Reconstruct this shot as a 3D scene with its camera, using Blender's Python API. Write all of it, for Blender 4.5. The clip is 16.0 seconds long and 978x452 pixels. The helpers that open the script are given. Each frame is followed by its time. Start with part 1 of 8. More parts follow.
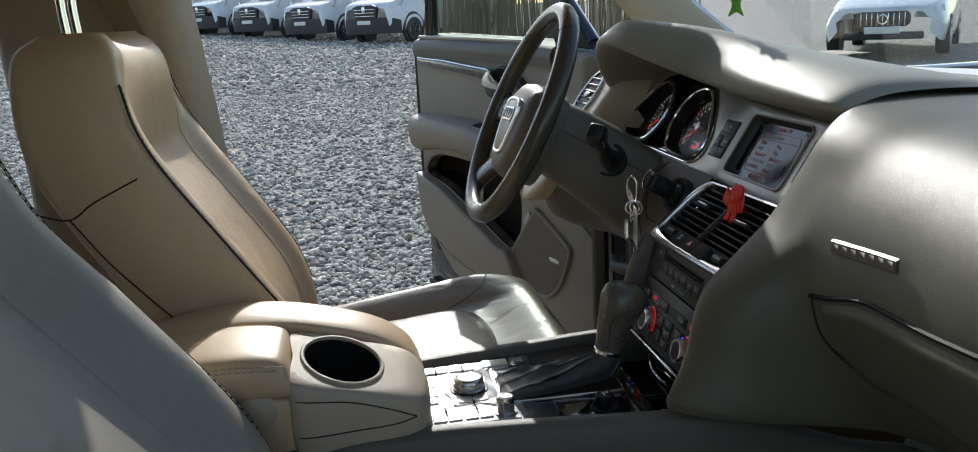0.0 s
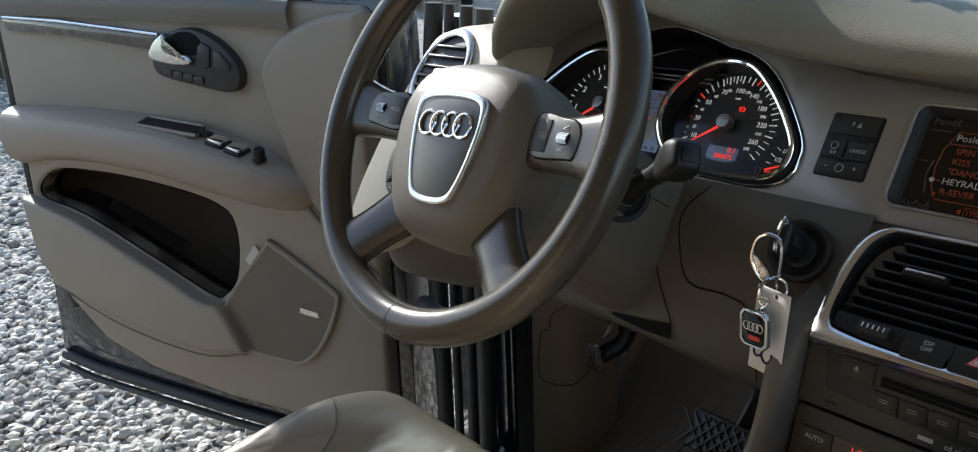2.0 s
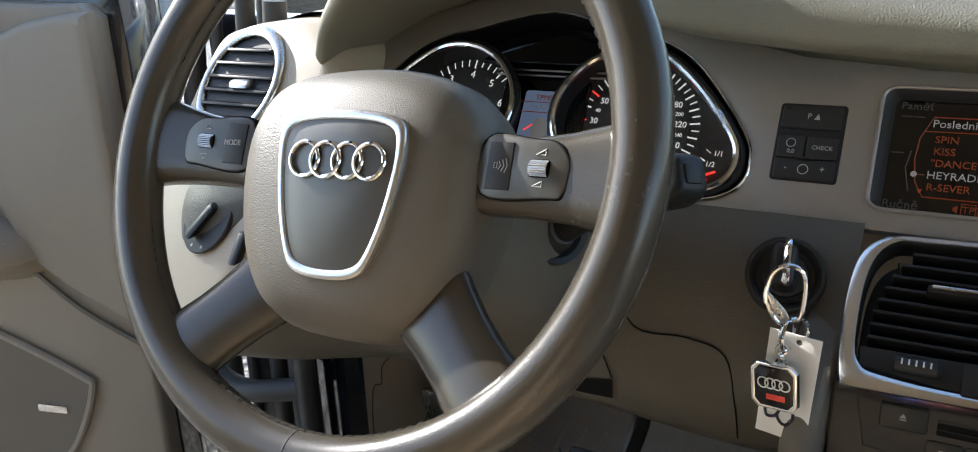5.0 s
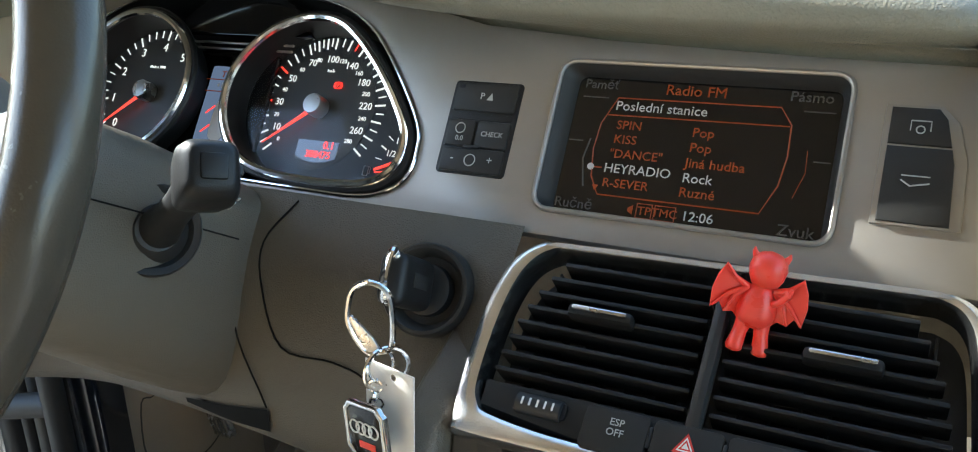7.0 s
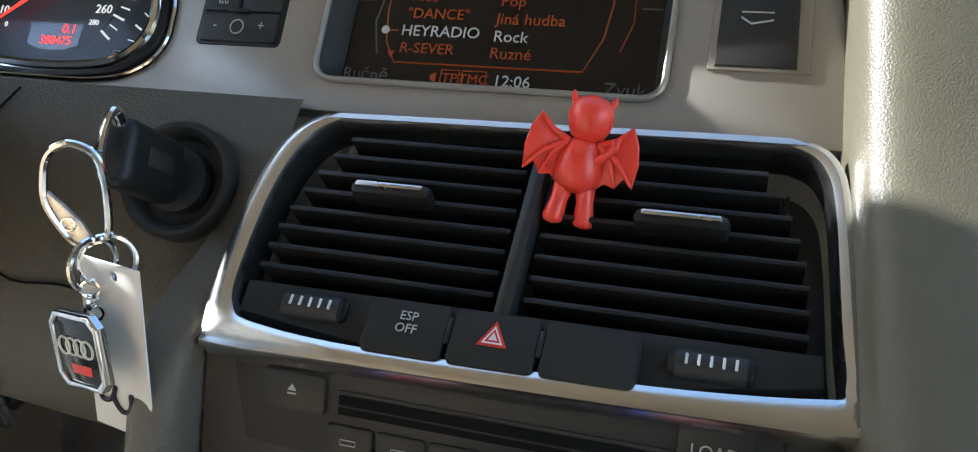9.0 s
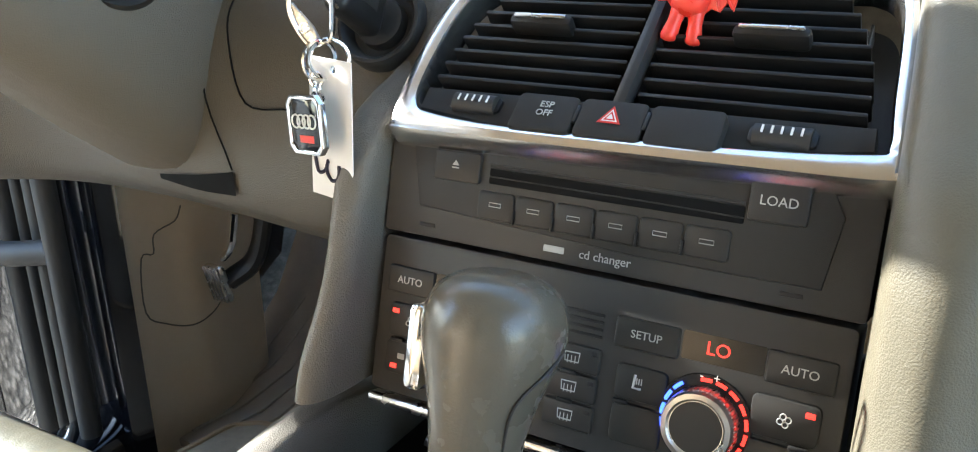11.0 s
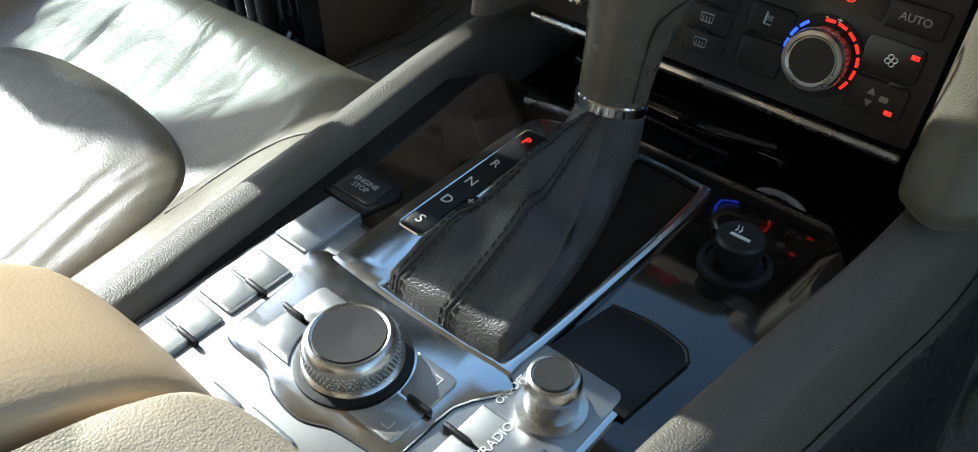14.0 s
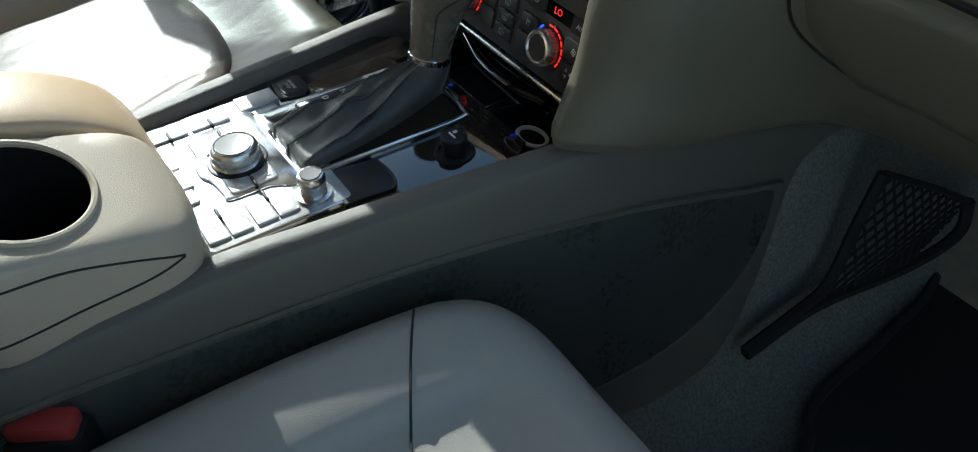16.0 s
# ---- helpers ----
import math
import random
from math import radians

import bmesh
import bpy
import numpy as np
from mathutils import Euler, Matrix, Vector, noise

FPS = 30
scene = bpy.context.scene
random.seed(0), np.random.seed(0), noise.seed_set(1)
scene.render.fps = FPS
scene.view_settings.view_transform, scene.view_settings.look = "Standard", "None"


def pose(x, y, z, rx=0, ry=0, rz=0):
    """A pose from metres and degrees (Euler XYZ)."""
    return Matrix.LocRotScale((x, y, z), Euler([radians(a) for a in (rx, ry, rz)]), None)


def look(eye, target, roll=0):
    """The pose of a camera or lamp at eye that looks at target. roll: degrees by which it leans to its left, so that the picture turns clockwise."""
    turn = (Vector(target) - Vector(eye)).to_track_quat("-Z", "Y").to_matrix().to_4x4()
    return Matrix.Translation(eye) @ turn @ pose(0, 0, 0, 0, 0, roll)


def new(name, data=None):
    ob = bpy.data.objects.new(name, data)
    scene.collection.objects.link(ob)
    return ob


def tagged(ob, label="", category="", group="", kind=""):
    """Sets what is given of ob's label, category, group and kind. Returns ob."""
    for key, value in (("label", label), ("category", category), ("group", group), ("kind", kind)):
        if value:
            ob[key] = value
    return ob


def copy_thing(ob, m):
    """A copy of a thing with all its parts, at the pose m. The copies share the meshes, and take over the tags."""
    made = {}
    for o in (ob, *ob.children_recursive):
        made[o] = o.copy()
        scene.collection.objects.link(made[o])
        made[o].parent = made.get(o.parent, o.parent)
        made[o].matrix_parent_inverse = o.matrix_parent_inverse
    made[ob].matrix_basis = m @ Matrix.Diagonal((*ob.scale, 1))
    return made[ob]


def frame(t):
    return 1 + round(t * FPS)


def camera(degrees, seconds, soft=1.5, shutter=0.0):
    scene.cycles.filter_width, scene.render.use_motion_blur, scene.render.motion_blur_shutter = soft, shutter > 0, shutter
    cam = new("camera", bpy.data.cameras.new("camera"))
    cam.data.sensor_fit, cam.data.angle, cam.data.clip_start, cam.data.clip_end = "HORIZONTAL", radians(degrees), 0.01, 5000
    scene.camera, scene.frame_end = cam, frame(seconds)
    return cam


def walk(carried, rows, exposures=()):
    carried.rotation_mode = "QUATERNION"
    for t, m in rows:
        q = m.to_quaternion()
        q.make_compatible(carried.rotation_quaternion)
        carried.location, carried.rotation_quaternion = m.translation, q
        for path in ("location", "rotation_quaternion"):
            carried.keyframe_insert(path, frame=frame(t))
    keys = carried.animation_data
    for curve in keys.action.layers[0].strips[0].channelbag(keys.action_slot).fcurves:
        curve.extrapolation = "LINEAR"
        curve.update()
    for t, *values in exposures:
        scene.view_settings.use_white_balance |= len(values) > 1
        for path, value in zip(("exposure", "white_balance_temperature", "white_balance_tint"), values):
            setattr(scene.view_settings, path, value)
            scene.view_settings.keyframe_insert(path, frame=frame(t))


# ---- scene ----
cam = camera(58.9, 16.0, 1.0)
PATH = [
    (0, (1.086, -0.453, 1.426), (-0.833, -0.15, 0.951), -2.9),
    (0.5, (0.864, -0.531, 1.453), (-1.0, -0.041, 0.916), -2.7),
    (1, (0.607, -0.564, 1.44), (-1.127, 0.243, 0.855), -2.4),
    (1.5, (0.401, -0.594, 1.406), (-1.179, 0.474, 0.806), -1.9),
    (2, (0.205, -0.637, 1.406), (-1.249, 0.591, 0.791), -1.8),
    (2.5, (0.038, -0.639, 1.406), (-1.28, 0.729, 0.782), -1.6),
    (3, (-0.071, -0.631, 1.405), (-1.214, 0.884, 0.774), -1.3),
    (3.2, (-0.091, -0.621, 1.401), (-1.173, 0.937, 0.768), -1.2),
    (5.3, (-0.054, -0.549, 1.382), (-0.989, 1.098, 0.739), -2.1),
    (5.5, (-0.02, -0.528, 1.387), (-0.954, 1.114, 0.73), -2.0),
    (6, (0.026, -0.454, 1.35), (-0.912, 1.182, 0.683), -2.0),
    (6.5, (0.057, -0.414, 1.331), (-0.884, 1.219, 0.661), -2.0),
    (7, (0.086, -0.359, 1.346), (-0.801, 1.306, 0.681), -1.6),
    (7.5, (0.081, -0.279, 1.357), (-0.693, 1.442, 0.696), -0.8),
    (8, (0.084, -0.248, 1.332), (-0.579, 1.524, 0.682), -0.0),
    (8.5, (0.085, -0.254, 1.295), (-0.507, 1.535, 0.625), 0.2),
    (8.7, (0.085, -0.264, 1.278), (-0.493, 1.527, 0.602), 0.3),
    (10.8, (0.158, -0.379, 1.202), (-0.76, 1.283, 0.571), -1.1),
    (11, (0.157, -0.385, 1.199), (-0.803, 1.234, 0.524), -0.7),
    (11.5, (0.16, -0.391, 1.19), (-0.832, 1.112, 0.318), -0.2),
    (12, (0.163, -0.407, 1.183), (-0.76, 1.021, 0.128), 1.2),
    (12.5, (0.163, -0.412, 1.197), (-0.711, 0.9, -0.035), 1.3),
    (13, (0.175, -0.431, 1.207), (-0.724, 0.803, -0.085), 0.4),
    (13.5, (0.182, -0.452, 1.214), (-0.735, 0.736, -0.108), 0.4),
    (14, (0.196, -0.462, 1.222), (-0.779, 0.663, -0.114), -0.4),
    (14.5, (0.23, -0.434, 1.254), (-0.825, 0.584, -0.108), -1.4),
    (15, (0.29, -0.411, 1.304), (-0.842, 0.533, -0.049), -2.4),
    (15.5, (0.425, -0.407, 1.334), (-0.752, 0.466, -0.027), -3.2),
    (16, (0.617, -0.454, 1.39), (-0.634, 0.33, 0.04), -1.9),
]
EXPOSURE = [(0, 0.48, 6600, 8), (0.5, 0.62, 6650, 10), (1, 0.68, 6620, 10), (1.5, 0.92, 6550, 10), (2, 1.12, 6500, 9), (3, 1.58, 6560, 12), (5.5, 1.8, 6450, 8), (6, 1.83, 6350, 5), (7, 2.50, 6250, 4), (8, 2.35, 6130, 5),
            (8.7, 2.15, 6130, 5), (10.8, 3.25, 6400, 7), (11.5, 3.1, 6300, 6), (12, 2.98, 6220, 4), (12.5, 2.58, 6180, 3), (13.5, 1.8, 6130, 1), (14.5, 1.28, 6080, 0), (16, 1.2, 6050, 0)]
walk(cam, [(t, look(eye, target, roll)) for t, eye, target, roll in PATH], EXPOSURE)

from mathutils.bvhtree import BVHTree

# ---- world, sun ----
world = bpy.data.worlds.new("sky")
scene.world = world
world.use_nodes = True
wn = world.node_tree.nodes
sky = wn.new("ShaderNodeTexSky")
sky.sky_type, sky.sun_disc = "NISHITA", False
SUN_TO = Vector((-0.871, 0.076, 0.485)).normalized()
sky.sun_elevation = math.asin(SUN_TO.z)
sky.sun_rotation = math.atan2(SUN_TO.x, SUN_TO.y)
sky.air_density, sky.dust_density = 1.0, 0.6
wn["Background"].inputs["Strength"].default_value = 0.15
world.node_tree.links.new(sky.outputs[0], wn["Background"].inputs["Color"])
sun = new("sun", bpy.data.lights.new("sun", "SUN"))
sun.data.energy, sun.data.angle, sun.data.color = 3.1, radians(0.5), (1.0, 0.985, 0.96)
sun.matrix_world = Matrix.Translation((-6, 2, 8)) @ SUN_TO.to_track_quat("Z", "Y").to_matrix().to_4x4()


# ---- materials ----
def mat(name, color, rough=0.5, metal=0.0, grain=0.0, scale=400.0, kind="noise", tone=0.12, tone_scale=6.0, rough_var=0.1,
        coat=0.0, spec=0.5, emit=None, emit_strength=1.0, sub=0.0, transmission=0.0, rand=0.0):
    """A surface with colour and gloss that vary at two scales and a fine relief."""
    m = bpy.data.materials.new(name)
    m.use_nodes = True
    nt, b = m.node_tree, m.node_tree.nodes["Principled BSDF"]
    add, link = nt.nodes.new, nt.links.new
    b.inputs["Metallic"].default_value = metal
    b.inputs["Specular IOR Level"].default_value = spec
    b.inputs["Coat Weight"].default_value = coat
    b.inputs["Coat Roughness"].default_value = 0.04
    b.inputs["Transmission Weight"].default_value = transmission
    if sub:
        b.inputs["Subsurface Weight"].default_value = sub
        b.inputs["Subsurface Radius"].default_value = (0.004, 0.001, 0.001)
    co = add("ShaderNodeTexCoord")
    n1 = add("ShaderNodeTexNoise")
    n1.inputs["Scale"].default_value, n1.inputs["Detail"].default_value = tone_scale, 5
    link(co.outputs["Object"], n1.inputs["Vector"])
    n2 = add("ShaderNodeTexNoise")
    n2.inputs["Scale"].default_value, n2.inputs["Detail"].default_value = tone_scale * 14, 4
    link(co.outputs["Object"], n2.inputs["Vector"])
    mixn = add("ShaderNodeMix")
    mixn.inputs[0].default_value = 0.4
    link(n1.outputs["Fac"], mixn.inputs[2])
    link(n2.outputs["Fac"], mixn.inputs[3])
    src = mixn.outputs[0]
    ramp = add("ShaderNodeMapRange")
    ramp.inputs["From Min"].default_value, ramp.inputs["From Max"].default_value = 0.25, 0.75
    ramp.inputs["To Min"].default_value, ramp.inputs["To Max"].default_value = 1 - tone, 1 + tone
    link(src, ramp.inputs["Value"])
    val = ramp.outputs[0]
    if rand:
        info = add("ShaderNodeObjectInfo")
        rr = add("ShaderNodeMapRange")
        rr.inputs["To Min"].default_value, rr.inputs["To Max"].default_value = 1 - rand, 1 + rand
        link(info.outputs["Random"], rr.inputs["Value"])
        mul = add("ShaderNodeMath")
        mul.operation = "MULTIPLY"
        link(val, mul.inputs[0])
        link(rr.outputs[0], mul.inputs[1])
        val = mul.outputs[0]
    vm = add("ShaderNodeVectorMath")
    vm.operation = "SCALE"
    vm.inputs[0].default_value = color
    link(val, vm.inputs["Scale"])
    link(vm.outputs[0], b.inputs["Base Color"])
    rg = add("ShaderNodeMapRange")
    rg.inputs["From Min"].default_value, rg.inputs["From Max"].default_value = 0.25, 0.75
    rg.inputs["To Min"].default_value, rg.inputs["To Max"].default_value = max(0.01, rough - rough_var), min(1, rough + rough_var)
    link(src, rg.inputs["Value"])
    link(rg.outputs[0], b.inputs["Roughness"])
    if grain:
        bump = add("ShaderNodeBump")
        bump.inputs["Strength"].default_value = min(1.0, grain)
        bump.inputs["Distance"].default_value = 0.0006
        if kind == "leather":
            t = add("ShaderNodeTexVoronoi")
            t.inputs["Scale"].default_value = scale
            wob = add("ShaderNodeTexNoise")
            wob.inputs["Scale"].default_value = scale * 0.7
            link(co.outputs["Object"], wob.inputs["Vector"])
            mv = add("ShaderNodeVectorMath")
            mv.operation = "MULTIPLY_ADD"
            mv.inputs[1].default_value = (1.2 / scale,) * 3
            link(wob.outputs["Color"], mv.inputs[0])
            link(co.outputs["Object"], mv.inputs[2])
            link(mv.outputs[0], t.inputs["Vector"])
            link(t.outputs["Distance"], bump.inputs["Height"])
            bump.invert = True
        else:
            t = add("ShaderNodeTexNoise")
            t.inputs["Scale"].default_value, t.inputs["Detail"].default_value = scale, 6
            link(co.outputs["Object"], t.inputs["Vector"])
            link(t.outputs["Fac"], bump.inputs["Height"])
        link(bump.outputs[0], b.inputs["Normal"])
    if emit:
        b.inputs["Emission Color"].default_value = (*emit, 1)
        b.inputs["Emission Strength"].default_value = emit_strength
    return m


def thin_glass(name, tint=(0.9, 0.95, 0.93), gloss=1.0):
    m = bpy.data.materials.new(name)
    m.use_nodes = True
    nt = m.node_tree
    for n in list(nt.nodes):
        nt.nodes.remove(n)
    out, tr, gl, mx = (nt.nodes.new(k) for k in ("ShaderNodeOutputMaterial", "ShaderNodeBsdfTransparent", "ShaderNodeBsdfGlossy", "ShaderNodeMixShader"))
    tr.inputs[0].default_value = (*tint, 1)
    gl.inputs["Roughness"].default_value = 0.03
    mx.inputs[0].default_value = 0.08 * gloss
    nt.links.new(tr.outputs[0], mx.inputs[1])
    nt.links.new(gl.outputs[0], mx.inputs[2])
    nt.links.new(mx.outputs[0], out.inputs[0])
    return m


M_BEIGE = mat("beige_leather", (0.60, 0.435, 0.265), 0.42, grain=0.2, scale=700, kind="leather", tone=0.08)
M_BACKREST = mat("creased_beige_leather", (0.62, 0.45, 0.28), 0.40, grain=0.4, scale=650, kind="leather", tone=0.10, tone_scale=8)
# Backrest's beige leather, its colour darkened for shade and greyed for sky sheen.
M_SEAT = mat("worn_shade_toned_leather", (0.235, 0.202, 0.152), 0.34, spec=0.5, grain=0.2, scale=650, kind="leather", tone=0.10, tone_scale=9)
# Passenger seat: the same beige leather, with shade and sky reflection greyed in.
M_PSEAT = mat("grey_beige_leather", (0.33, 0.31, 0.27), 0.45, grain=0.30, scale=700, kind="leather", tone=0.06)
M_PBACK = mat("creased_shaded_beige_leather", (0.33, 0.30, 0.25), 0.40, grain=0.35, scale=650, kind="leather", tone=0.10, tone_scale=8)
# Passenger shell colour lowered to stand for shade in the open doorway.
M_DASH = mat("shaded_olive_grey_soft_plastic", (0.118, 0.104, 0.072), 0.42, spec=0.4, grain=0.3, scale=1100, kind="leather", tone=0.08)
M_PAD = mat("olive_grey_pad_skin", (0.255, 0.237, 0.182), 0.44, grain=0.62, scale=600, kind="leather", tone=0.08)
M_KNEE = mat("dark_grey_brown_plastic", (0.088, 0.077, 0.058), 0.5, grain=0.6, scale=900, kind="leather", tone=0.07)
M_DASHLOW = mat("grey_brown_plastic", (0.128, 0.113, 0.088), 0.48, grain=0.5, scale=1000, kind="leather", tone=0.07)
M_PLASTIC = mat("taupe_plastic", (0.265, 0.226, 0.176), 0.5, grain=0.6, scale=900, kind="leather", tone=0.06)
M_BEIGEPL = mat("light_beige_plastic", (0.47, 0.390, 0.285), 0.5, grain=0.4, scale=900, kind="leather", tone=0.06)
M_SPK = mat("dark_taupe_fabric_grille", (0.15, 0.125, 0.095), 0.75, grain=0.9, scale=1500, tone=0.08)
M_TRIM = mat("satin_grey_trim", (0.36, 0.33, 0.29), 0.36, metal=0.55, grain=0.08, scale=2500, tone=0.05, rough_var=0.05)
M_CHROME = mat("chrome", (0.82, 0.82, 0.82), 0.10, metal=1.0, tone=0.04, rough_var=0.05)
M_ALU = mat("brushed_aluminium", (0.62, 0.60, 0.57), 0.27, metal=1.0, grain=0.1, scale=1800, tone=0.06)
M_BLACK = mat("black_plastic", (0.012, 0.012, 0.012), 0.42, grain=0.3, scale=1500, tone=0.15, spec=0.35)
M_SATIN = mat("dark_grey_soft_touch", (0.030, 0.029, 0.027), 0.42, grain=0.15, scale=2000, tone=0.10, tone_scale=20, spec=0.32)
M_PANEL = mat("charcoal_panel", (0.042, 0.040, 0.037), 0.42, grain=0.15, scale=2500, tone=0.08, tone_scale=20, spec=0.35)
M_PIANO = mat("black_lacquer", (0.008, 0.006, 0.005), 0.07, coat=1.0, tone=0.5, rough_var=0.04)
M_WHEEL = mat("grey_brown_wheel_leather", (0.058, 0.050, 0.038), 0.24, grain=0.10, scale=700, kind="leather", tone=0.06, tone_scale=9, rough_var=0.05)
M_HUB = mat("airbag_cover_grain", (0.125, 0.112, 0.090), 0.45, grain=0.4, scale=1050, kind="leather", tone=0.06)
M_GAITER = mat("black_gaiter_leather", (0.068, 0.065, 0.058), 0.40, grain=0.5, scale=900, kind="leather", tone=0.15)
M_KNOB = mat("dark_olive_knob_leather", (0.105, 0.092, 0.068), 0.26, grain=0.1, scale=900, kind="leather", tone=0.10)
M_WHITE = mat("printed_white", (0.75, 0.75, 0.72), 0.5, tone=0.03)
M_DIALWHITE = mat("backlit_white_print", (0.75, 0.75, 0.72), 0.5, tone=0.03, emit=(0.9, 0.9, 0.86), emit_strength=0.16)
M_NEEDLE = mat("lit_red_needle", (0.6, 0.03, 0.02), 0.5, tone=0.03, emit=(1.0, 0.05, 0.03), emit_strength=0.35)
M_GREYPRINT = mat("printed_grey", (0.45, 0.45, 0.43), 0.5, tone=0.03)
M_REDPRINT = mat("printed_red", (0.6, 0.03, 0.02), 0.5, tone=0.03)
M_RED_LED = mat("red_light", (0.3, 0.0, 0.0), 0.4, emit=(1.0, 0.03, 0.02), emit_strength=0.45)
M_BLUE_LED = mat("blue_light", (0.0, 0.0, 0.3), 0.4, emit=(0.03, 0.08, 1.0), emit_strength=1.0)
M_ORANGE = mat("orange_display_ink", (0.2, 0.03, 0.0), 0.4, emit=(0.9, 0.14, 0.03), emit_strength=0.0165)
M_DISPWHITE = mat("white_display_ink", (0.3, 0.3, 0.3), 0.4, emit=(0.75, 0.72, 0.66), emit_strength=0.0260)
M_DISPDIM = mat("dim_display_ink", (0.05, 0.05, 0.05), 0.4, emit=(0.4, 0.36, 0.32), emit_strength=0.0075)
M_DISP = mat("display_glass", (0.004, 0.004, 0.005), 0.12, tone=0.2)
M_DISPBLUE = mat("blue_grey_display", (0.03, 0.04, 0.06), 0.2, emit=(0.20, 0.27, 0.42), emit_strength=0.11)
M_DIAL = mat("dial_face", (0.028, 0.029, 0.031), 0.35, tone=0.1)
M_DIALIN = mat("dial_centre", (0.045, 0.042, 0.038), 0.4, tone=0.06)
M_CARPET = mat("grey_carpet", (0.165, 0.160, 0.135), 0.95, grain=1.0, scale=900, tone=0.7, tone_scale=260)
M_CARPETB = mat("beige_carpet", (0.28, 0.22, 0.15), 0.95, grain=1.0, scale=900, tone=0.25, tone_scale=60)
M_MAT = mat("taupe_floor_mat", (0.27, 0.225, 0.175), 0.9, grain=1.0, scale=1500, tone=0.15, tone_scale=40)
M_RUBBER = mat("black_rubber", (0.026, 0.026, 0.025), 0.55, grain=0.3, scale=600, tone=0.2)
M_CARPAINT = mat("black_car_paint", (0.006, 0.007, 0.010), 0.10, coat=1.0, tone=0.3)
M_HEADLINER = mat("pale_headliner", (0.52, 0.44, 0.33), 0.9, grain=0.4, scale=1500, tone=0.05)
M_RED = mat("red_translucent_plastic", (0.88, 0.070, 0.045), 0.30, sub=0.35, tone=0.05)
M_BUCKLE = mat("red_buckle_plastic", (0.35, 0.035, 0.03), 0.45, tone=0.1)
M_TAG = mat("white_card", (0.80, 0.79, 0.76), 0.6, tone=0.03)
M_INK = mat("dark_ink", (0.02, 0.015, 0.03), 0.5, tone=0.1)
M_BELT = mat("beige_webbing", (0.30, 0.21, 0.12), 0.7, grain=0.8, scale=1400, tone=0.08)
M_GREEN = mat("green_card", (0.12, 0.30, 0.01), 0.6, tone=0.05)
M_STITCH = mat("beige_thread", (0.36, 0.29, 0.20), 0.7, tone=0.1)
M_THREAD = mat("pale_thread", (0.55, 0.46, 0.34), 0.7, tone=0.1)
M_STITCHD = mat("dark_thread", (0.02, 0.018, 0.015), 0.7, tone=0.1)
M_WOOD = mat("dark_striped_wood", (0.060, 0.050, 0.042), 0.25, coat=0.8, tone=0.5, tone_scale=30)
M_VANWHITE = mat("white_van_paint", (0.72, 0.74, 0.76), 0.25, coat=0.6, tone=0.04)
M_VANBLACK = mat("dark_bumper_plastic", (0.03, 0.03, 0.032), 0.5, tone=0.15)
M_GLASSDARK = mat("dark_car_glass", (0.015, 0.02, 0.025), 0.06, coat=1.0, tone=0.2)
M_LAMP = mat("headlamp_glass", (0.55, 0.57, 0.60), 0.12, coat=1.0, tone=0.15, tone_scale=30)
M_BLUEGREY = mat("blue_grey_car_paint", (0.16, 0.22, 0.30), 0.25, metal=0.4, coat=0.8, tone=0.05)
M_GLASS = thin_glass("windscreen_glass", (0.86, 0.92, 0.90))
M_LENS = thin_glass("dial_cover_glass", (0.95, 0.95, 0.95), 0.25)
M_BTN = mat("satin_grey_buttons", (0.43, 0.43, 0.42), 0.36, metal=0.85, grain=0.2, scale=2500, tone=0.08, tone_scale=30)
M_SILVER = mat("silver_panel", (0.66, 0.67, 0.68), 0.17, metal=1.0, grain=0.03, scale=2500, tone=0.05)
M_RECESS = mat("dark_brown_recess", (0.030, 0.024, 0.018), 0.95, grain=0.5, scale=1500, tone=0.15, spec=0.1)
M_GLOSS = mat("dark_glossy_lining", (0.062, 0.062, 0.052), 0.30, grain=0.10, scale=900, tone=0.2, tone_scale=12)
# Near-black for hollows, slots and gaps; their shade is put into the colour.
M_WELL = mat("deep_shade_black", (0.006, 0.006, 0.006), 0.9, tone=0.1, spec=0.2)
M_PLATE = mat("satin_grey_plate", (0.11, 0.108, 0.10), 0.34, metal=0.4, tone=0.04)
M_KEY = mat("matt_charcoal_keys", (0.028, 0.027, 0.025), 0.6, grain=0.15, scale=2500, tone=0.08, tone_scale=20, spec=0.2)
M_NET = mat("black_net_cord", (0.012, 0.012, 0.012), 0.8, tone=0.1)


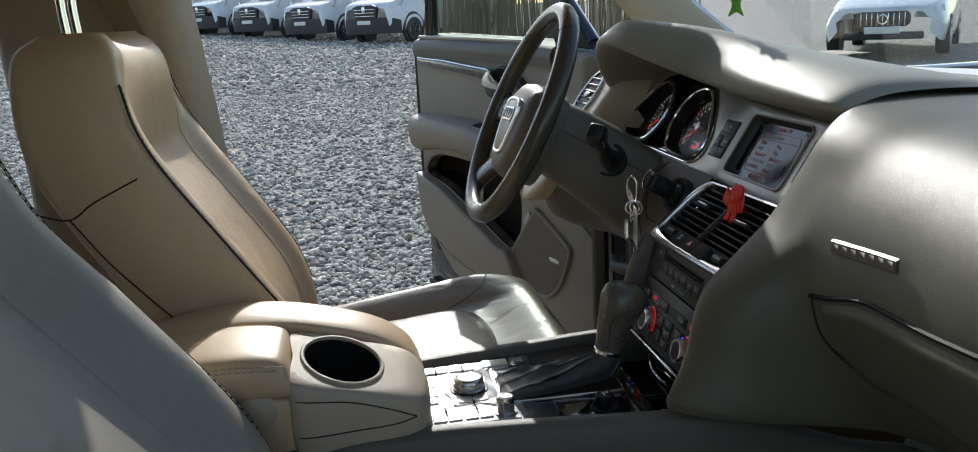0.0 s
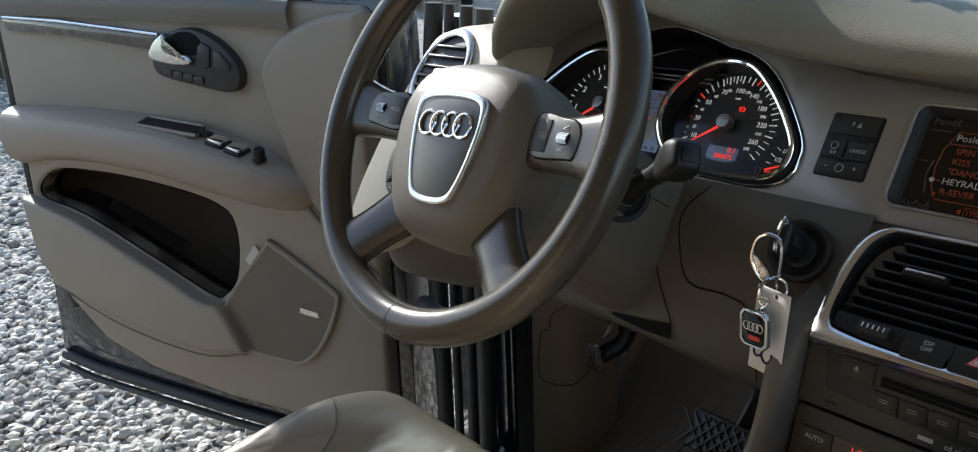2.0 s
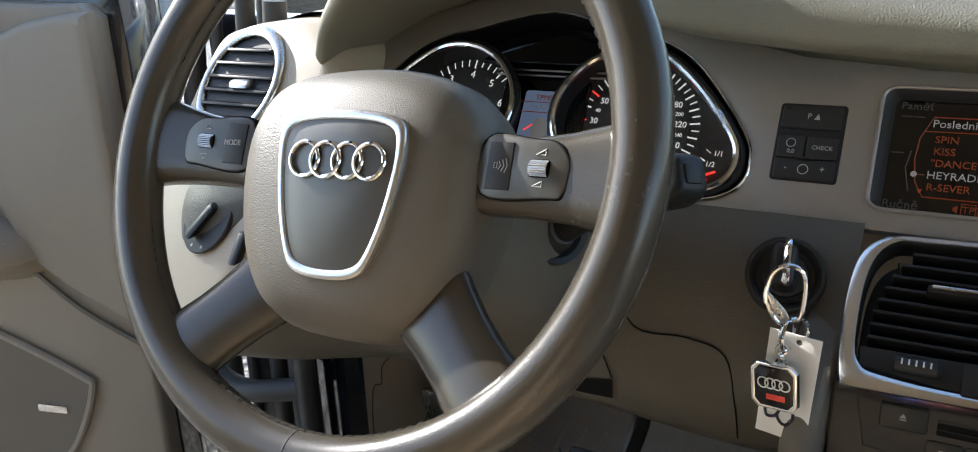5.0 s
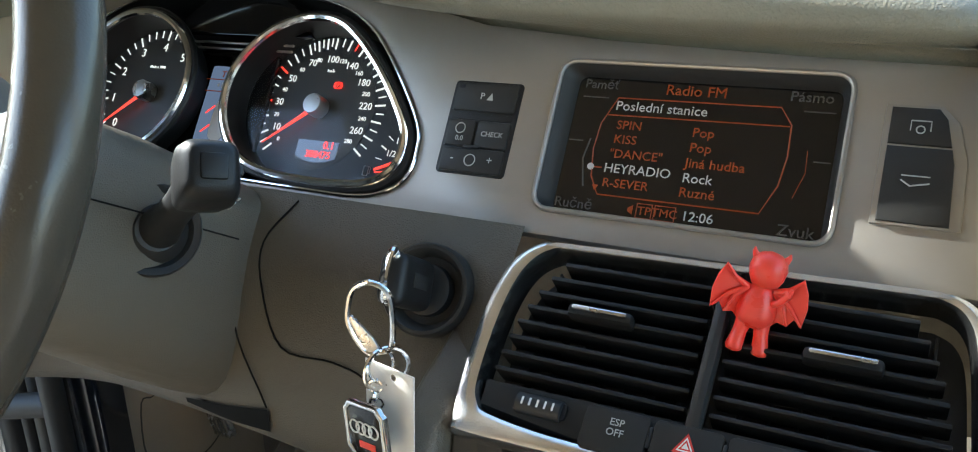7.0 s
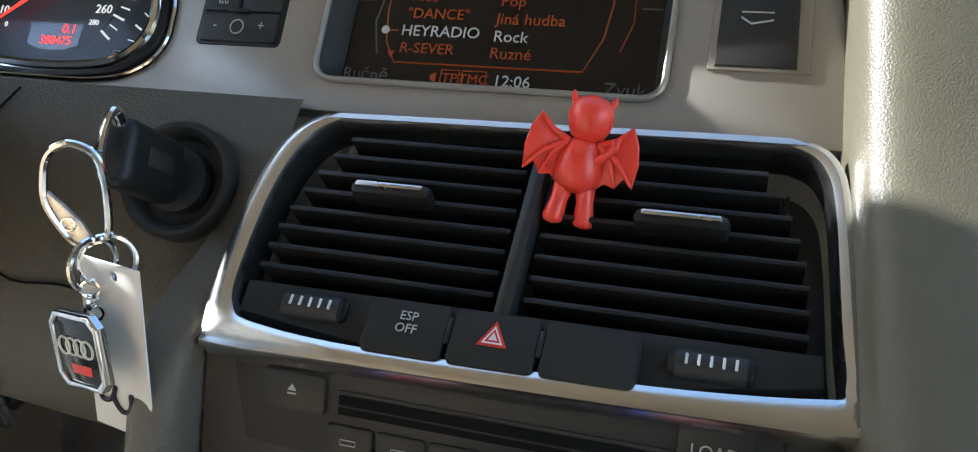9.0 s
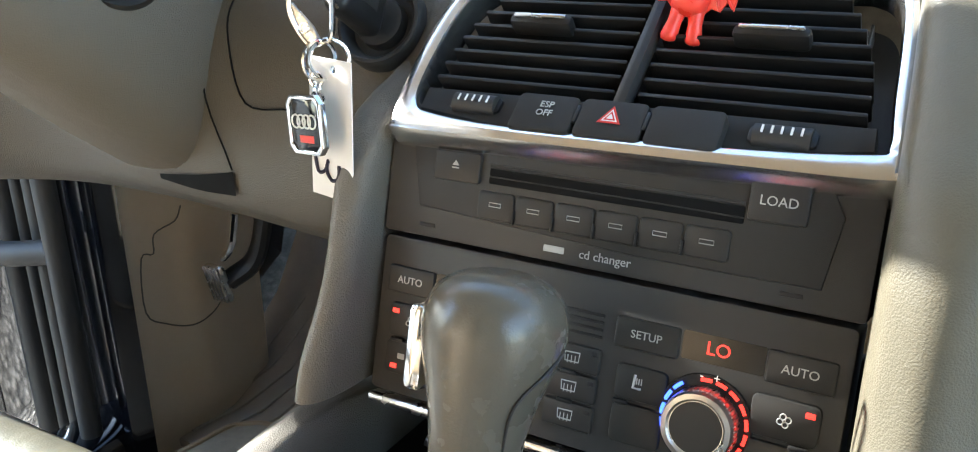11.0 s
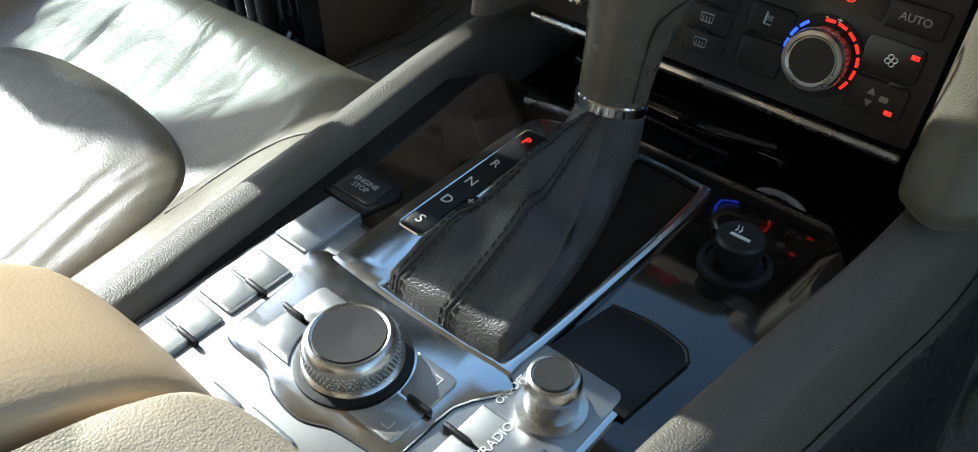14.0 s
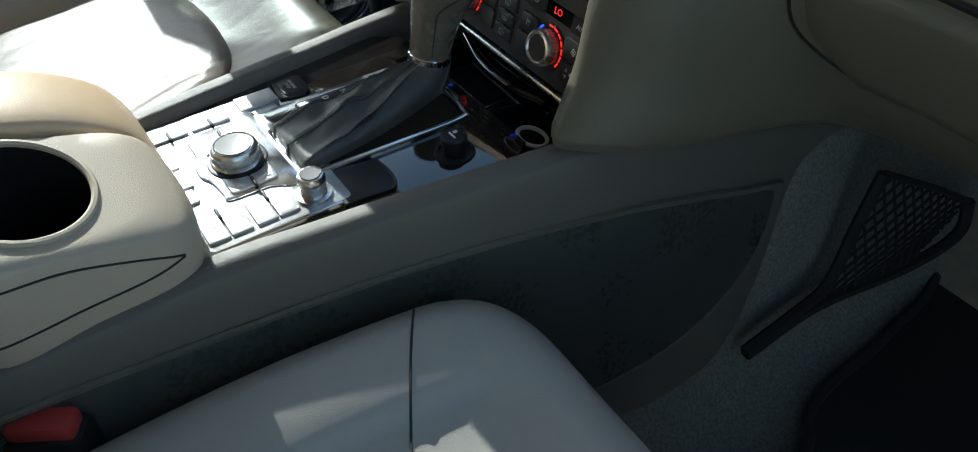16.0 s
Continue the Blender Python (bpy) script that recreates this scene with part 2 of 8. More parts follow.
def creases(m, scale, depth, stretch=(1, 1, 1)):
    """Soft folds and wrinkles over the fine grain of a leather."""
    nt, b = m.node_tree, m.node_tree.nodes["Principled BSDF"]
    co, mp, nz, bump = (nt.nodes.new(k) for k in ("ShaderNodeTexCoord", "ShaderNodeMapping", "ShaderNodeTexNoise", "ShaderNodeBump"))
    mp.inputs["Scale"].default_value = stretch
    nz.noise_type = "RIDGED_MULTIFRACTAL"
    nz.inputs["Scale"].default_value, nz.inputs["Detail"].default_value, nz.inputs["Distortion"].default_value = scale, 3, 1.2
    bump.inputs["Strength"].default_value, bump.inputs["Distance"].default_value = 0.6, depth
    bump.invert = True
    nt.links.new(co.outputs["Object"], mp.inputs["Vector"])
    nt.links.new(mp.outputs[0], nz.inputs["Vector"])
    nt.links.new(nz.outputs["Fac"], bump.inputs["Height"])
    old = b.inputs["Normal"].links
    if old:
        nt.links.new(old[0].from_socket, bump.inputs["Normal"])
    nt.links.new(bump.outputs[0], b.inputs["Normal"])


creases(M_SEAT, 11, 0.0055, (1.5, 0.5, 1.0))
creases(M_SEAT, 34, 0.0011, (1.3, 0.6, 1.0))
creases(M_BACKREST, 5, 0.011, (0.7, 1.0, 1.0))
creases(M_BACKREST, 17, 0.0030, (1.0, 0.7, 0.7))
creases(M_PBACK, 6, 0.014, (1.0, 1.0, 0.55))
creases(M_PBACK, 17, 0.0025, (1.0, 0.7, 0.7))
creases(M_BEIGE, 4, 0.0025, (0.6, 1.0, 1.0))
creases(M_PSEAT, 4, 0.0015)


# ---- mesh helpers ----
def part(name, bm, material, parent=None, label="", sharp=38, m=None, smooth=True):
    """Links a bmesh as one mesh object under a thing or under a part."""
    if m is not None:
        bm.transform(m)
    me = bpy.data.meshes.new(name)
    bmesh.ops.recalc_face_normals(bm, faces=bm.faces[:])
    bm.to_mesh(me)
    bm.free()
    me.materials.append(material)
    if smooth:
        me.polygons.foreach_set("use_smooth", [True] * len(me.polygons))
        me.set_sharp_from_angle(angle=radians(sharp))
    ob = new(name, me)
    ob.parent = parent
    if label:
        ob["label"] = label
    return ob


def thing(name, label, category, m=None, group="", kind=""):
    ob = new(name)
    ob.empty_display_size = 0.05
    if m is not None:
        ob.matrix_world = m
    return tagged(ob, label, category, group, kind)


def single(name, bm, material, label, category, m=None, group="", kind="", sharp=38):
    ob = part(name, bm, material, None, "", sharp)
    if m is not None:
        ob.matrix_world = m
    return tagged(ob, label, category, group, kind)


def rbox(sx, sy, sz, r=0.002, seg=2, at=(0, 0, 0), rot=None, bm=None):
    """A box with rounded edges about the point at."""
    b = bmesh.new()
    bmesh.ops.create_cube(b, size=1)
    bmesh.ops.scale(b, vec=(sx, sy, sz), verts=b.verts)
    if r > 0:
        bmesh.ops.bevel(b, geom=b.edges[:], offset=min(r, min(sx, sy, sz) * 0.49), segments=seg, profile=0.5, affect="EDGES")
    if rot is not None:
        b.transform(rot)
    bmesh.ops.translate(b, vec=at, verts=b.verts)
    return merge(bm, b)


def merge(bm, b):
    """Adds b's mesh to bm, or gives b where bm is None."""
    if bm is None:
        return b
    me = bpy.data.meshes.new("tmp")
    b.to_mesh(me)
    b.free()
    bm.from_mesh(me)
    bpy.data.meshes.remove(me)
    return bm


def rrect(w, h, r, n=5, at=(0, 0)):
    pts = []
    for cx, cy, a in ((w / 2 - r, h / 2 - r, 0), (-w / 2 + r, h / 2 - r, 90), (-w / 2 + r, -h / 2 + r, 180), (w / 2 - r, -h / 2 + r, 270)):
        for i in range(n + 1):
            t = radians(a + 90 * i / n)
            pts.append((at[0] + cx + r * math.cos(t), at[1] + cy + r * math.sin(t)))
    return pts


def circle(r, n=40, at=(0, 0), a0=0, a1=360):
    full = abs(a1 - a0) >= 360
    return [(at[0] + r * math.cos(radians(a0 + (a1 - a0) * i / (n if full else n - 1))), at[1] + r * math.sin(radians(a0 + (a1 - a0) * i / (n if full else n - 1)))) for i in range(n)]


def spline(pts, n=8, closed=False):
    """A smooth curve through the points, n steps from one to the next."""
    P = [Vector(p) for p in pts]
    out = []
    k = len(P)
    for i in range(k if closed else k - 1):
        p0 = P[(i - 1) % k] if closed or i > 0 else P[0] * 2 - P[1]
        p1, p2 = P[i], P[(i + 1) % k]
        p3 = P[(i + 2) % k] if closed or i + 2 < k else p2 * 2 - p1
        for j in range(n):
            t = j / n
            out.append(0.5 * ((2 * p1) + (p2 - p0) * t + (2 * p0 - 5 * p1 + 4 * p2 - p3) * t * t + (3 * p1 - p0 - 3 * p2 + p3) * t ** 3))
    if not closed:
        out.append(P[-1])
    return out


def plate(outline, depth, bevel=0.001, holes=(), z=0.0, bm=None, seg=2):
    """A slab of that outline in the local xy plane, its face at z, depth downwards, with rounded upper edges."""
    b = bmesh.new()
    loops = [outline, *holes]
    edges = []
    for lp in loops:
        vs = [b.verts.new((p[0], p[1], 0)) for p in lp]
        for i in range(len(vs)):
            edges.append(b.edges.new((vs[i], vs[(i + 1) % len(vs)])))
    if holes:
        bmesh.ops.triangle_fill(b, edges=edges, use_beauty=True)
    else:
        b.faces.new(b.verts[:])
    top = b.faces[:]
    geo = bmesh.ops.extrude_face_region(b, geom=top)
    low = [v for v in geo["geom"] if isinstance(v, bmesh.types.BMVert)]
    bmesh.ops.translate(b, vec=(0, 0, -depth), verts=low)
    for v in b.verts:
        v.co.z += z
    if bevel > 0:
        es = [e for e in b.edges if abs(e.verts[0].co.z - z) < 1e-6 and abs(e.verts[1].co.z - z) < 1e-6 and len(e.link_faces) == 2
              and any(abs(f.normal.z) < 0.5 or f.calc_center_median().z < z - 1e-6 for f in e.link_faces)]
        bmesh.ops.bevel(b, geom=es, offset=bevel, segments=seg, profile=0.5, affect="EDGES")
    return merge(bm, b)


def loft(rows, close_u=False, close_v=False, cap=False, bm=None, thick=0.0):
    """A surface through rows of points; cap closes the first and last row."""
    b = bmesh.new()
    V = [[b.verts.new(p) for p in r] for r in rows]
    nr, nc = len(rows), len(rows[0])
    for i in range(nr if close_u else nr - 1):
        for j in range(nc if close_v else nc - 1):
            q = [V[i][j], V[i][(j + 1) % nc], V[(i + 1) % nr][(j + 1) % nc], V[(i + 1) % nr][j]]
            try:
                b.faces.new(q)
            except ValueError:
                pass
    if cap:
        for r in (V[0], V[-1]):
            try:
                b.faces.new(r)
            except ValueError:
                pass
    bmesh.ops.recalc_face_normals(b, faces=b.faces[:])
    if thick:
        bmesh.ops.solidify(b, geom=b.faces[:], thickness=thick)
    return merge(bm, b)


def tube(path, r, n=10, closed=False, flat=1.0, bm=None, cap=True):
    """A round bar along the path; r is a number or a list of one for each point; flat squeezes it."""
    P = [Vector(p) for p in path]
    k = len(P)
    rr = r if isinstance(r, (list, tuple)) else [r] * k
    rows = []
    side = None
    for i in range(k):
        d = (P[(i + 1) % k] - P[i - 1]) if closed else (P[min(i + 1, k - 1)] - P[max(i - 1, 0)])
        d.normalize()
        if side is None:
            side = d.orthogonal().normalized()
        side = (side - d * side.dot(d)).normalized()
        up = d.cross(side)
        rows.append([P[i] + rr[i] * (side * math.cos(2 * math.pi * j / n) + up * math.sin(2 * math.pi * j / n) * flat) for j in range(n)])
    return loft(rows, close_u=closed, close_v=True, cap=cap and not closed, bm=bm)


def pane(outline, z=0.0):
    """A single sheet of glass."""
    b = bmesh.new()
    b.faces.new([b.verts.new((p[0], p[1], z)) for p in outline])
    return b


def lathe(profile, n=40, bm=None, at=(0, 0, 0)):
    """A turned body: profile of (radius, height) about the local z axis."""
    rows = [[(at[0] + max(r, 1e-5) * math.cos(2 * math.pi * j / n), at[1] + max(r, 1e-5) * math.sin(2 * math.pi * j / n), at[2] + h) for j in range(n)] for r, h in profile]
    return loft(rows, close_v=True, cap=True, bm=bm)


def ring(r, tr, n=40, m=12, at=(0, 0, 0), rot=None, bm=None):
    b = tube([(r * math.cos(2 * math.pi * i / n), r * math.sin(2 * math.pi * i / n), 0) for i in range(n)], tr, m, closed=True)
    if rot is not None:
        b.transform(rot)
    bmesh.ops.translate(b, vec=at, verts=b.verts)
    return merge(bm, b)


def lettering(parent, text, size, at, material, align="CENTER", rot=0.0, depth=0.0002, name="lettering", stretch=1.0):
    """Raised print of the words, in the local xy plane of the parent."""
    cu = bpy.data.curves.new("words", "FONT")
    cu.body, cu.size, cu.align_x, cu.align_y, cu.extrude, cu.resolution_u = text, size, align, "CENTER", depth, 3
    ob = bpy.data.objects.new("words", cu)
    me = bpy.data.meshes.new_from_object(ob)
    bpy.data.objects.remove(ob)
    me.transform(pose(*at, 0, 0, rot) @ Matrix.Diagonal((stretch, 1, 1, 1)))
    me.materials.append(material)
    o = new(name, me)
    o.parent = parent
    return o


def stitches(path, parent, material, length=0.0035, gap=0.002, r=0.0005, name="stitching", off=(0, 0, 0)):
    """A row of thread along the path."""
    b = bmesh.new()
    P = [Vector(p) + Vector(off) for p in path]
    pos, on = 0.0, True
    for a, c in zip(P, P[1:]):
        L = (c - a).length
        if L < 1e-6:
            continue
        d = (c - a) / L
        t = -pos
        while t < L:
            s, e = max(t, 0), min(t + length, L)
            if e - s > 0.001:
                rows = []
                side = d.orthogonal().normalized()
                up = d.cross(side)
                for q in (s, e):
                    rows.append([a + d * q + r * (side * math.cos(k * math.pi / 2) + up * math.sin(k * math.pi / 2)) for k in range(4)])
                vs = [[b.verts.new(p) for p in row] for row in rows]
                for k in range(4):
                    b.faces.new((vs[0][k], vs[0][(k + 1) % 4], vs[1][(k + 1) % 4], vs[1][k]))
            t += length + gap
        pos = (pos + L) % (length + gap)
    return part(name, b, material, parent)


def draped(ob, pts, lift=0.0008):
    """The points let down on to the upper face of a mesh."""
    tree = BVHTree.FromPolygons([v.co.copy() for v in ob.data.vertices], [tuple(p.vertices) for p in ob.data.polygons])
    out = []
    for p in pts:
        hitp = tree.ray_cast(Vector((p[0], p[1], 1.3)), Vector((0, 0, -1)))[0]
        if hitp is not None:
            out.append(hitp + Vector((0, 0, lift)))
    return out


TM = pose(0, 0.098, 1.179, 57.4)
VM = pose(0, 0, 1.108, 39.4)
SM = pose(0, -0.008, 1.088, 74.9)
CM = pose(0, 0, 0.925)
WM = pose(-0.401, -0.156, 1.255, 64) @ pose(0, 0, 0, 0, 0, 3)
DM = Matrix(((0.9207, 0, 0.3903, -1.05), (0.3903, 0, -0.9207, 0.16), (0, 1, 0, 0), (0, 0, 0, 1))) @ Matrix.Diagonal((0.90, 1, 1, 1))


# ---- ground and far setting ----
def ground_z(x, y):
    far = min(1.0, max(0.0, (-x - 12.0) / 25.0))
    return 0.10 - 0.027 * (min(x, 1.0) + 1.0) + 0.055 * max(0.0, -y) * far


def gravel_material():
    m = mat("grey_gravel", (0.34, 0.33, 0.31), 0.9, tone=0.25, tone_scale=0.5)
    nt, b = m.node_tree, m.node_tree.nodes["Principled BSDF"]
    add, link = nt.nodes.new, nt.links.new
    co = add("ShaderNodeTexCoord")
    v = add("ShaderNodeTexVoronoi")
    v.inputs["Scale"].default_value = 34
    link(co.outputs["Object"], v.inputs["Vector"])
    sep = add("ShaderNodeSeparateColor")
    link(v.outputs["Color"], sep.inputs[0])
    mr = add("ShaderNodeMapRange")
    mr.inputs["To Min"].default_value, mr.inputs["To Max"].default_value = 0.20, 0.60
    link(sep.outputs[0], mr.inputs["Value"])
    # Shade between stones put into the colour: cell edges fall to a quarter.
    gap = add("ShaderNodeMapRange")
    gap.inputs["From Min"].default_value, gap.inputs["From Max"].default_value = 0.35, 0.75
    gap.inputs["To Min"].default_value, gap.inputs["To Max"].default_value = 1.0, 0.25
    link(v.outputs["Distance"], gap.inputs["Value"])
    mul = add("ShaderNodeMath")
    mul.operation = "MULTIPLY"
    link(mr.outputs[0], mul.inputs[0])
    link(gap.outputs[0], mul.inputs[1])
    comb = add("ShaderNodeCombineColor")
    for i, k in enumerate((1.02, 0.94, 0.82)):
        s = add("ShaderNodeMath")
        s.operation = "MULTIPLY"
        s.inputs[1].default_value = k
        link(mul.outputs[0], s.inputs[0])
        link(s.outputs[0], comb.inputs[i])
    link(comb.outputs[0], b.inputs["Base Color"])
    bump = add("ShaderNodeBump")
    bump.inputs["Strength"].default_value, bump.inputs["Distance"].default_value = 1.0, 0.012
    bump.invert = True
    link(v.outputs["Distance"], bump.inputs["Height"])
    link(bump.outputs[0], b.inputs["Normal"])
    return m


M_GRAVEL = gravel_material()
steps = [-600, -150, -80, -60, -50, -40, -32, -26, -20, -16, -12, -8, -4, -2, 0, 2, 4, 8, 15, 30, 60, 200, 600]
bm = loft([[(x, y, ground_z(max(x, -90), max(y, -30))) for y in steps] for x in steps])
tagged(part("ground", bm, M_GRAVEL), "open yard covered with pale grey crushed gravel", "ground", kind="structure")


# ---- dashboard ----
dash = thing("dashboard", "olive-grey leather-grained dashboard with satin grey trim, seen in sunlight", "dashboard")


def pad_section(x, ly, lz, cy, cz, ty, tz):
    """Section of the upper pad: tucked edge, lip, nose, crest, deck and windscreen base."""
    pts = [(x, ty + 0.012, tz - 0.035), (x, ty + 0.010, tz + 0.002), (x, (ty + ly) / 2, (tz + lz) / 2 + 0.006), (x, ly + 0.008, lz), (x, ly - 0.006, lz + 0.012), (x, ly + 0.004, lz + (cz - lz) * 0.6),
           (x, cy, cz), (x, cy + 0.12, cz * 0.62 + 1.306 * 0.38), (x, 0.48, 1.292), (x, 0.80, 1.262)]
    return spline(pts, 6)


PAD = [(-0.615, 0.075, 1.268, 0.13, 1.300, 0.165, 1.262), (-0.585, 0.052, 1.300, 0.10, 1.345, 0.175, 1.285), (-0.53, 0.030, 1.340, 0.08, 1.385, 0.190, 1.310),
       (-0.46, 0.022, 1.358, 0.07, 1.402, 0.196, 1.325), (-0.40, 0.030, 1.352, 0.08, 1.402, 0.196, 1.325), (-0.345, 0.065, 1.330, 0.115, 1.394, 0.190, 1.312),
       (-0.295, 0.110, 1.306, 0.155, 1.382, 0.178, 1.296), (-0.23, 0.128, 1.293, 0.18, 1.366, 0.166, 1.284), (-0.12, 0.132, 1.284, 0.20, 1.348, 0.158, 1.274),
       (0.0, 0.137, 1.280, 0.21, 1.334, 0.155, 1.270), (0.085, 0.142, 1.278, 0.21, 1.322, 0.152, 1.266), (0.112, 0.158, 1.276, 0.22, 1.308, 0.155, 1.266)]
rows = [pad_section(*p) for p in PAD]
fine = []
for j in range(len(rows[0])):
    fine.append(spline([r[j] for r in rows], 4))
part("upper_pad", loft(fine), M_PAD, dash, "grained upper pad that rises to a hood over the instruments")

# passenger side shell: rows of (edge x, edge y, edge z, face y, face z)
SHELL = [(0.131, 0.200, 0.950, 0.56, 0.93), (0.131, -0.020, 0.944, 0.24, 0.928), (0.131, -0.050, 0.950, 0.165, 0.938), (0.131, -0.045, 0.970, 0.130, 0.965), (0.130, -0.028, 1.010, 0.100, 1.00), (0.130, -0.010, 1.085, 0.055, 1.085),
         (0.127, 0.030, 1.125, 0.044, 1.130), (0.122, 0.080, 1.170, 0.058, 1.178), (0.118, 0.118, 1.220, 0.092, 1.225), (0.114, 0.148, 1.262, 0.135, 1.262),
         (0.104, 0.180, 1.286, 0.19, 1.284), (0.070, 0.230, 1.300, 0.26, 1.294), (0.0, 0.300, 1.304, 0.36, 1.294), (-0.06, 0.48, 1.296, 0.52, 1.284), (-0.06, 0.80, 1.264, 0.80, 1.262)]
rows = []
for xe, ye, ze, yf, zf in SHELL:
    pr = 0.042 if ze < 1.30 else 0.042 * max(0.0, (1.316 - ze) / 0.016)
    if ze > 1.31 or ye > 0.25:
        pr = 0.0
    mid = (ye - pr) * 0.45 + yf * 0.55
    pts = [(xe - 0.004, ye + 0.02, ze), (xe, ye - pr * 0.5, ze), (xe + 0.009, ye - pr * 0.9, ze), (xe + 0.032, ye - pr, ze), (xe + 0.075, (ye - pr) * 0.75 + yf * 0.25, ze * 0.8 + zf * 0.2),
           (max(xe + 0.12, 0.25), mid * 0.4 + yf * 0.6, zf), (0.36, yf, zf), (0.52, yf - 0.004, zf), (0.66, yf + 0.02, zf), (0.76, yf + 0.10, zf)]
    rows.append(spline(pts, 5))
fine = [spline([r[j] for r in rows], 5) for j in range(len(rows[0]))]
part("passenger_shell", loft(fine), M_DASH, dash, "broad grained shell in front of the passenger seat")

# rounded bolster beside the stack on the driver's side
rows = []
for (xe, ye, ze, yf, zf), pr in zip(SHELL[2:6] + [(0.127, 0.042, 1.118, 0, 0)], (0.038, 0.036, 0.030, 0.014, 0.0)):
    pts = [(-xe + 0.004, ye + 0.02, ze), (-xe, ye - pr * 0.5, ze), (-xe - 0.009, ye - pr * 0.9, ze), (-xe - 0.018, ye - pr * 0.8, ze), (-xe - 0.026, ye - pr * 0.1, ze), (-xe - 0.030, ye + 0.05, ze), (-xe - 0.034, ye + 0.16, ze)]
    rows.append(spline(pts, 4))
fine = [spline([r[j] for r in rows], 4) for j in range(len(rows[0]))]
part("side_bolster", loft(fine), M_DASHLOW, dash, "rounded grained bolster beside the centre stack")

# lower panel on the driver's side
rows = []
for z, y0, y1 in ((1.172, 0.085, 0.080), (1.15, 0.062, 0.060), (1.11, 0.040, 0.045), (1.06, 0.030, 0.04), (1.01, 0.030, 0.05), (0.990, 0.045, 0.075), (0.978, 0.075, 0.11), (0.981, 0.20, 0.22)):
    rows.append(spline([(-0.126, y0 - max(0.0, 0.045 - abs(z - 1.06) * 0.5), z), (-0.165, y0 - max(0.0, 0.02 - abs(z - 1.06) * 0.4), z), (-0.22, y0, z), (-0.40, y0 * 0.5 + y1 * 0.5, z), (-0.54, y1 * 0.7, z), (-0.64, y1 - 0.075, z), (-0.71, y1 - 0.085, z), (-0.76, y1 - 0.02, z), (-0.77, y1 + 0.1, z)], 5))
fine = [spline([r[j] for r in rows], 4) for j in range(len(rows[0]))]
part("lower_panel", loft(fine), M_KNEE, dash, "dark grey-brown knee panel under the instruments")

for line in ([(-0.294, 0.079, 1.169), (-0.309, 0.057, 1.145), (-0.303, 0.043, 1.118), (-0.284, 0.0345, 1.080), (-0.239, 0.032, 1.080), (-0.209, 0.029, 1.072), (-0.199, 0.026, 1.036), (-0.195, 0.027, 1.005)],
             [(-0.346, 0.079, 1.168), (-0.327, 0.0375, 1.094), (-0.301, 0.0315, 1.031)]):
    part("panel_gap", tube(spline(line, 5), 0.0007, 5), M_WELL, dash)
# Flat black sheet for the shade of an opening; the panel is uncut.
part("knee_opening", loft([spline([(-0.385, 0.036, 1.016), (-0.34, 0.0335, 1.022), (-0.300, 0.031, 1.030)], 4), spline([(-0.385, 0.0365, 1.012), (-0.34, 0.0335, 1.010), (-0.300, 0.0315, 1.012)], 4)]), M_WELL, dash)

# satin trim panel with openings
MID = -0.418


def mirror_u(pts):
    return [(2 * MID - p[0], p[1]) for p in pts]


dial = [(p.x, p.y) for p in spline([(u, v, 0) for u, v in ((-0.3334, 0.1213), (-0.3090, 0.1188), (-0.2869, 0.1056), (-0.2594, 0.0797), (-0.2345, 0.0480), (-0.2285, 0.0300), (-0.2325, 0.0140), (-0.2480, 0.0025), (-0.2756, -0.0014), (-0.3068, -0.0016), (-0.3452, 0.0015), (-0.3713, 0.0125), (-0.3898, 0.0347), (-0.3962, 0.0591), (-0.3919, 0.0825), (-0.3752, 0.1040), (-0.3540, 0.1168))], 4, True)]
half_hole = [(-0.310, -0.0082), (-0.255, -0.0075), (-0.2300, 0.0005), (-0.2195, 0.0125), (-0.2175, 0.0258), (-0.2223, 0.0472), (-0.2514, 0.0863), (-0.2797, 0.1150), (-0.3100, 0.1310), (-0.340, 0.1380), (-0.372, 0.148)]
hole = spline([(u, v, 0) for u, v in half_hole] + [(MID, 0.157, 0)] + [(2 * MID - u, v, 0) for u, v in reversed(half_hole)] + [(MID, -0.007, 0)], 5, True)
outer = [(0.122, -0.016), (0.116, 0.040), (0.105, 0.106), (0.02, 0.108), (-0.097, 0.113), (-0.19, 0.121), (-0.245, 0.134), (-0.29, 0.156), (-0.35, 0.174), (MID, 0.182), (-0.49, 0.174), (-0.56, 0.152), (-0.615, 0.115),
         (-0.642, 0.06), (-0.646, 0.02), (-0.63, -0.013), (MID, -0.014), (-0.335, -0.0125), (-0.138, -0.0155)]
scr_hole = rrect(0.172, 0.097, 0.010, 4, at=(-0.0420, 0.0495))
part("trim_panel", plate(outer, 0.012, 0.0015, [[(p.x, p.y) for p in hole], scr_hole]), M_TRIM, dash, "satin grey trim panel round the dials and the screen", m=TM)


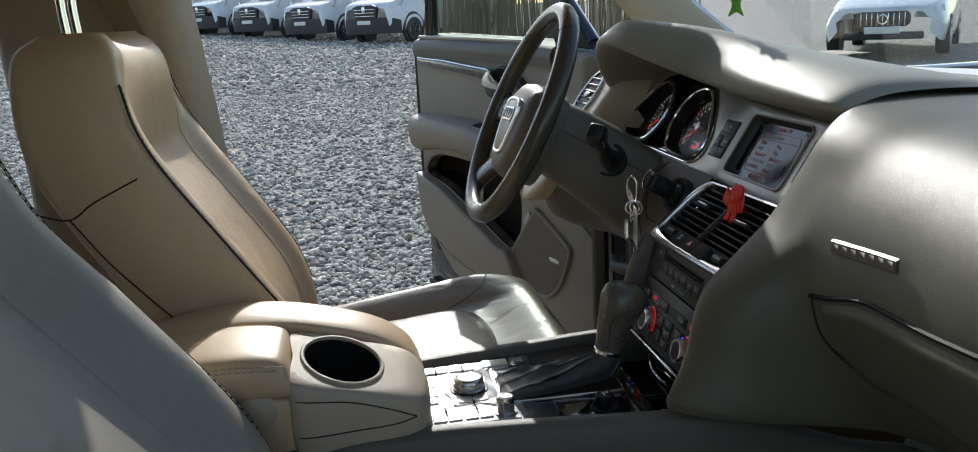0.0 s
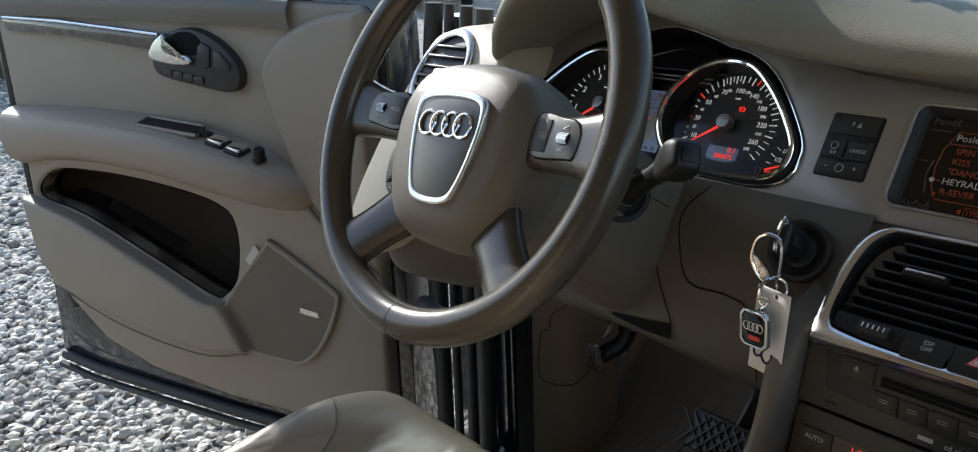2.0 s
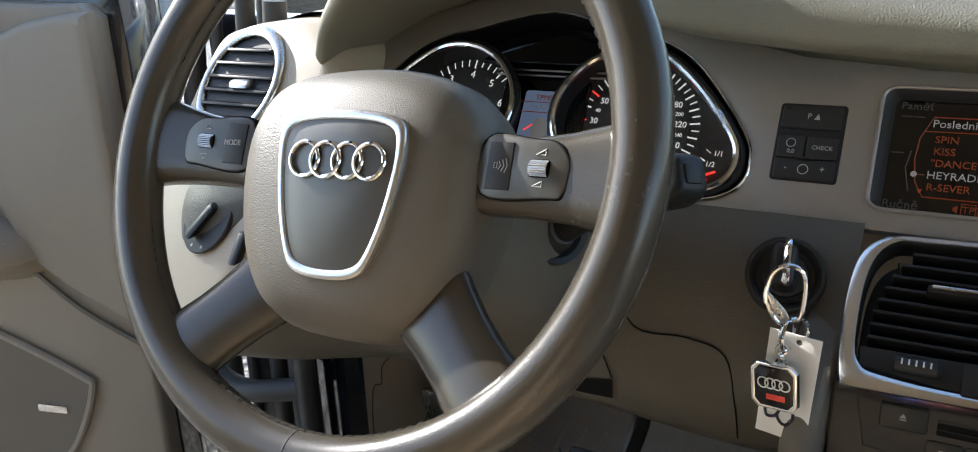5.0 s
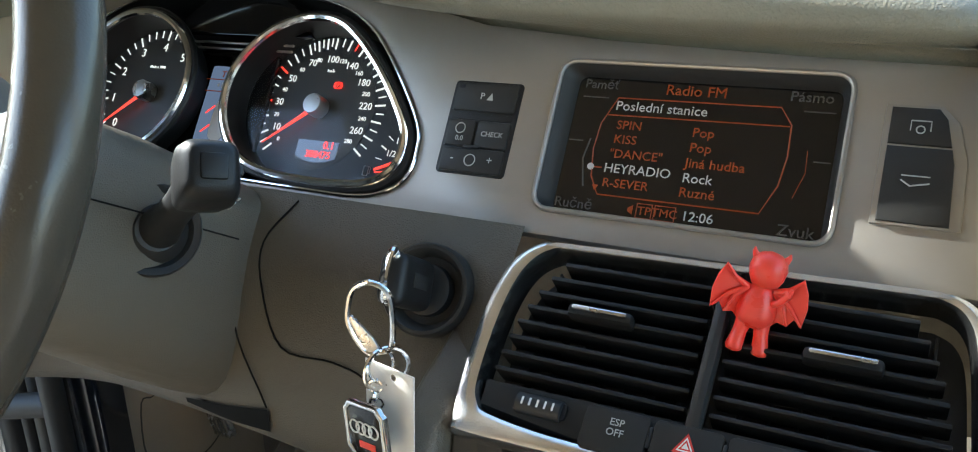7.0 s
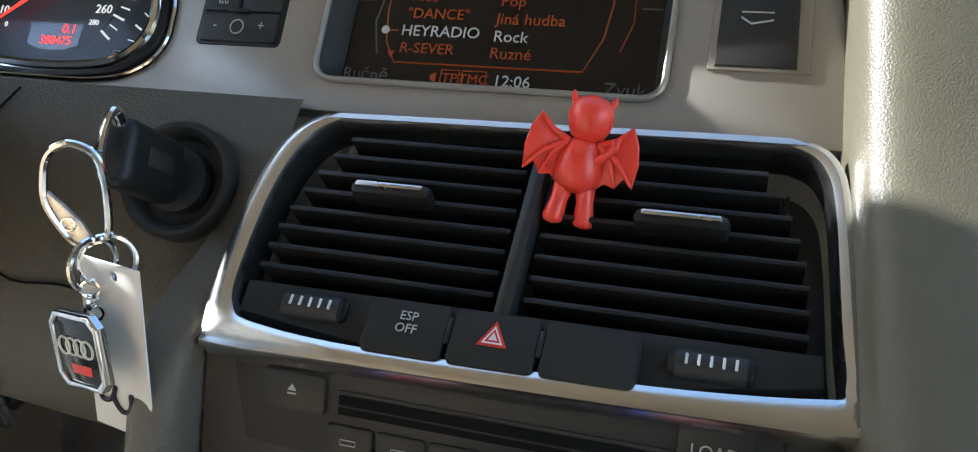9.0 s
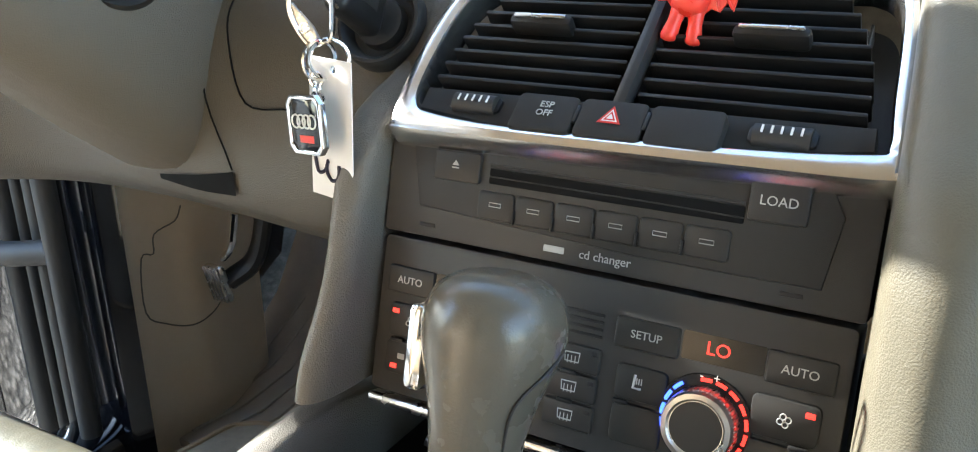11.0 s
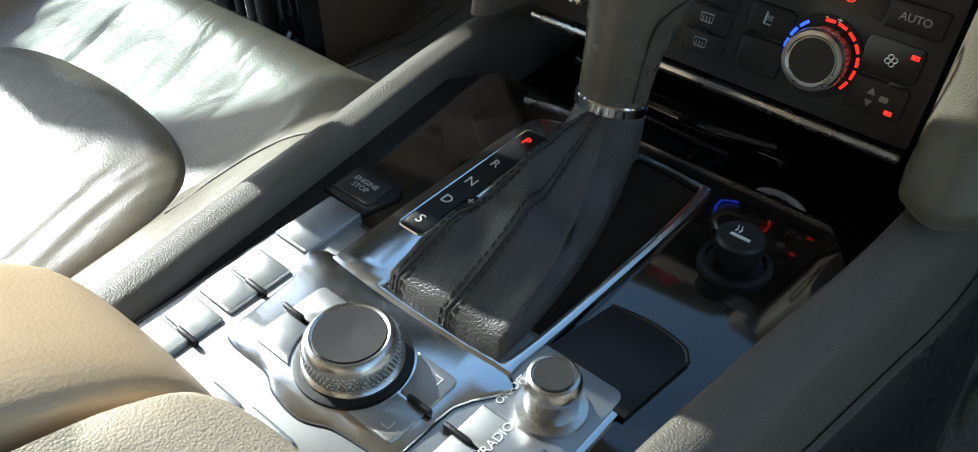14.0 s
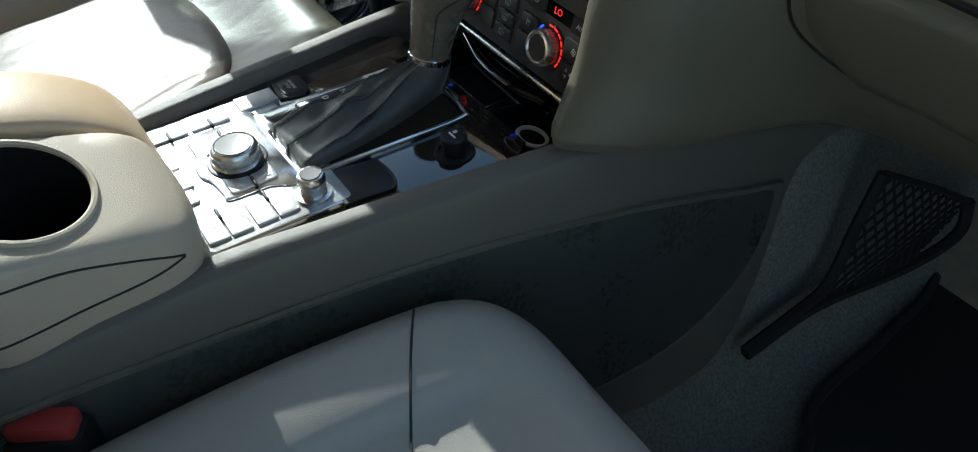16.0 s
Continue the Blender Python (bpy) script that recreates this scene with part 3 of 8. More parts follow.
# ---- seats ----
def seat(name, label, m, leather, cushion_leather, seam_y=None, back=(0, 0), profile=None):
    """A front seat; local origin under the cushion's middle, x to the right, y ahead."""
    s = thing(name, label, "car seat", m, group="front seats")
    ST = profile or [(0.84, -0.50, -0.68, 0.235), (0.93, -0.515, -0.73, 0.265), (1.012, -0.559, -0.770, 0.285), (1.132, -0.651, -0.835, 0.29), (1.238, -0.731, -0.872, 0.29), (1.33, -0.768, -0.89, 0.282), (1.385, -0.787, -0.888, 0.262), (1.405, -0.815, -0.868, 0.22)]
    rows = []
    ST = [(z + back[1], yf + back[0], yr + back[0], hw) for z, yf, yr, hw in ST]
    for z, yf, yr, hw in ST:
        bo = 0.05 if z < 1.37 else 0.02
        if profile:
            bo = 0.070 - 0.052 * min(1.0, max(0.0, (z - 1.24) / 0.10))
        half = [(hw * 0.86, yr, z), (hw - 0.004, yr + 0.035, z), (hw, yf - 0.035, z), (hw - 0.012, yf - 0.004, z), (hw - 0.05, yf - 0.002, z - 0.004), (hw - 0.115, yf - bo * 0.8, z - 0.01)]
        set_back = 0.034 if profile else 0.0
        pts = half + [(0, yf - bo, z - 0.012)] + [(-p[0] * (0.97 if profile else 1.0), p[1] - set_back * (p[0] > hw - 0.06 and p[1] > yr + 0.05), p[2]) for p in reversed(half)] + [(0, yr - 0.015, z)]
        rows.append(spline(pts, 4, True))
    fine = [spline([r[j] for r in rows], 4) for j in range(len(rows[0]))]
    b = loft(fine, close_u=True)
    bmesh.ops.holes_fill(b, edges=[e for e in b.edges if len(e.link_faces) == 1])
    for v in b.verts:
        fold = noise.noise(Vector((v.co.x * 11, v.co.y * 4, v.co.z * 4.5))) + 0.5 * noise.noise(Vector((v.co.x * 23, v.co.y * 9, v.co.z * 12)))
        v.co.y += (0.003 if profile else 0.008) * fold
    part("backrest", b, leather, s, "reclined leather backrest with raised side bolsters", sharp=60)
    ob = [o for o in s.children if o.name.startswith("backrest")][0]
    shape = BVHTree.FromPolygons([v.co.copy() for v in ob.data.vertices], [tuple(p.vertices) for p in ob.data.polygons])
    # seams
    for sx in (1, -1):
        back_by = 0.034 if profile and sx < 0 else 0.0
        edge = spline([(sx * (hw - 0.008) * (0.97 if back_by else 1.0), yf - 0.002 - back_by, z) for z, yf, yr, hw in ST[1:7]], 6)
        part("piping", tube(edge, 0.0016, 6), M_STITCHD, s)
        for k in (-1, 1):
            stitches([p + Vector((0, 0.0015, 0)) + Vector((-sx * 0.004 + 0.0, 0.0, 0)) + Vector((sx * 0.007 * (k > 0), -0.006 * (k > 0), 0)) for p in edge], s, M_THREAD, 0.006, 0.003, 0.0009)
        inner = spline([(sx * (hw - 0.108), 0, z - 0.009) for z, yf, yr, hw in ST[1:6]], 6)
        line = []
        for p in inner:
            hitp = shape.ray_cast(Vector((p.x, 0.4, p.z)), Vector((0, -1, 0)))[0]
            if hitp is not None:
                line.append(hitp)
        part("insert_seam", tube(line, 0.0014, 6), leather, s)
    part("seam", tube(spline([(0.2905, back[0] - 0.731, 1.238), (0.292, back[0] - 0.79, 1.21), (0.291, back[0] - 0.822, 1.19), (0.285, back[0] - 0.868, 1.20)], 5), 0.0012, 5), M_STITCHD, s)
    part("seam", tube(spline([(0.2915, back[0] - 0.822, 1.19), (0.2925, back[0] - 0.775, 1.12), (0.290, back[0] - 0.70, 1.03), (0.283, back[0] - 0.66, 0.985)], 5), 0.0012, 5), M_STITCHD, s)
    # cushion
    CU = [(-0.56, 0.845, 0.24), (-0.45, 0.858, 0.258), (-0.33, 0.872, 0.265), (-0.22, 0.886, 0.265), (-0.14, 0.892, 0.255), (-0.105, 0.876, 0.24), (-0.086, 0.835, 0.225), (-0.085, 0.77, 0.215)]
    if seam_y:
        CU = [(-0.56, 0.905, 0.278), (-0.44, 0.912, 0.278), (-0.32, 0.914, 0.275), (-0.217, 0.913, 0.265), (-0.181, 0.911, 0.258), (-0.153, 0.904, 0.246), (-0.131, 0.888, 0.226), (-0.118, 0.860, 0.205), (-0.112, 0.82, 0.192), (-0.112, 0.76, 0.185)]
    rows = []
    for y, zt, hw in CU:
        flat = min(1.0, max(0.0, (-0.12 - y) / 0.10))
        low = max(0.62, zt - 0.2)
        half = [(hw - 0.01, y, low), (hw, y, zt - 0.07), (hw - 0.006, y, zt - 0.018), (hw - 0.04, y, zt + (0.010 if seam_y else 0.019) * flat), (hw - 0.09, y, zt - 0.003 * flat), (hw - 0.13, y, zt - 0.024 * flat)]
        pts = half + [(0, y, zt - 0.030 * flat)] + [(-p[0], p[1], p[2]) for p in reversed(half)]
        rows.append(spline(pts, 4))
    fine = [spline([r[j] for r in rows], 5) for j in range(len(rows[0]))]
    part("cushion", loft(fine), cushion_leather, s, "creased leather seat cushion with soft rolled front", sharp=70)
    # raised insert
    ins = [(p.x, p.y) for p in spline([(0.150, -0.50, 0), (0.166, -0.37, 0), (0.160, -0.29, 0), (0.135, -0.250, 0), (0.09, -0.228, 0), (0.03, -0.220, 0), (-0.03, -0.220, 0), (-0.09, -0.228, 0), (-0.135, -0.250, 0), (-0.160, -0.29, 0), (-0.166, -0.37, 0), (-0.150, -0.50, 0)], 5, True)]
    rows = []
    for k, (sc, h) in enumerate(((1.0, -0.014), (0.985, -0.002), (0.95, 0.004), (0.85, 0.008), (0.5, 0.009), (0.02, 0.009))):
        rows.append([(x * sc, -0.37 + (y + 0.37) * sc, 0.857 + 0.12 * (y * sc - 0.37 * (1 - sc) + 0.30) * 0.9 + h - 0.004 - (0.0 if k else 0.01)) for x, y in ins])
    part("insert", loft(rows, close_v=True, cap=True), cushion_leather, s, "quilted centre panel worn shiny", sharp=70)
    cushion = [o for o in s.children if o.name.startswith("cushion")][0]
    if seam_y:
        lines = [[(-0.262, -0.205), (-0.236, -0.217), (-0.187, -0.248), (-0.130, -0.282), (-0.06, -0.318), (0.03, -0.345)]]
    else:
        lines = [[(sx * 0.262, -0.178), (sx * 0.235, -0.190), (sx * 0.190, -0.212), (sx * 0.170, -0.245), (sx * 0.158, -0.283)] for sx in (1, -1)]
    for line in lines:
        part("seam", tube(draped(cushion, [(p.x, p.y) for p in spline([(*q, 0) for q in line], 6)], 0.0004), 0.0011, 5), M_STITCHD if seam_y else M_DASHLOW, s)
    part("seat_base", rbox(0.44, 0.42, 0.16, 0.02, at=(0, -0.34, 0.66)), M_BLACK, s)
    # headrest on two posts
    for sx in (1, -1):
        part("headrest_post", tube([(sx * 0.03, -0.86, 1.38), (sx * 0.03, -0.865, 1.46), (sx * 0.03, -0.865, 1.53)], 0.007, 12), M_CHROME, s, "chrome headrest post")
    rows = []
    for z, w, d in ((1.50, 0.10, 0.03), (1.52, 0.125, 0.05), (1.60, 0.135, 0.055), (1.66, 0.12, 0.045), (1.68, 0.09, 0.02)):
        rows.append([(w * math.copysign(abs(math.cos(a)) ** 0.5, math.cos(a)), -0.85 + d * math.copysign(abs(math.sin(a)) ** 0.7, math.sin(a)), z) for a in [2 * math.pi * k / 28 for k in range(28)]])
    part("headrest", loft(rows, close_v=True, cap=True), leather, s, sharp=60)
    return s


seat("driver_seat", "beige leather driver seat with worn shiny cushion in a shade-darkened tone", pose(-0.39, 0, 0), M_BACKREST, M_SEAT,
     profile=[(0.84, -0.50, -0.66, 0.235), (0.93, -0.513, -0.70, 0.265), (1.012, -0.547, -0.735, 0.285), (1.132, -0.624, -0.81, 0.29), (1.238, -0.693, -0.865, 0.29), (1.30, -0.724, -0.880, 0.288), (1.36, -0.740, -0.886, 0.275), (1.405, -0.748, -0.880, 0.25), (1.428, -0.775, -0.855, 0.205)])
seat("passenger_seat", "beige leather front passenger seat in a shaded grey tone", pose(0.43, -0.045, -0.040), M_PBACK, M_PSEAT, -0.165, (0.005, 0.045))

# ---- centre console ----
console = thing("centre_console", "dark centre console with black lacquer top and grained side rails", "console")


def console_side(sx):
    rows = []
    for y, xi, zt, xm, xb in ((-0.75, 0.10, 0.922, 0.130, 0.15), (-0.42, 0.099, 0.936, 0.138, 0.162), (-0.30, 0.110, 0.938, 0.148, 0.175), (-0.20, 0.122, 0.938, 0.160, 0.185), (-0.12, 0.133, 0.938, 0.170, 0.195),
                              (-0.055, 0.138, 0.936, 0.178, 0.205), (0.03, 0.138, 0.915, 0.182, 0.21), (0.15, 0.140, 0.870, 0.184, 0.205), (0.24, 0.145, 0.85, 0.172, 0.185), (0.30, 0.145, 0.83, 0.160, 0.165), (0.6, 0.15, 0.80, 0.160, 0.165)):
        pts = [(sx * (xi - 0.004), y, zt - 0.06), (sx * xi, y, zt - 0.008), (sx * (xi + 0.010), y, zt), (sx * (xi + 0.022), y, zt - 0.003), (sx * (xi + 0.030), y, zt - 0.018), (sx * xm, y, zt - 0.10), (sx * xb, y, 0.60), (sx * (xb + 0.03), y, 0.50)]
        rows.append(spline(pts, 4))
    return loft([spline([r[j] for r in rows], 4) for j in range(len(rows[0]))])


for sx in (-1, 1):
    part("side_rail", console_side(sx), M_DASHLOW, console, "grained side of the console")
top = [(-0.104, -0.40), (0.104, -0.40), (0.122, -0.25), (0.134, -0.125), (0.112, -0.096), (-0.112, -0.096), (-0.134, -0.125), (-0.122, -0.25)]
part("lacquer_top", plate(top, 0.02, 0.001), M_PIANO, console, "glossy black lacquer top", m=CM)
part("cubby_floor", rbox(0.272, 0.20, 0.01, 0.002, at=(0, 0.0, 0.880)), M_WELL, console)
part("cubby_back", rbox(0.27, 0.01, 0.12, 0.002, at=(0, 0.06, 0.92)), M_BLACK, console)

# ---- stack faces ----
cd = thing("cd_changer", "charcoal audio panel with a disc slot and six buttons", "car radio", SM)
part("faceplate", plate(rrect(0.252, 0.056, 0.002, 2, at=(0, -0.027)), 0.03, 0.001), M_PANEL, cd)
climate = thing("climate_panel", "charcoal climate control panel with red lit ring dials", "climate control", SM)
part("faceplate", plate(rrect(0.248, 0.088, 0.003, 3, at=(0, -0.1015)), 0.03, 0.001), M_PANEL, climate)
part("lower_strip", rbox(0.246, 0.006, 0.010, 0.002, at=(0, -0.1505, -0.001)), M_ALU, climate, "bright metal strip")

# ---- centre vent ----
M_FRAME = mat("satin_metal_frame", (0.70, 0.69, 0.67), 0.24, metal=1.0, tone=0.02, rough_var=0.02)
vent = thing("centre_vent", "wide centre air vent with chrome frame and black slats", "air vent", VM)
fo = [(p.x, p.y) for p in spline([(-0.1235, -0.0200, 0), (-0.1280, 0.010, 0), (-0.1290, 0.050, 0), (-0.1240, 0.079, 0), (-0.1100, 0.0945, 0), (-0.090, 0.0965, 0), (0.0, 0.0985, 0), (0.090, 0.1005, 0), (0.1080, 0.0995, 0), (0.1185, 0.090, 0), (0.1235, 0.070, 0), (0.1285, 0.020, 0), (0.1305, -0.0120, 0),
                                   (0.1275, -0.0200, 0), (0.070, -0.0222, 0), (0.0, -0.0236, 0), (-0.070, -0.0246, 0), (-0.1170, -0.0250, 0)], 5, True)]
fi = [(p.x, p.y) for p in spline([(-0.1120, -0.006, 0), (-0.1165, 0.010, 0), (-0.1175, 0.050, 0), (-0.1130, 0.076, 0), (-0.1020, 0.0895, 0), (-0.085, 0.0915, 0), (0.0, 0.0935, 0), (0.085, 0.0955, 0), (0.1010, 0.0945, 0), (0.1105, 0.087, 0), (0.1155, 0.069, 0), (0.1200, 0.020, 0), (0.1220, -0.002, 0), (0.1150, -0.0065, 0),
                                   (0.058, -0.0115, 0), (-0.050, -0.0145, 0), (-0.100, -0.0115, 0)], 5, True)]
part("frame", plate(fo, 0.02, 0.004, [fi], z=0.002), M_FRAME, vent, "bright metal frame")
part("recess", plate(fi, 0.004, 0.0, z=-0.035), M_BLACK, vent)


# ---- steering wheel ----
wheel = thing("steering_wheel", "grey-brown leather steering wheel with four spokes and chrome-edged hub", "steering wheel", WM)
R, r = 0.1862, 0.0168
part("rim", tube([(R * math.cos(2 * math.pi * i / 96), R * math.sin(2 * math.pi * i / 96), 0) for i in range(96)], r, 20, closed=True), M_WHEEL, wheel, "smooth worn leather rim")
hub = spline([(-0.062, 0.050, 0), (0.0, 0.060, 0), (0.062, 0.050, 0), (0.088, 0.018, 0), (0.088, -0.035, 0), (0.070, -0.085, 0), (0.036, -0.110, 0), (-0.036, -0.110, 0), (-0.070, -0.085, 0), (-0.088, -0.035, 0), (-0.088, 0.018, 0)], 5, True)
rows = []
for sc, h in ((0.98, -0.06), (1.02, -0.035), (1.0, -0.014), (0.93, 0.001), (0.75, 0.009), (0.4, 0.013), (0.02, 0.014)):
    rows.append([(p.x * sc, -0.02 + (p.y + 0.02) * sc, h) for p in hub])
part("hub", loft(rows, close_v=True, cap=True), M_HUB, wheel, "grained airbag cover", sharp=60)
for sx in (1, -1):
    rows = []
    for t in range(7):
        f = t / 6
        x = 0.060 + f * 0.124
        hw = 0.0245 - 0.002 * math.sin(f * math.pi) + 0.010 * f ** 3
        cy = -0.0045 + 0.006 * f - sx * 0.035 * (x - 0.02)
        zc = -0.020 + 0.012 * f - 0.004 * math.sin(f * math.pi)
        rows.append([(sx * x, cy + hw * math.copysign(abs(math.cos(a)) ** 0.6, math.cos(a)), zc + 0.0135 * math.copysign(abs(math.sin(a)) ** 0.6, math.sin(a))) for a in [2 * math.pi * k / 28 for k in range(28)]])
    part("upper_spoke", loft(rows, close_v=True, cap=True), M_WHEEL, wheel, sharp=60)
    rows = []
    for t in range(7):
        f = t / 6
        c = Vector((0.044, -0.068, -0.024)).lerp(Vector((0.120, -0.139, -0.004)), f)
        w = 0.034 - 0.009 * math.sin(f * math.pi * 0.8)
        d = Vector((0.75, 0.66, 0))
        rows.append([(sx * (c.x + d.x * w * math.cos(a)), c.y + d.y * w * math.cos(a), c.z + 0.0125 * math.copysign(abs(math.sin(a)) ** 0.7, math.sin(a))) for a in [2 * math.pi * k / 28 for k in range(28)]])
    part("lower_spoke", loft(rows, close_v=True, cap=True), M_WHEEL, wheel, sharp=60)

# ---- steering column ----
column = thing("steering_column", "grey-brown steering column shroud with switch stalks", "steering column", WM)
rows = []
for h, w, up, dn in ((-0.045, 0.055, 0.045, 0.065), (-0.052, 0.064, 0.050, 0.075), (-0.10, 0.070, 0.050, 0.088), (-0.166, 0.075, 0.045, 0.102), (-0.224, 0.080, 0.035, 0.117), (-0.275, 0.079, 0.03, 0.128), (-0.310, 0.074, 0.02, 0.134), (-0.318, 0.070, 0.02, 0.128)):
    rows.append([(w * math.copysign(abs(math.cos(a)) ** 0.6, math.cos(a)), (up if math.sin(a) > 0 else dn) * math.copysign(abs(math.sin(a)) ** 0.7, math.sin(a)), h) for a in [2 * math.pi * k / 32 for k in range(32)]])
part("shroud", loft(rows, close_v=True, cap=True), M_DASHLOW, column)

# ---- driver door, open ----
door = thing("driver_door", "open driver door with taupe inner panel and black outer frame", "car door", DM)
panel = [(-0.02, 1.318), (-0.26, 1.330), (-0.6, 1.345), (-1.00, 1.355), (-1.035, 1.30), (-1.03, 1.09), (-1.03, 0.90), (-1.01, 0.78), (-0.96, 0.66), (-0.85, 0.575), (-0.70, 0.530), (-0.45, 0.505), (-0.02, 0.500), (0.0, 0.52), (0.0, 1.30)]
PK = [(p.x, p.y) for p in spline([(-1.000, 0.905, 0), (-0.940, 0.965, 0), (-0.80, 0.975, 0), (-0.60, 0.965, 0), (-0.42, 0.938, 0), (-0.372, 0.890, 0), (-0.385, 0.790, 0), (-0.430, 0.742, 0), (-0.470, 0.736, 0), (-0.62, 0.790, 0), (-0.85, 0.872, 0)], 5, True)]
part("inner_panel", plate(panel, 0.038, 0.010, [PK], seg=3), M_PLASTIC, door, "taupe moulded inner panel")
skin = [(0.02, 1.33), (-0.5, 1.352), (-1.03, 1.37), (-1.06, 1.30), (-1.06, 0.55), (-1.04, 0.47), (-0.9, 0.44), (0.0, 0.42), (0.04, 0.50)]
part("door_core", plate(skin, 0.078, 0.004, [PK], z=-0.039), M_CARPAINT, door, "black painted door edge")
part("outer_shell", plate(skin, 0.03, 0.01, z=-0.118), M_CARPAINT, door, "glossy black outer door shell")

# ---- armrest ----
arm = thing("centre_armrest", "beige leather centre armrest in two halves with a cup holder", "armrest")
rows = []
for y, zt in ((-0.80, 1.030), (-0.70, 1.050), (-0.63, 1.060), (-0.56, 1.056), (-0.50, 1.043), (-0.44, 1.023), (-0.40, 0.997), (-0.383, 0.970), (-0.375, 0.940)):
    rows.append(spline([(-0.100, y, 0.93), (-0.100, y, zt - 0.03), (-0.092, y, zt - 0.004), (-0.05, y, zt + 0.003), (-0.008, y, zt - 0.002), (-0.002, y, zt - 0.02), (-0.002, y, 0.93)], 4))
part("far_lid", loft([spline([q[j] for q in rows], 4) for j in range(len(rows[0]))]), M_BEIGE, arm, "padded lid on the driver side", sharp=60)
rows = []
for y, zt in ((-0.80, 1.034), (-0.70, 1.052), (-0.62, 1.056), (-0.565, 1.051), (-0.548, 1.038), (-0.543, 1.006)):
    rows.append(spline([(0.002, y, 0.95), (0.002, y, zt - 0.012), (0.010, y, zt), (0.05, y, zt + 0.002), (0.102, y, zt - 0.003), (0.116, y, zt - 0.013), (0.121, y, (zt + 1.0) / 2), (0.119, y, 1.004), (0.10, y, 0.996)], 4))
part("near_lid", loft([spline([q[j] for q in rows], 4) for j in range(len(rows[0]))]), M_BEIGE, arm, "stitched padded lid on the passenger side", sharp=60)



# ---- instrument cluster ----
cluster = thing("instrument_cluster", "instrument cluster with two chrome-ringed dials and a small display", "instrument cluster", TM)
hole2 = [(p.x, p.y) for p in hole]
b = loft([[(x, y, 0.001) for x, y in hole2], [(MID + (x - MID) * 0.985, 0.07 + (y - 0.07) * 0.97, -0.04) for x, y in hole2]], close_v=True)
b = plate([(MID + (x - MID) * 0.985, 0.07 + (y - 0.07) * 0.97) for x, y in hole2], 0.002, 0, z=-0.039, bm=b)
part("housing", b, M_BLACK, cluster)


def dial_unit(name, label, outline, hub_at, angle_of, marks, labels, needle_angle, words, wpos):
    """A dial: chrome ring, funnel, face, ticks, figures, needle."""
    hx, hy = hub_at
    d = part(name, tube([(x, y, 0.002) for x, y in outline], 0.0030, 8, closed=True), M_CHROME, cluster, label)
    part("outer_lip", tube([(x * 1.0 + (x - hx) * 0.045, y + (y - hy) * 0.045, -0.001) for x, y in outline], 0.0035, 8, closed=True), M_BLACK, d)
    inner = [(hx + (x - hx) * 0.965, hy + (y - hy) * 0.965) for x, y in outline]
    part("funnel", loft([[(x, y, 0.0) for x, y in outline], [(x, y, -0.028) for x, y in inner]], close_v=True), M_BLACK, d)
    part("dial_face", plate(inner, 0.002, 0, z=-0.0275), M_DIAL, d)
    part("dial_centre", plate(circle(0.0478, 56, hub_at), 0.0006, 0, z=-0.0272), M_DIALIN, d)
    bt, br_ = bmesh.new(), bmesh.new()
    for val, long, red in marks:
        a = radians(angle_of(val))
        l = 0.0088 if long else 0.0066
        m = pose(hx + math.cos(a) * (0.0572 - l / 2), hy + math.sin(a) * (0.0572 - l / 2), -0.0264, 0, 0, math.degrees(a))
        bb = br_ if red else bt
        rbox(l, 0.0013 if long else 0.0009, 0.0006, 0, bm=bb, rot=m)
    tagged(part("scale_marks", bt, M_DIALWHITE, d), kind="stuff")
    if len(br_.verts):
        tagged(part("red_marks", br_, M_NEEDLE, d), kind="stuff")
    for val, s, size in labels:
        a = radians(angle_of(val))
        rr = 0.0418 - 0.0010 * (len(s) - 1)
        lettering(d, s, size, (hx + math.cos(a) * rr, hy + math.sin(a) * rr, -0.0266), M_DIALWHITE)
    lettering(d, words, 0.0034, (hx + wpos[0], hy + wpos[1], -0.0262), M_DIALWHITE)
    a = needle_angle
    rows = []
    for q, w, h in ((-0.004, 0.0022, 0.0012), (0.008, 0.0020, 0.0012), (0.053, 0.0006, 0.0006)):
        rows.append([(q, w, 0), (q, 0, h), (q, -w, 0), (q, 0, -h)])
    part("needle", loft(rows, close_v=True, cap=True), M_NEEDLE, d, "red needle", m=pose(hx, hy, -0.021, 0, 0, a))
    part("hub_cap", lathe([(0.0082, -0.026), (0.0082, -0.016), (0.0074, -0.0145), (0, -0.0142)], 28, at=(hx, hy, 0)), M_ALU, d)
    return d


def speed_angle(v):
    return 220 - v * 1.46 if v <= 70 else (117.8 - (v - 70) * 0.88 if v <= 100 else 91.4 - (v - 100) * 0.705)


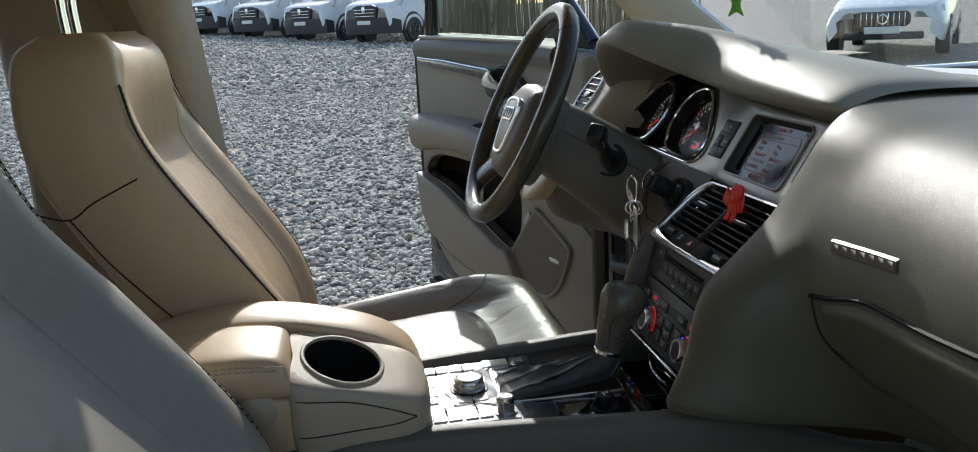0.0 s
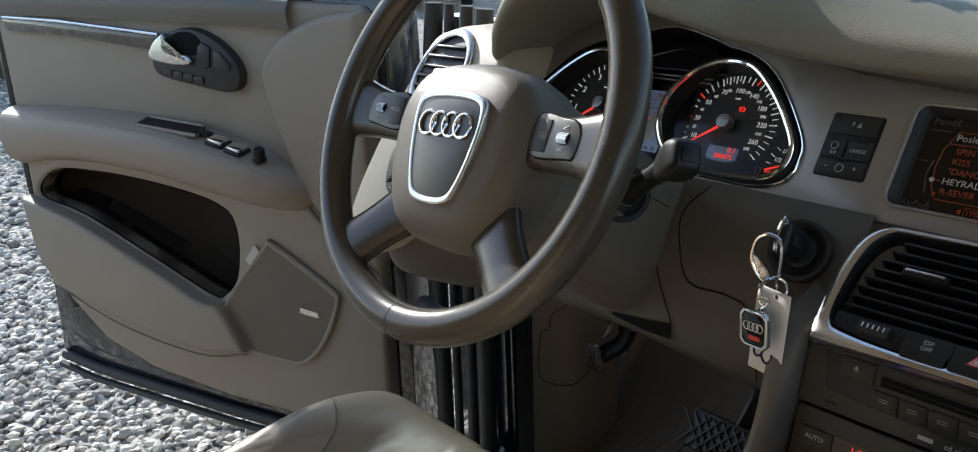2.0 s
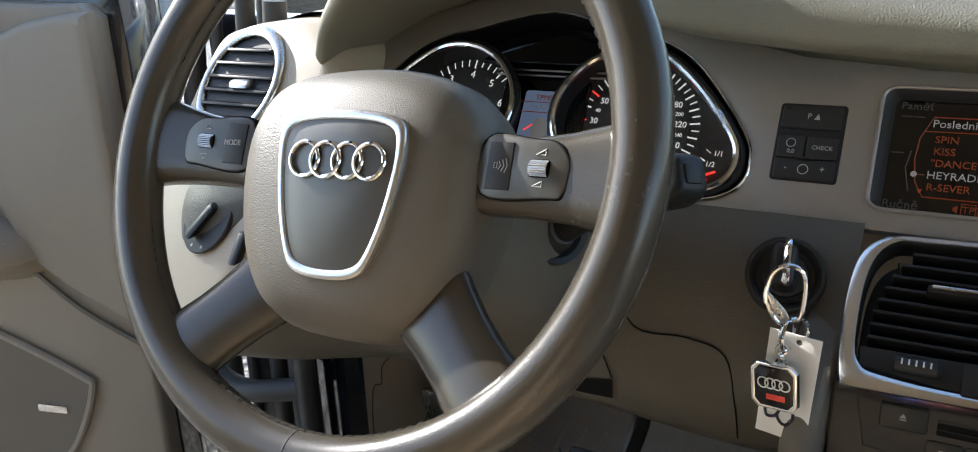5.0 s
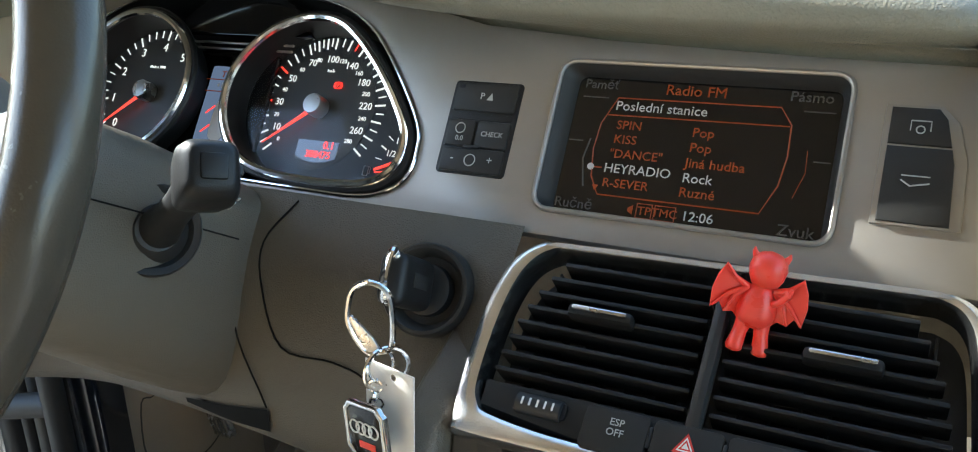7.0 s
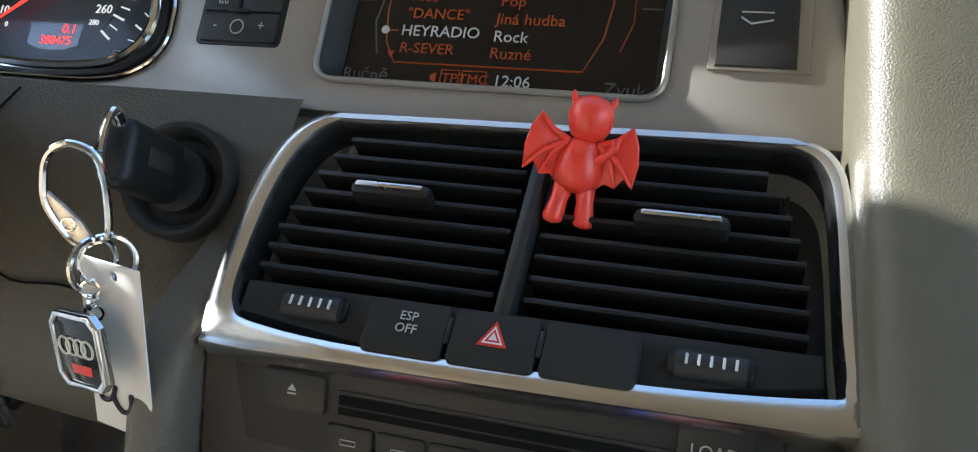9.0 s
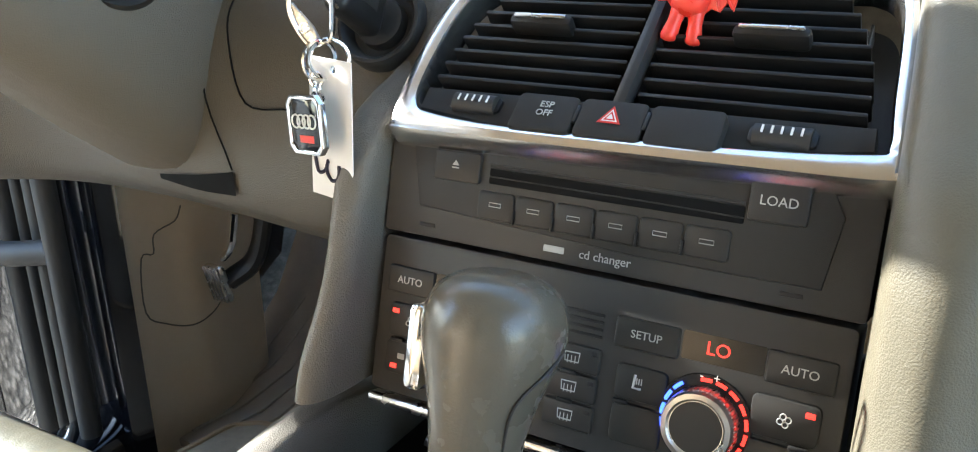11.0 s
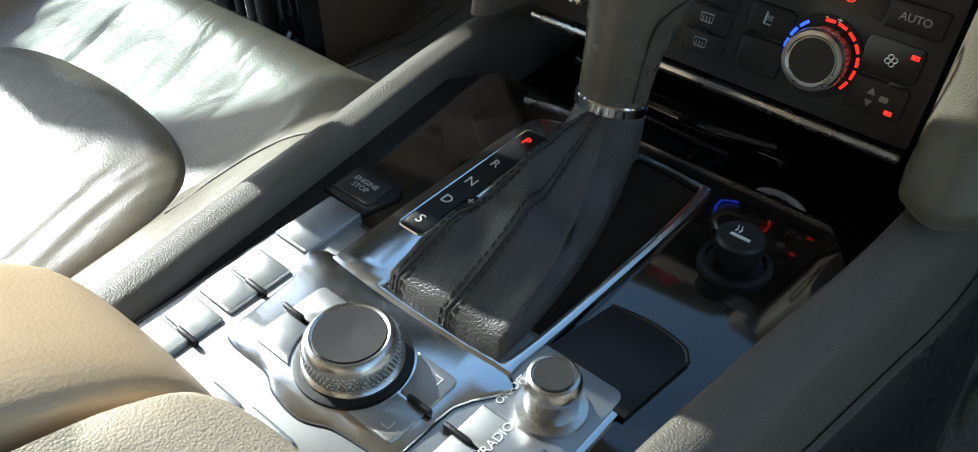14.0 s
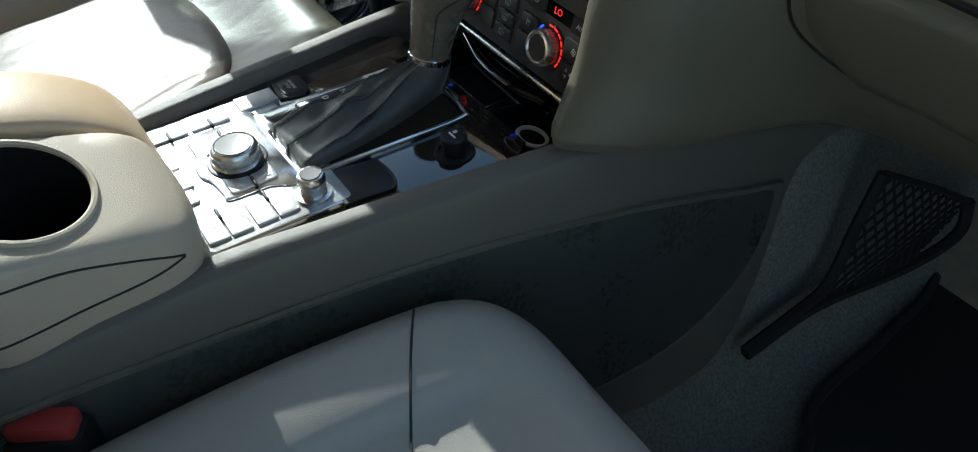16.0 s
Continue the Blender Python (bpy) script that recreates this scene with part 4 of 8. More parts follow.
speedo_marks = [(v, v % 10 == 0, v in (30, 50, 130)) for v in range(0, 101, 5)] + [(v, v % 20 == 0, v == 130) for v in range(110, 281, 10)]
speedo_labels = [(v, str(v), 0.0078 if v in (10, 30, 50, 70, 100, 140, 180, 220, 260) else 0.0048) for v in (0, 10, 20, 30, 40, 50, 60, 70, 80, 100, 120, 140, 160, 180, 200, 220, 240, 260, 280)]
HUB = (-0.3277, 0.0605)
speedo = dial_unit("speed_dial", "chrome-ringed speed dial", dial, HUB, speed_angle, speedo_marks, speedo_labels, 218, "km/h", (0.0005, 0.0305))
tach = dial_unit("rev_dial", "chrome-ringed rev dial", mirror_u(dial), (2 * MID - HUB[0], HUB[1]), lambda v: 223 - v * 34, [(k / 4, k % 4 == 0, k > 22) for k in range(0, 25)],
                 [(k, str(k), 0.0105) for k in range(0, 7)], 219, "1/min x 1000", (0.0, 0.024))
for dx, dy, rot, wide in ((0.0690, -0.0175, -35, 0.0006), (0.0650, -0.0250, -30, 0.0012), (0.0628, -0.0335, -10, 0.0006)):
    part("fuel_mark", rbox(0.0055, wide, 0.0005, 0, rot=pose(HUB[0] + dx, HUB[1] + dy, -0.0262, 0, 0, rot)), M_DIALWHITE, speedo)
lettering(speedo, "1/1", 0.0066, (HUB[0] + 0.0775, HUB[1] - 0.0190, -0.0262), M_DIALWHITE)
lettering(speedo, "1/2", 0.0066, (HUB[0] + 0.0720, HUB[1] - 0.0290, -0.0262), M_DIALWHITE)
part("fuel_needle", rbox(0.017, 0.0020, 0.001, 0.0003, rot=pose(HUB[0] + 0.0705, HUB[1] - 0.0390, -0.024, 0, 0, 24)), M_NEEDLE, speedo)
part("fuel_reserve", rbox(0.010, 0.0010, 0.0005, 0, rot=pose(HUB[0] + 0.0670, HUB[1] - 0.0430, -0.0262, 0, 0, 8)), M_NEEDLE, speedo)
pump = part("fuel_symbol", tube([(HUB[0] + 0.0545 + u, HUB[1] - 0.0435 + v, -0.0262) for u, v in ((-0.002, -0.0035), (-0.002, 0.0035), (0.002, 0.0035), (0.002, -0.0035))], 0.0004, 4, closed=True), M_GREYPRINT, speedo)
part("pump_hose", tube([(HUB[0] + 0.0545 + u, HUB[1] - 0.0435 + v, -0.0262) for u, v in ((0.002, -0.001), (0.0035, -0.002), (0.0038, 0.002), (0.0028, 0.0035))], 0.0003, 4), M_GREYPRINT, pump)
odo = [(HUB[0] + 0.0065 + u, HUB[1] - 0.0325 + v) for u, v in ((-0.0185, 0.0075), (-0.0185, -0.0055), (-0.010, -0.0085), (0.0, -0.0095), (0.010, -0.0085), (0.0185, -0.0055), (0.0185, 0.0075))]
part("odometer", plate(odo, 0.001, 0, z=-0.0262), M_DISPBLUE, speedo, "small lit odometer window")
lettering(speedo, "0.1", 0.0085, (HUB[0] + 0.0175, HUB[1] - 0.0285, -0.0254), M_RED_LED)
lettering(speedo, "388475", 0.0078, (HUB[0] + 0.0095, HUB[1] - 0.0362, -0.0254), M_RED_LED)
part("brake_symbol", ring(0.0026, 0.0004, 20, 6, at=(HUB[0] + 0.0104, HUB[1] + 0.0194, -0.0262)), M_RED_LED, speedo)
for sx in (-1, 1):
    part("brake_symbol", tube([(HUB[0] + 0.0104 + sx * 0.0036 * math.cos(q), HUB[1] + 0.0194 + 0.0036 * math.sin(q), -0.0262) for q in (-0.8, -0.4, 0, 0.4, 0.8)], 0.0004, 4), M_RED_LED, speedo)
lettering(speedo, "P", 0.0040, (HUB[0] + 0.0104, HUB[1] + 0.0194, -0.0262), M_RED_LED)
part("opening_edge", tube([(x, y, 0.0014) for x, y in hole2], 0.0011, 6, closed=True), M_CHROME, cluster, "thin bright edge of the cluster opening")
part("cover_glass", pane([(HUB[0] + (x - HUB[0]) * 0.97, HUB[1] + (y - HUB[1]) * 0.97) for x, y in dial], -0.010), M_LENS, speedo).visible_shadow = False

# display between the dials
info = part("info_display", plate(rrect(0.088, 0.100, 0.004, 3, at=(MID - 0.003, 0.050)), 0.004, 0.001, z=-0.022), M_DISP, cluster, "driver information display")
part("lit_area", plate(rrect(0.040, 0.074, 0.002, 2, at=(MID - 0.002, 0.050)), 0.001, 0, z=-0.0212), M_DISPBLUE, info)
lettering(info, "TPMS", 0.0075, (MID - 0.002, 0.080, -0.0208), M_ORANGE)
lettering(info, "+11.0°C", 0.0064, (MID - 0.002, 0.0705, -0.0208), M_DISPWHITE)
for v in (0.0755, 0.0655):
    part("display_line", rbox(0.050, 0.0007, 0.0003, 0, at=(MID - 0.004, v, -0.0208)), M_ORANGE, info)
part("car_symbol", plate([(p.x, p.y) for p in spline([(MID - 0.007, 0.028, 0), (MID - 0.008, 0.045, 0), (MID - 0.006, 0.057, 0), (MID, 0.060, 0), (MID + 0.006, 0.057, 0), (MID + 0.008, 0.045, 0), (MID + 0.007, 0.028, 0), (MID, 0.025, 0)], 4, True)], 0.0004, 0, z=-0.0206), M_DISPWHITE, info)
for sx in (-1, 1):
    for v in (0.050, 0.034):
        part("door_symbol", rbox(0.010, 0.0010, 0.0004, 0, rot=pose(MID + sx * 0.012, v, -0.0206, 0, 0, -sx * 40)), M_RED_LED, info)
for k, ch in enumerate("PRND"):
    lettering(info, ch, 0.006, (MID - 0.016 + k * 0.009, 0.0165, -0.0206), M_ORANGE if ch == "P" else M_DISPDIM)
for v in (0.101, 0.106):
    part("bright_line", rbox(0.112, 0.0018, 0.002, 0.0005, at=(MID, v, -0.018)), M_TRIM, cluster)
part("bright_line", rbox(0.090, 0.002, 0.002, 0.0005, at=(MID, -0.001, -0.012)), M_CHROME, cluster)
arch = [(p.x, p.y) for p in spline([(MID - 0.075, 0.112, 0), (MID - 0.045, 0.140, 0), (MID, 0.149, 0), (MID + 0.045, 0.140, 0), (MID + 0.075, 0.112, 0)], 6)]
part("warning_panel", plate(arch, 0.004, 0.001, z=-0.015), M_DISP, cluster, "dark warning light panel")

# ---- radio screen ----
radio = thing("radio_screen", "built-in dark screen lit with orange radio menu", "screen", TM)
ho = scr_hole
hi = rrect(0.157, 0.089, 0.005, 4, at=(-0.0405, 0.0478))
b = loft([[(x, y, 0.0) for x, y in ho], [(x * 0.35 + x2 * 0.65, y * 0.35 + y2 * 0.65, -0.0045) for (x, y), (x2, y2) in zip(ho, hi)], [(x, y, -0.012) for x, y in hi]], close_v=True)
part("bezel", b, M_SATIN, radio, "dark recessed bezel", sharp=50)
part("edge", tube([(x, y, 0.0008) for x, y in ho], 0.0016, 8, closed=True), M_TRIM, radio)
part("screen", plate(rrect(0.159, 0.091, 0.005, 4, at=(-0.0405, 0.0478)), 0.003, 0, z=-0.0118), M_DISP, radio, "glossy screen with a radio menu")


def on_screen(a, v):
    return (-0.1180 + 0.155 * a, 0.0918 - 0.0885 * v, -0.0116)


for s, a, v, size, mt, al in (("Radio FM", 0.475, 0.055, 0.0098, M_ORANGE, "CENTER"), ("Poslední stanice", 0.165, 0.195, 0.0090, M_DISPWHITE, "LEFT"),
                              ("SPIN", 0.185, 0.335, 0.0082, M_ORANGE, "LEFT"), ("KISS", 0.185, 0.44, 0.0082, M_ORANGE, "LEFT"), ("\"DANCE\"", 0.18, 0.545, 0.0082, M_ORANGE, "LEFT"),
                              ("HEYRADIO", 0.17, 0.652, 0.0086, M_DISPWHITE, "LEFT"), ("R-SEVER", 0.175, 0.757, 0.0082, M_ORANGE, "LEFT"),
                              ("Pop", 0.49, 0.345, 0.0086, M_ORANGE, "LEFT"), ("Pop", 0.49, 0.452, 0.0086, M_ORANGE, "LEFT"), ("Jiná hudba", 0.485, 0.56, 0.0086, M_ORANGE, "LEFT"),
                              ("Rock", 0.485, 0.665, 0.0086, M_DISPWHITE, "LEFT"), ("Ruzné", 0.482, 0.765, 0.0086, M_ORANGE, "LEFT"),
                              ("TP", 0.365, 0.925, 0.0075, M_ORANGE, "CENTER"), ("TMC", 0.445, 0.925, 0.0075, M_ORANGE, "CENTER"), ("12:06", 0.57, 0.925, 0.0086, M_DISPWHITE, "CENTER"),
                              ("Ručně", 0.075, 0.93, 0.0092, M_DISPDIM, "CENTER"), ("Zvuk", 0.92, 0.935, 0.0098, M_DISPDIM, "CENTER"), ("Paměť", 0.09, 0.045, 0.0086, M_DISPDIM, "CENTER"), ("Pásmo", 0.90, 0.045, 0.0092, M_DISPDIM, "CENTER")):
    lettering(radio, s, size * 0.95, on_screen(a, v), mt, al, stretch=1.04)


def screen_line(pts, mt, w=0.00045, closed=False):
    part("menu_line", tube([on_screen(*p) for p in pts], w, 4, closed=closed), mt, radio)


screen_line([(0.17, 0.135), (0.80, 0.125), (0.845, 0.24), (0.85, 0.45), (0.835, 0.65), (0.785, 0.845), (0.165, 0.845), (0.125, 0.72), (0.11, 0.52), (0.12, 0.33)], M_ORANGE, closed=True)
screen_line([(0.14, 0.265), (0.84, 0.25)], M_ORANGE)
screen_line([(0.115, 0.652), (0.16, 0.652)], M_ORANGE)
screen_line([(0.02, 0.14), (0.13, 0.14)], M_DISPDIM)
screen_line([(0.88, 0.14), (0.99, 0.14)], M_DISPDIM)
screen_line([(0.0, 0.47), (0.06, 0.47)], M_DISPDIM)
screen_line([(0.94, 0.47), (1.0, 0.47)], M_DISPDIM)
screen_line([(0.09, 0.45), (0.075, 0.6), (0.10, 0.80)], M_DISPDIM, 0.0006)
screen_line([(0.915, 0.4), (0.92, 0.55), (0.89, 0.72)], M_ORANGE, 0.0003)
for a0, a1 in ((0.335, 0.395), (0.405, 0.485)):
    screen_line([(a0, 0.875), (a1, 0.875), (a1, 0.975), (a0, 0.975)], M_ORANGE, closed=True)
part("cursor_dot", lathe([(0.0022, 0), (0.0022, 0.0004), (0, 0.0005)], 16, at=on_screen(0.115, 0.652)), M_DISPWHITE, radio)
part("list_arrow", plate([(on_screen(0.15, 0.80)[0] + dx, on_screen(0.15, 0.80)[1] + dy) for dx, dy in ((-0.002, 0.0018), (0, -0.0018), (0.002, 0.0018))], 0.0003, 0, z=-0.0112), M_ORANGE, radio)
part("speaker_symbol", plate([(on_screen(0.31, 0.925)[0] + dx, on_screen(0.31, 0.925)[1] + dy) for dx, dy in ((-0.0015, -0.001), (0.0016, -0.003), (0.0016, 0.003), (-0.0015, 0.001))], 0.0003, 0, z=-0.0112), M_ORANGE, radio)


# ---- button blocks in the trim ----
def key(parent, u0, u1, v0, v1, r=0.0015, h=0.0025, material=None, name="button", label="", z=0.0):
    """A push button between those edges, standing h proud of the parent's face."""
    return part(name, plate(rrect(u1 - u0, v1 - v0, r, 3, at=((u0 + u1) / 2, (v0 + v1) / 2)), 0.008, min(0.0011, h * 0.6), z=z + h), material or M_SATIN, parent, label)


blk = thing("button_block", "block of dark grey push buttons set in the trim", "buttons", TM, group="dashboard buttons")
part("surround", plate(rrect(0.050, 0.064, 0.003, 3, at=(-0.176, 0.048)), 0.012, 0.0008, z=0.0008), M_BLACK, blk)
key(blk, -0.1985, -0.1535, 0.0590, 0.0785)
key(blk, -0.1985, -0.1535, 0.0535, 0.0575, 0.0008, 0.0012, M_BLACK, "blank_bar")
key(blk, -0.1985, -0.1785, 0.0345, 0.0525)
key(blk, -0.1765, -0.1535, 0.0345, 0.0525)
key(blk, -0.1985, -0.1535, 0.0175, 0.0335)
part("ridge", rbox(0.012, 0.002, 0.0016, 0.0007, at=(-0.1765, 0.0340, 0.0040)), M_BLACK, blk)
lettering(blk, "P", 0.0062, (-0.178, 0.0690, 0.0028), M_GREYPRINT)
part("sensor_symbol", plate([(-0.1745, 0.0665), (-0.1700, 0.0665), (-0.1715, 0.0715)], 0.0003, 0, z=0.0029), M_GREYPRINT, blk)
part("indicator", rbox(0.004, 0.0026, 0.0004, 0.0002, at=(-0.1945, 0.0752, 0.0026)), M_BLACK, blk)
part("gauge_symbol", ring(0.0034, 0.0004, 20, 5, at=(-0.1885, 0.0465, 0.0028)), M_GREYPRINT, blk)
lettering(blk, "0.0", 0.0048, (-0.1878, 0.0395, 0.0028), M_GREYPRINT)
lettering(blk, "CHECK", 0.0048, (-0.165, 0.0435, 0.0028), M_GREYPRINT)
lettering(blk, "-", 0.0072, (-0.1895, 0.0262, 0.0028), M_GREYPRINT)
lettering(blk, "+", 0.0072, (-0.1625, 0.0262, 0.0028), M_GREYPRINT)
part("dial_symbol", ring(0.0038, 0.0004, 20, 5, at=(-0.1765, 0.0255, 0.0028)), M_GREYPRINT, blk)
blk2 = thing("button_block", "pair of dark buttons with screen symbols set in the trim", "buttons", TM @ pose(0.004, 0.003, 0), group="dashboard buttons")
part("surround", plate([(0.0570, 0.0135), (0.0995, 0.0135), (0.0985, 0.050), (0.0930, 0.070), (0.084, 0.0795), (0.0570, 0.0795)], 0.012, 0.001, z=0.0012), M_TRIM, blk2)
part("button", plate([(0.0600, 0.0150), (0.0940, 0.0150), (0.0925, 0.0480), (0.0908, 0.0560), (0.0600, 0.0560)], 0.008, 0.0011, z=0.0030), M_SATIN, blk2)
part("button", plate([(0.0600, 0.0572), (0.0904, 0.0572), (0.0870, 0.0720), (0.0825, 0.0775), (0.0600, 0.0775)], 0.008, 0.0011, z=0.0030), M_SATIN, blk2)
for du, dv in ((0, 0),):
    part("screen_symbol", tube([(0.0700, 0.0645, 0.0032), (0.0700, 0.0700, 0.0032), (0.0795, 0.0700, 0.0032), (0.0795, 0.0645, 0.0032)], 0.0004, 4), M_GREYPRINT, blk2)
    part("power_symbol", ring(0.0020, 0.0004, 16, 5, at=(0.0748, 0.0652, 0.0032)), M_GREYPRINT, blk2)
    part("fold_symbol", tube([(0.0690, 0.0375, 0.0032), (0.0735, 0.0345, 0.0032), (0.0825, 0.0365, 0.0032)], 0.0005, 4), M_GREYPRINT, blk2)
    part("fold_symbol", tube([(0.0690, 0.0400, 0.0032), (0.0825, 0.0400, 0.0032)], 0.0004, 4), M_GREYPRINT, blk2)

# ---- centre vent parts ----


def half_width(v):
    return 0.114 - 0.02 * max(0.0, (v - 0.02) / 0.065) ** 2


for k in range(8):
    v = 0.0155 + k * 0.0098
    for sx in (-1, 1):
        w = half_width(v) - 0.003
        part("slat", rbox(w - 0.006, 0.0026, 0.016, 0.0008, at=(sx * (w + 0.006) / 2, v, -0.010), rot=None), M_BLACK, vent)
for sx in (-1, 1):
    for k in range(7):
        part("vane", rbox(0.0015, 0.082, 0.012, 0.0004, at=(sx * (0.016 + k * 0.014), 0.046, -0.027)), M_BLACK, vent)
    kx = sx * 0.061
    part("slider", rbox(0.037, 0.0075, 0.012, 0.003, at=(kx, 0.0550, -0.0005)), M_BLACK, vent)
    part("slider_insert", rbox(0.031, 0.0028, 0.002, 0.0009, at=(kx, 0.0555, 0.0062)), M_ALU, vent, "bright slider insert")
    part("wheel_slot", plate(rrect(0.030, 0.009, 0.002, 3, at=(sx * 0.079, -0.0005)), 0.003, 0.0006, z=-0.0022), M_BLACK, vent)
    tw = part("thumbwheel", tube([(sx * 0.079 - 0.0125, -0.0005, -0.004), (sx * 0.079 + 0.0125, -0.0005, -0.004)], 0.0058, 20), M_RUBBER, vent, "ribbed thumbwheel")
    for k in range(5):
        part("white_bar", rbox(0.0011, 0.0042, 0.0006, 0.0002, at=(sx * 0.079 - 0.0085 + k * 0.0043, -0.0005, 0.0020)), M_WHITE, tw)
part("divider", rbox(0.0078, 0.088, 0.012, 0.0034, at=(0, 0.046, -0.0035)), M_SATIN, vent)
part("lower_fascia", plate([(-0.113, -0.006), (-0.056, -0.0125), (0.056, -0.0125), (0.117, -0.002), (0.116, 0.0105), (-0.114, 0.0085)], 0.02, 0.001, z=-0.004), M_KEY, vent)
for u0, u1 in ((-0.0525, -0.0190), (-0.0170, 0.0170), (0.0190, 0.0540)):
    key(vent, u0, u1, -0.0165, 0.0062, 0.003, 0.0028, M_KEY)
for u in (-0.018, 0.018):
    part("ridge", rbox(0.0022, 0.011, 0.002, 0.0008, at=(u, -0.004, 0.0022)), M_BLACK, vent)
lettering(vent, "ESP\nOFF", 0.0052, (-0.0350, -0.0035, 0.0033), M_GREYPRINT)
for s, r_ in ((0.0060, M_REDPRINT), (0.0042, M_WHITE), (0.0031, M_REDPRINT), (0.0018, M_WHITE)):
    part("hazard_triangle", plate([(-s, -0.0045 - s * 0.58), (s, -0.0045 - s * 0.58), (0, -0.0045 + s * 1.15)], 0.0003, 0, z=0.0032 + (0.006 - s) * 0.06), r_, vent)

# ---- cd changer parts ----
part("inset", plate([(-0.112, -0.001), (0.105, -0.001), (0.111, -0.012), (0.106, -0.044), (0.02, -0.0445), (-0.104, -0.0385), (-0.110, -0.012)], 0.004, 0.0012, z=0.0014), M_SATIN, cd)
part("slot", rbox(0.132, 0.0085, 0.003, 0.0012, at=(0.0035, -0.0170, 0.0005)), M_WELL, cd, "disc slot")
part("slot_lip", tube([(-0.062, -0.0172, 0.0018), (0.030, -0.0176, 0.0018), (0.069, -0.0182, 0.0018)], 0.0005, 6), M_SATIN, cd)
part("slot_lip", tube([(-0.062, -0.0118, 0.0015), (0.069, -0.0118, 0.0015)], 0.0010, 6), M_PANEL, cd)
key(cd, -0.096, -0.0675, -0.0225, -0.0065, 0.002, 0.0035)
key(cd, 0.0705, 0.0965, -0.0185, 0.0005, 0.002, 0.0035)
lettering(cd, "LOAD", 0.0062, (0.0835, -0.0090, 0.0037), M_GREYPRINT)
part("eject_symbol", plate([(-0.0842, -0.0140), (-0.0802, -0.0140), (-0.0822, -0.0112)], 0.0003, 0, z=0.0038), M_GREYPRINT, cd)
part("eject_symbol", rbox(0.004, 0.0007, 0.0003, 0, at=(-0.0822, -0.0152, 0.0037)), M_GREYPRINT, cd)
for k in range(6):
    u = -0.0670 + k * 0.0222
    key(cd, u, u + 0.0212, -0.0395, -0.0248, 0.002, 0.0028)
    part("button_mark", tube([(u + 0.0072, -0.0305, 0.0030), (u + 0.0140, -0.0305, 0.0030), (u + 0.0140, -0.0325, 0.0030), (u + 0.0072, -0.0325, 0.0030)], 0.00028, 4, closed=True), M_GREYPRINT, cd)
    if k:
        part("ridge", rbox(0.0016, 0.0075, 0.0018, 0.0006, at=(u - 0.0005, -0.0360, 0.0030)), M_BLACK, cd)
lettering(cd, "cd changer", 0.0062, (0.0060, -0.0485, 0.0003), M_GREYPRINT)
part("brand_bar", rbox(0.0115, 0.0034, 0.0004, 0.0002, at=(-0.0215, -0.0485, 0.0002)), M_GREYPRINT, cd)
for u in (-0.098, 0.094):
    part("tool_slot", rbox(0.010, 0.0022, 0.001, 0.0004, at=(u, -0.0485, 0.0)), M_BLACK, cd)

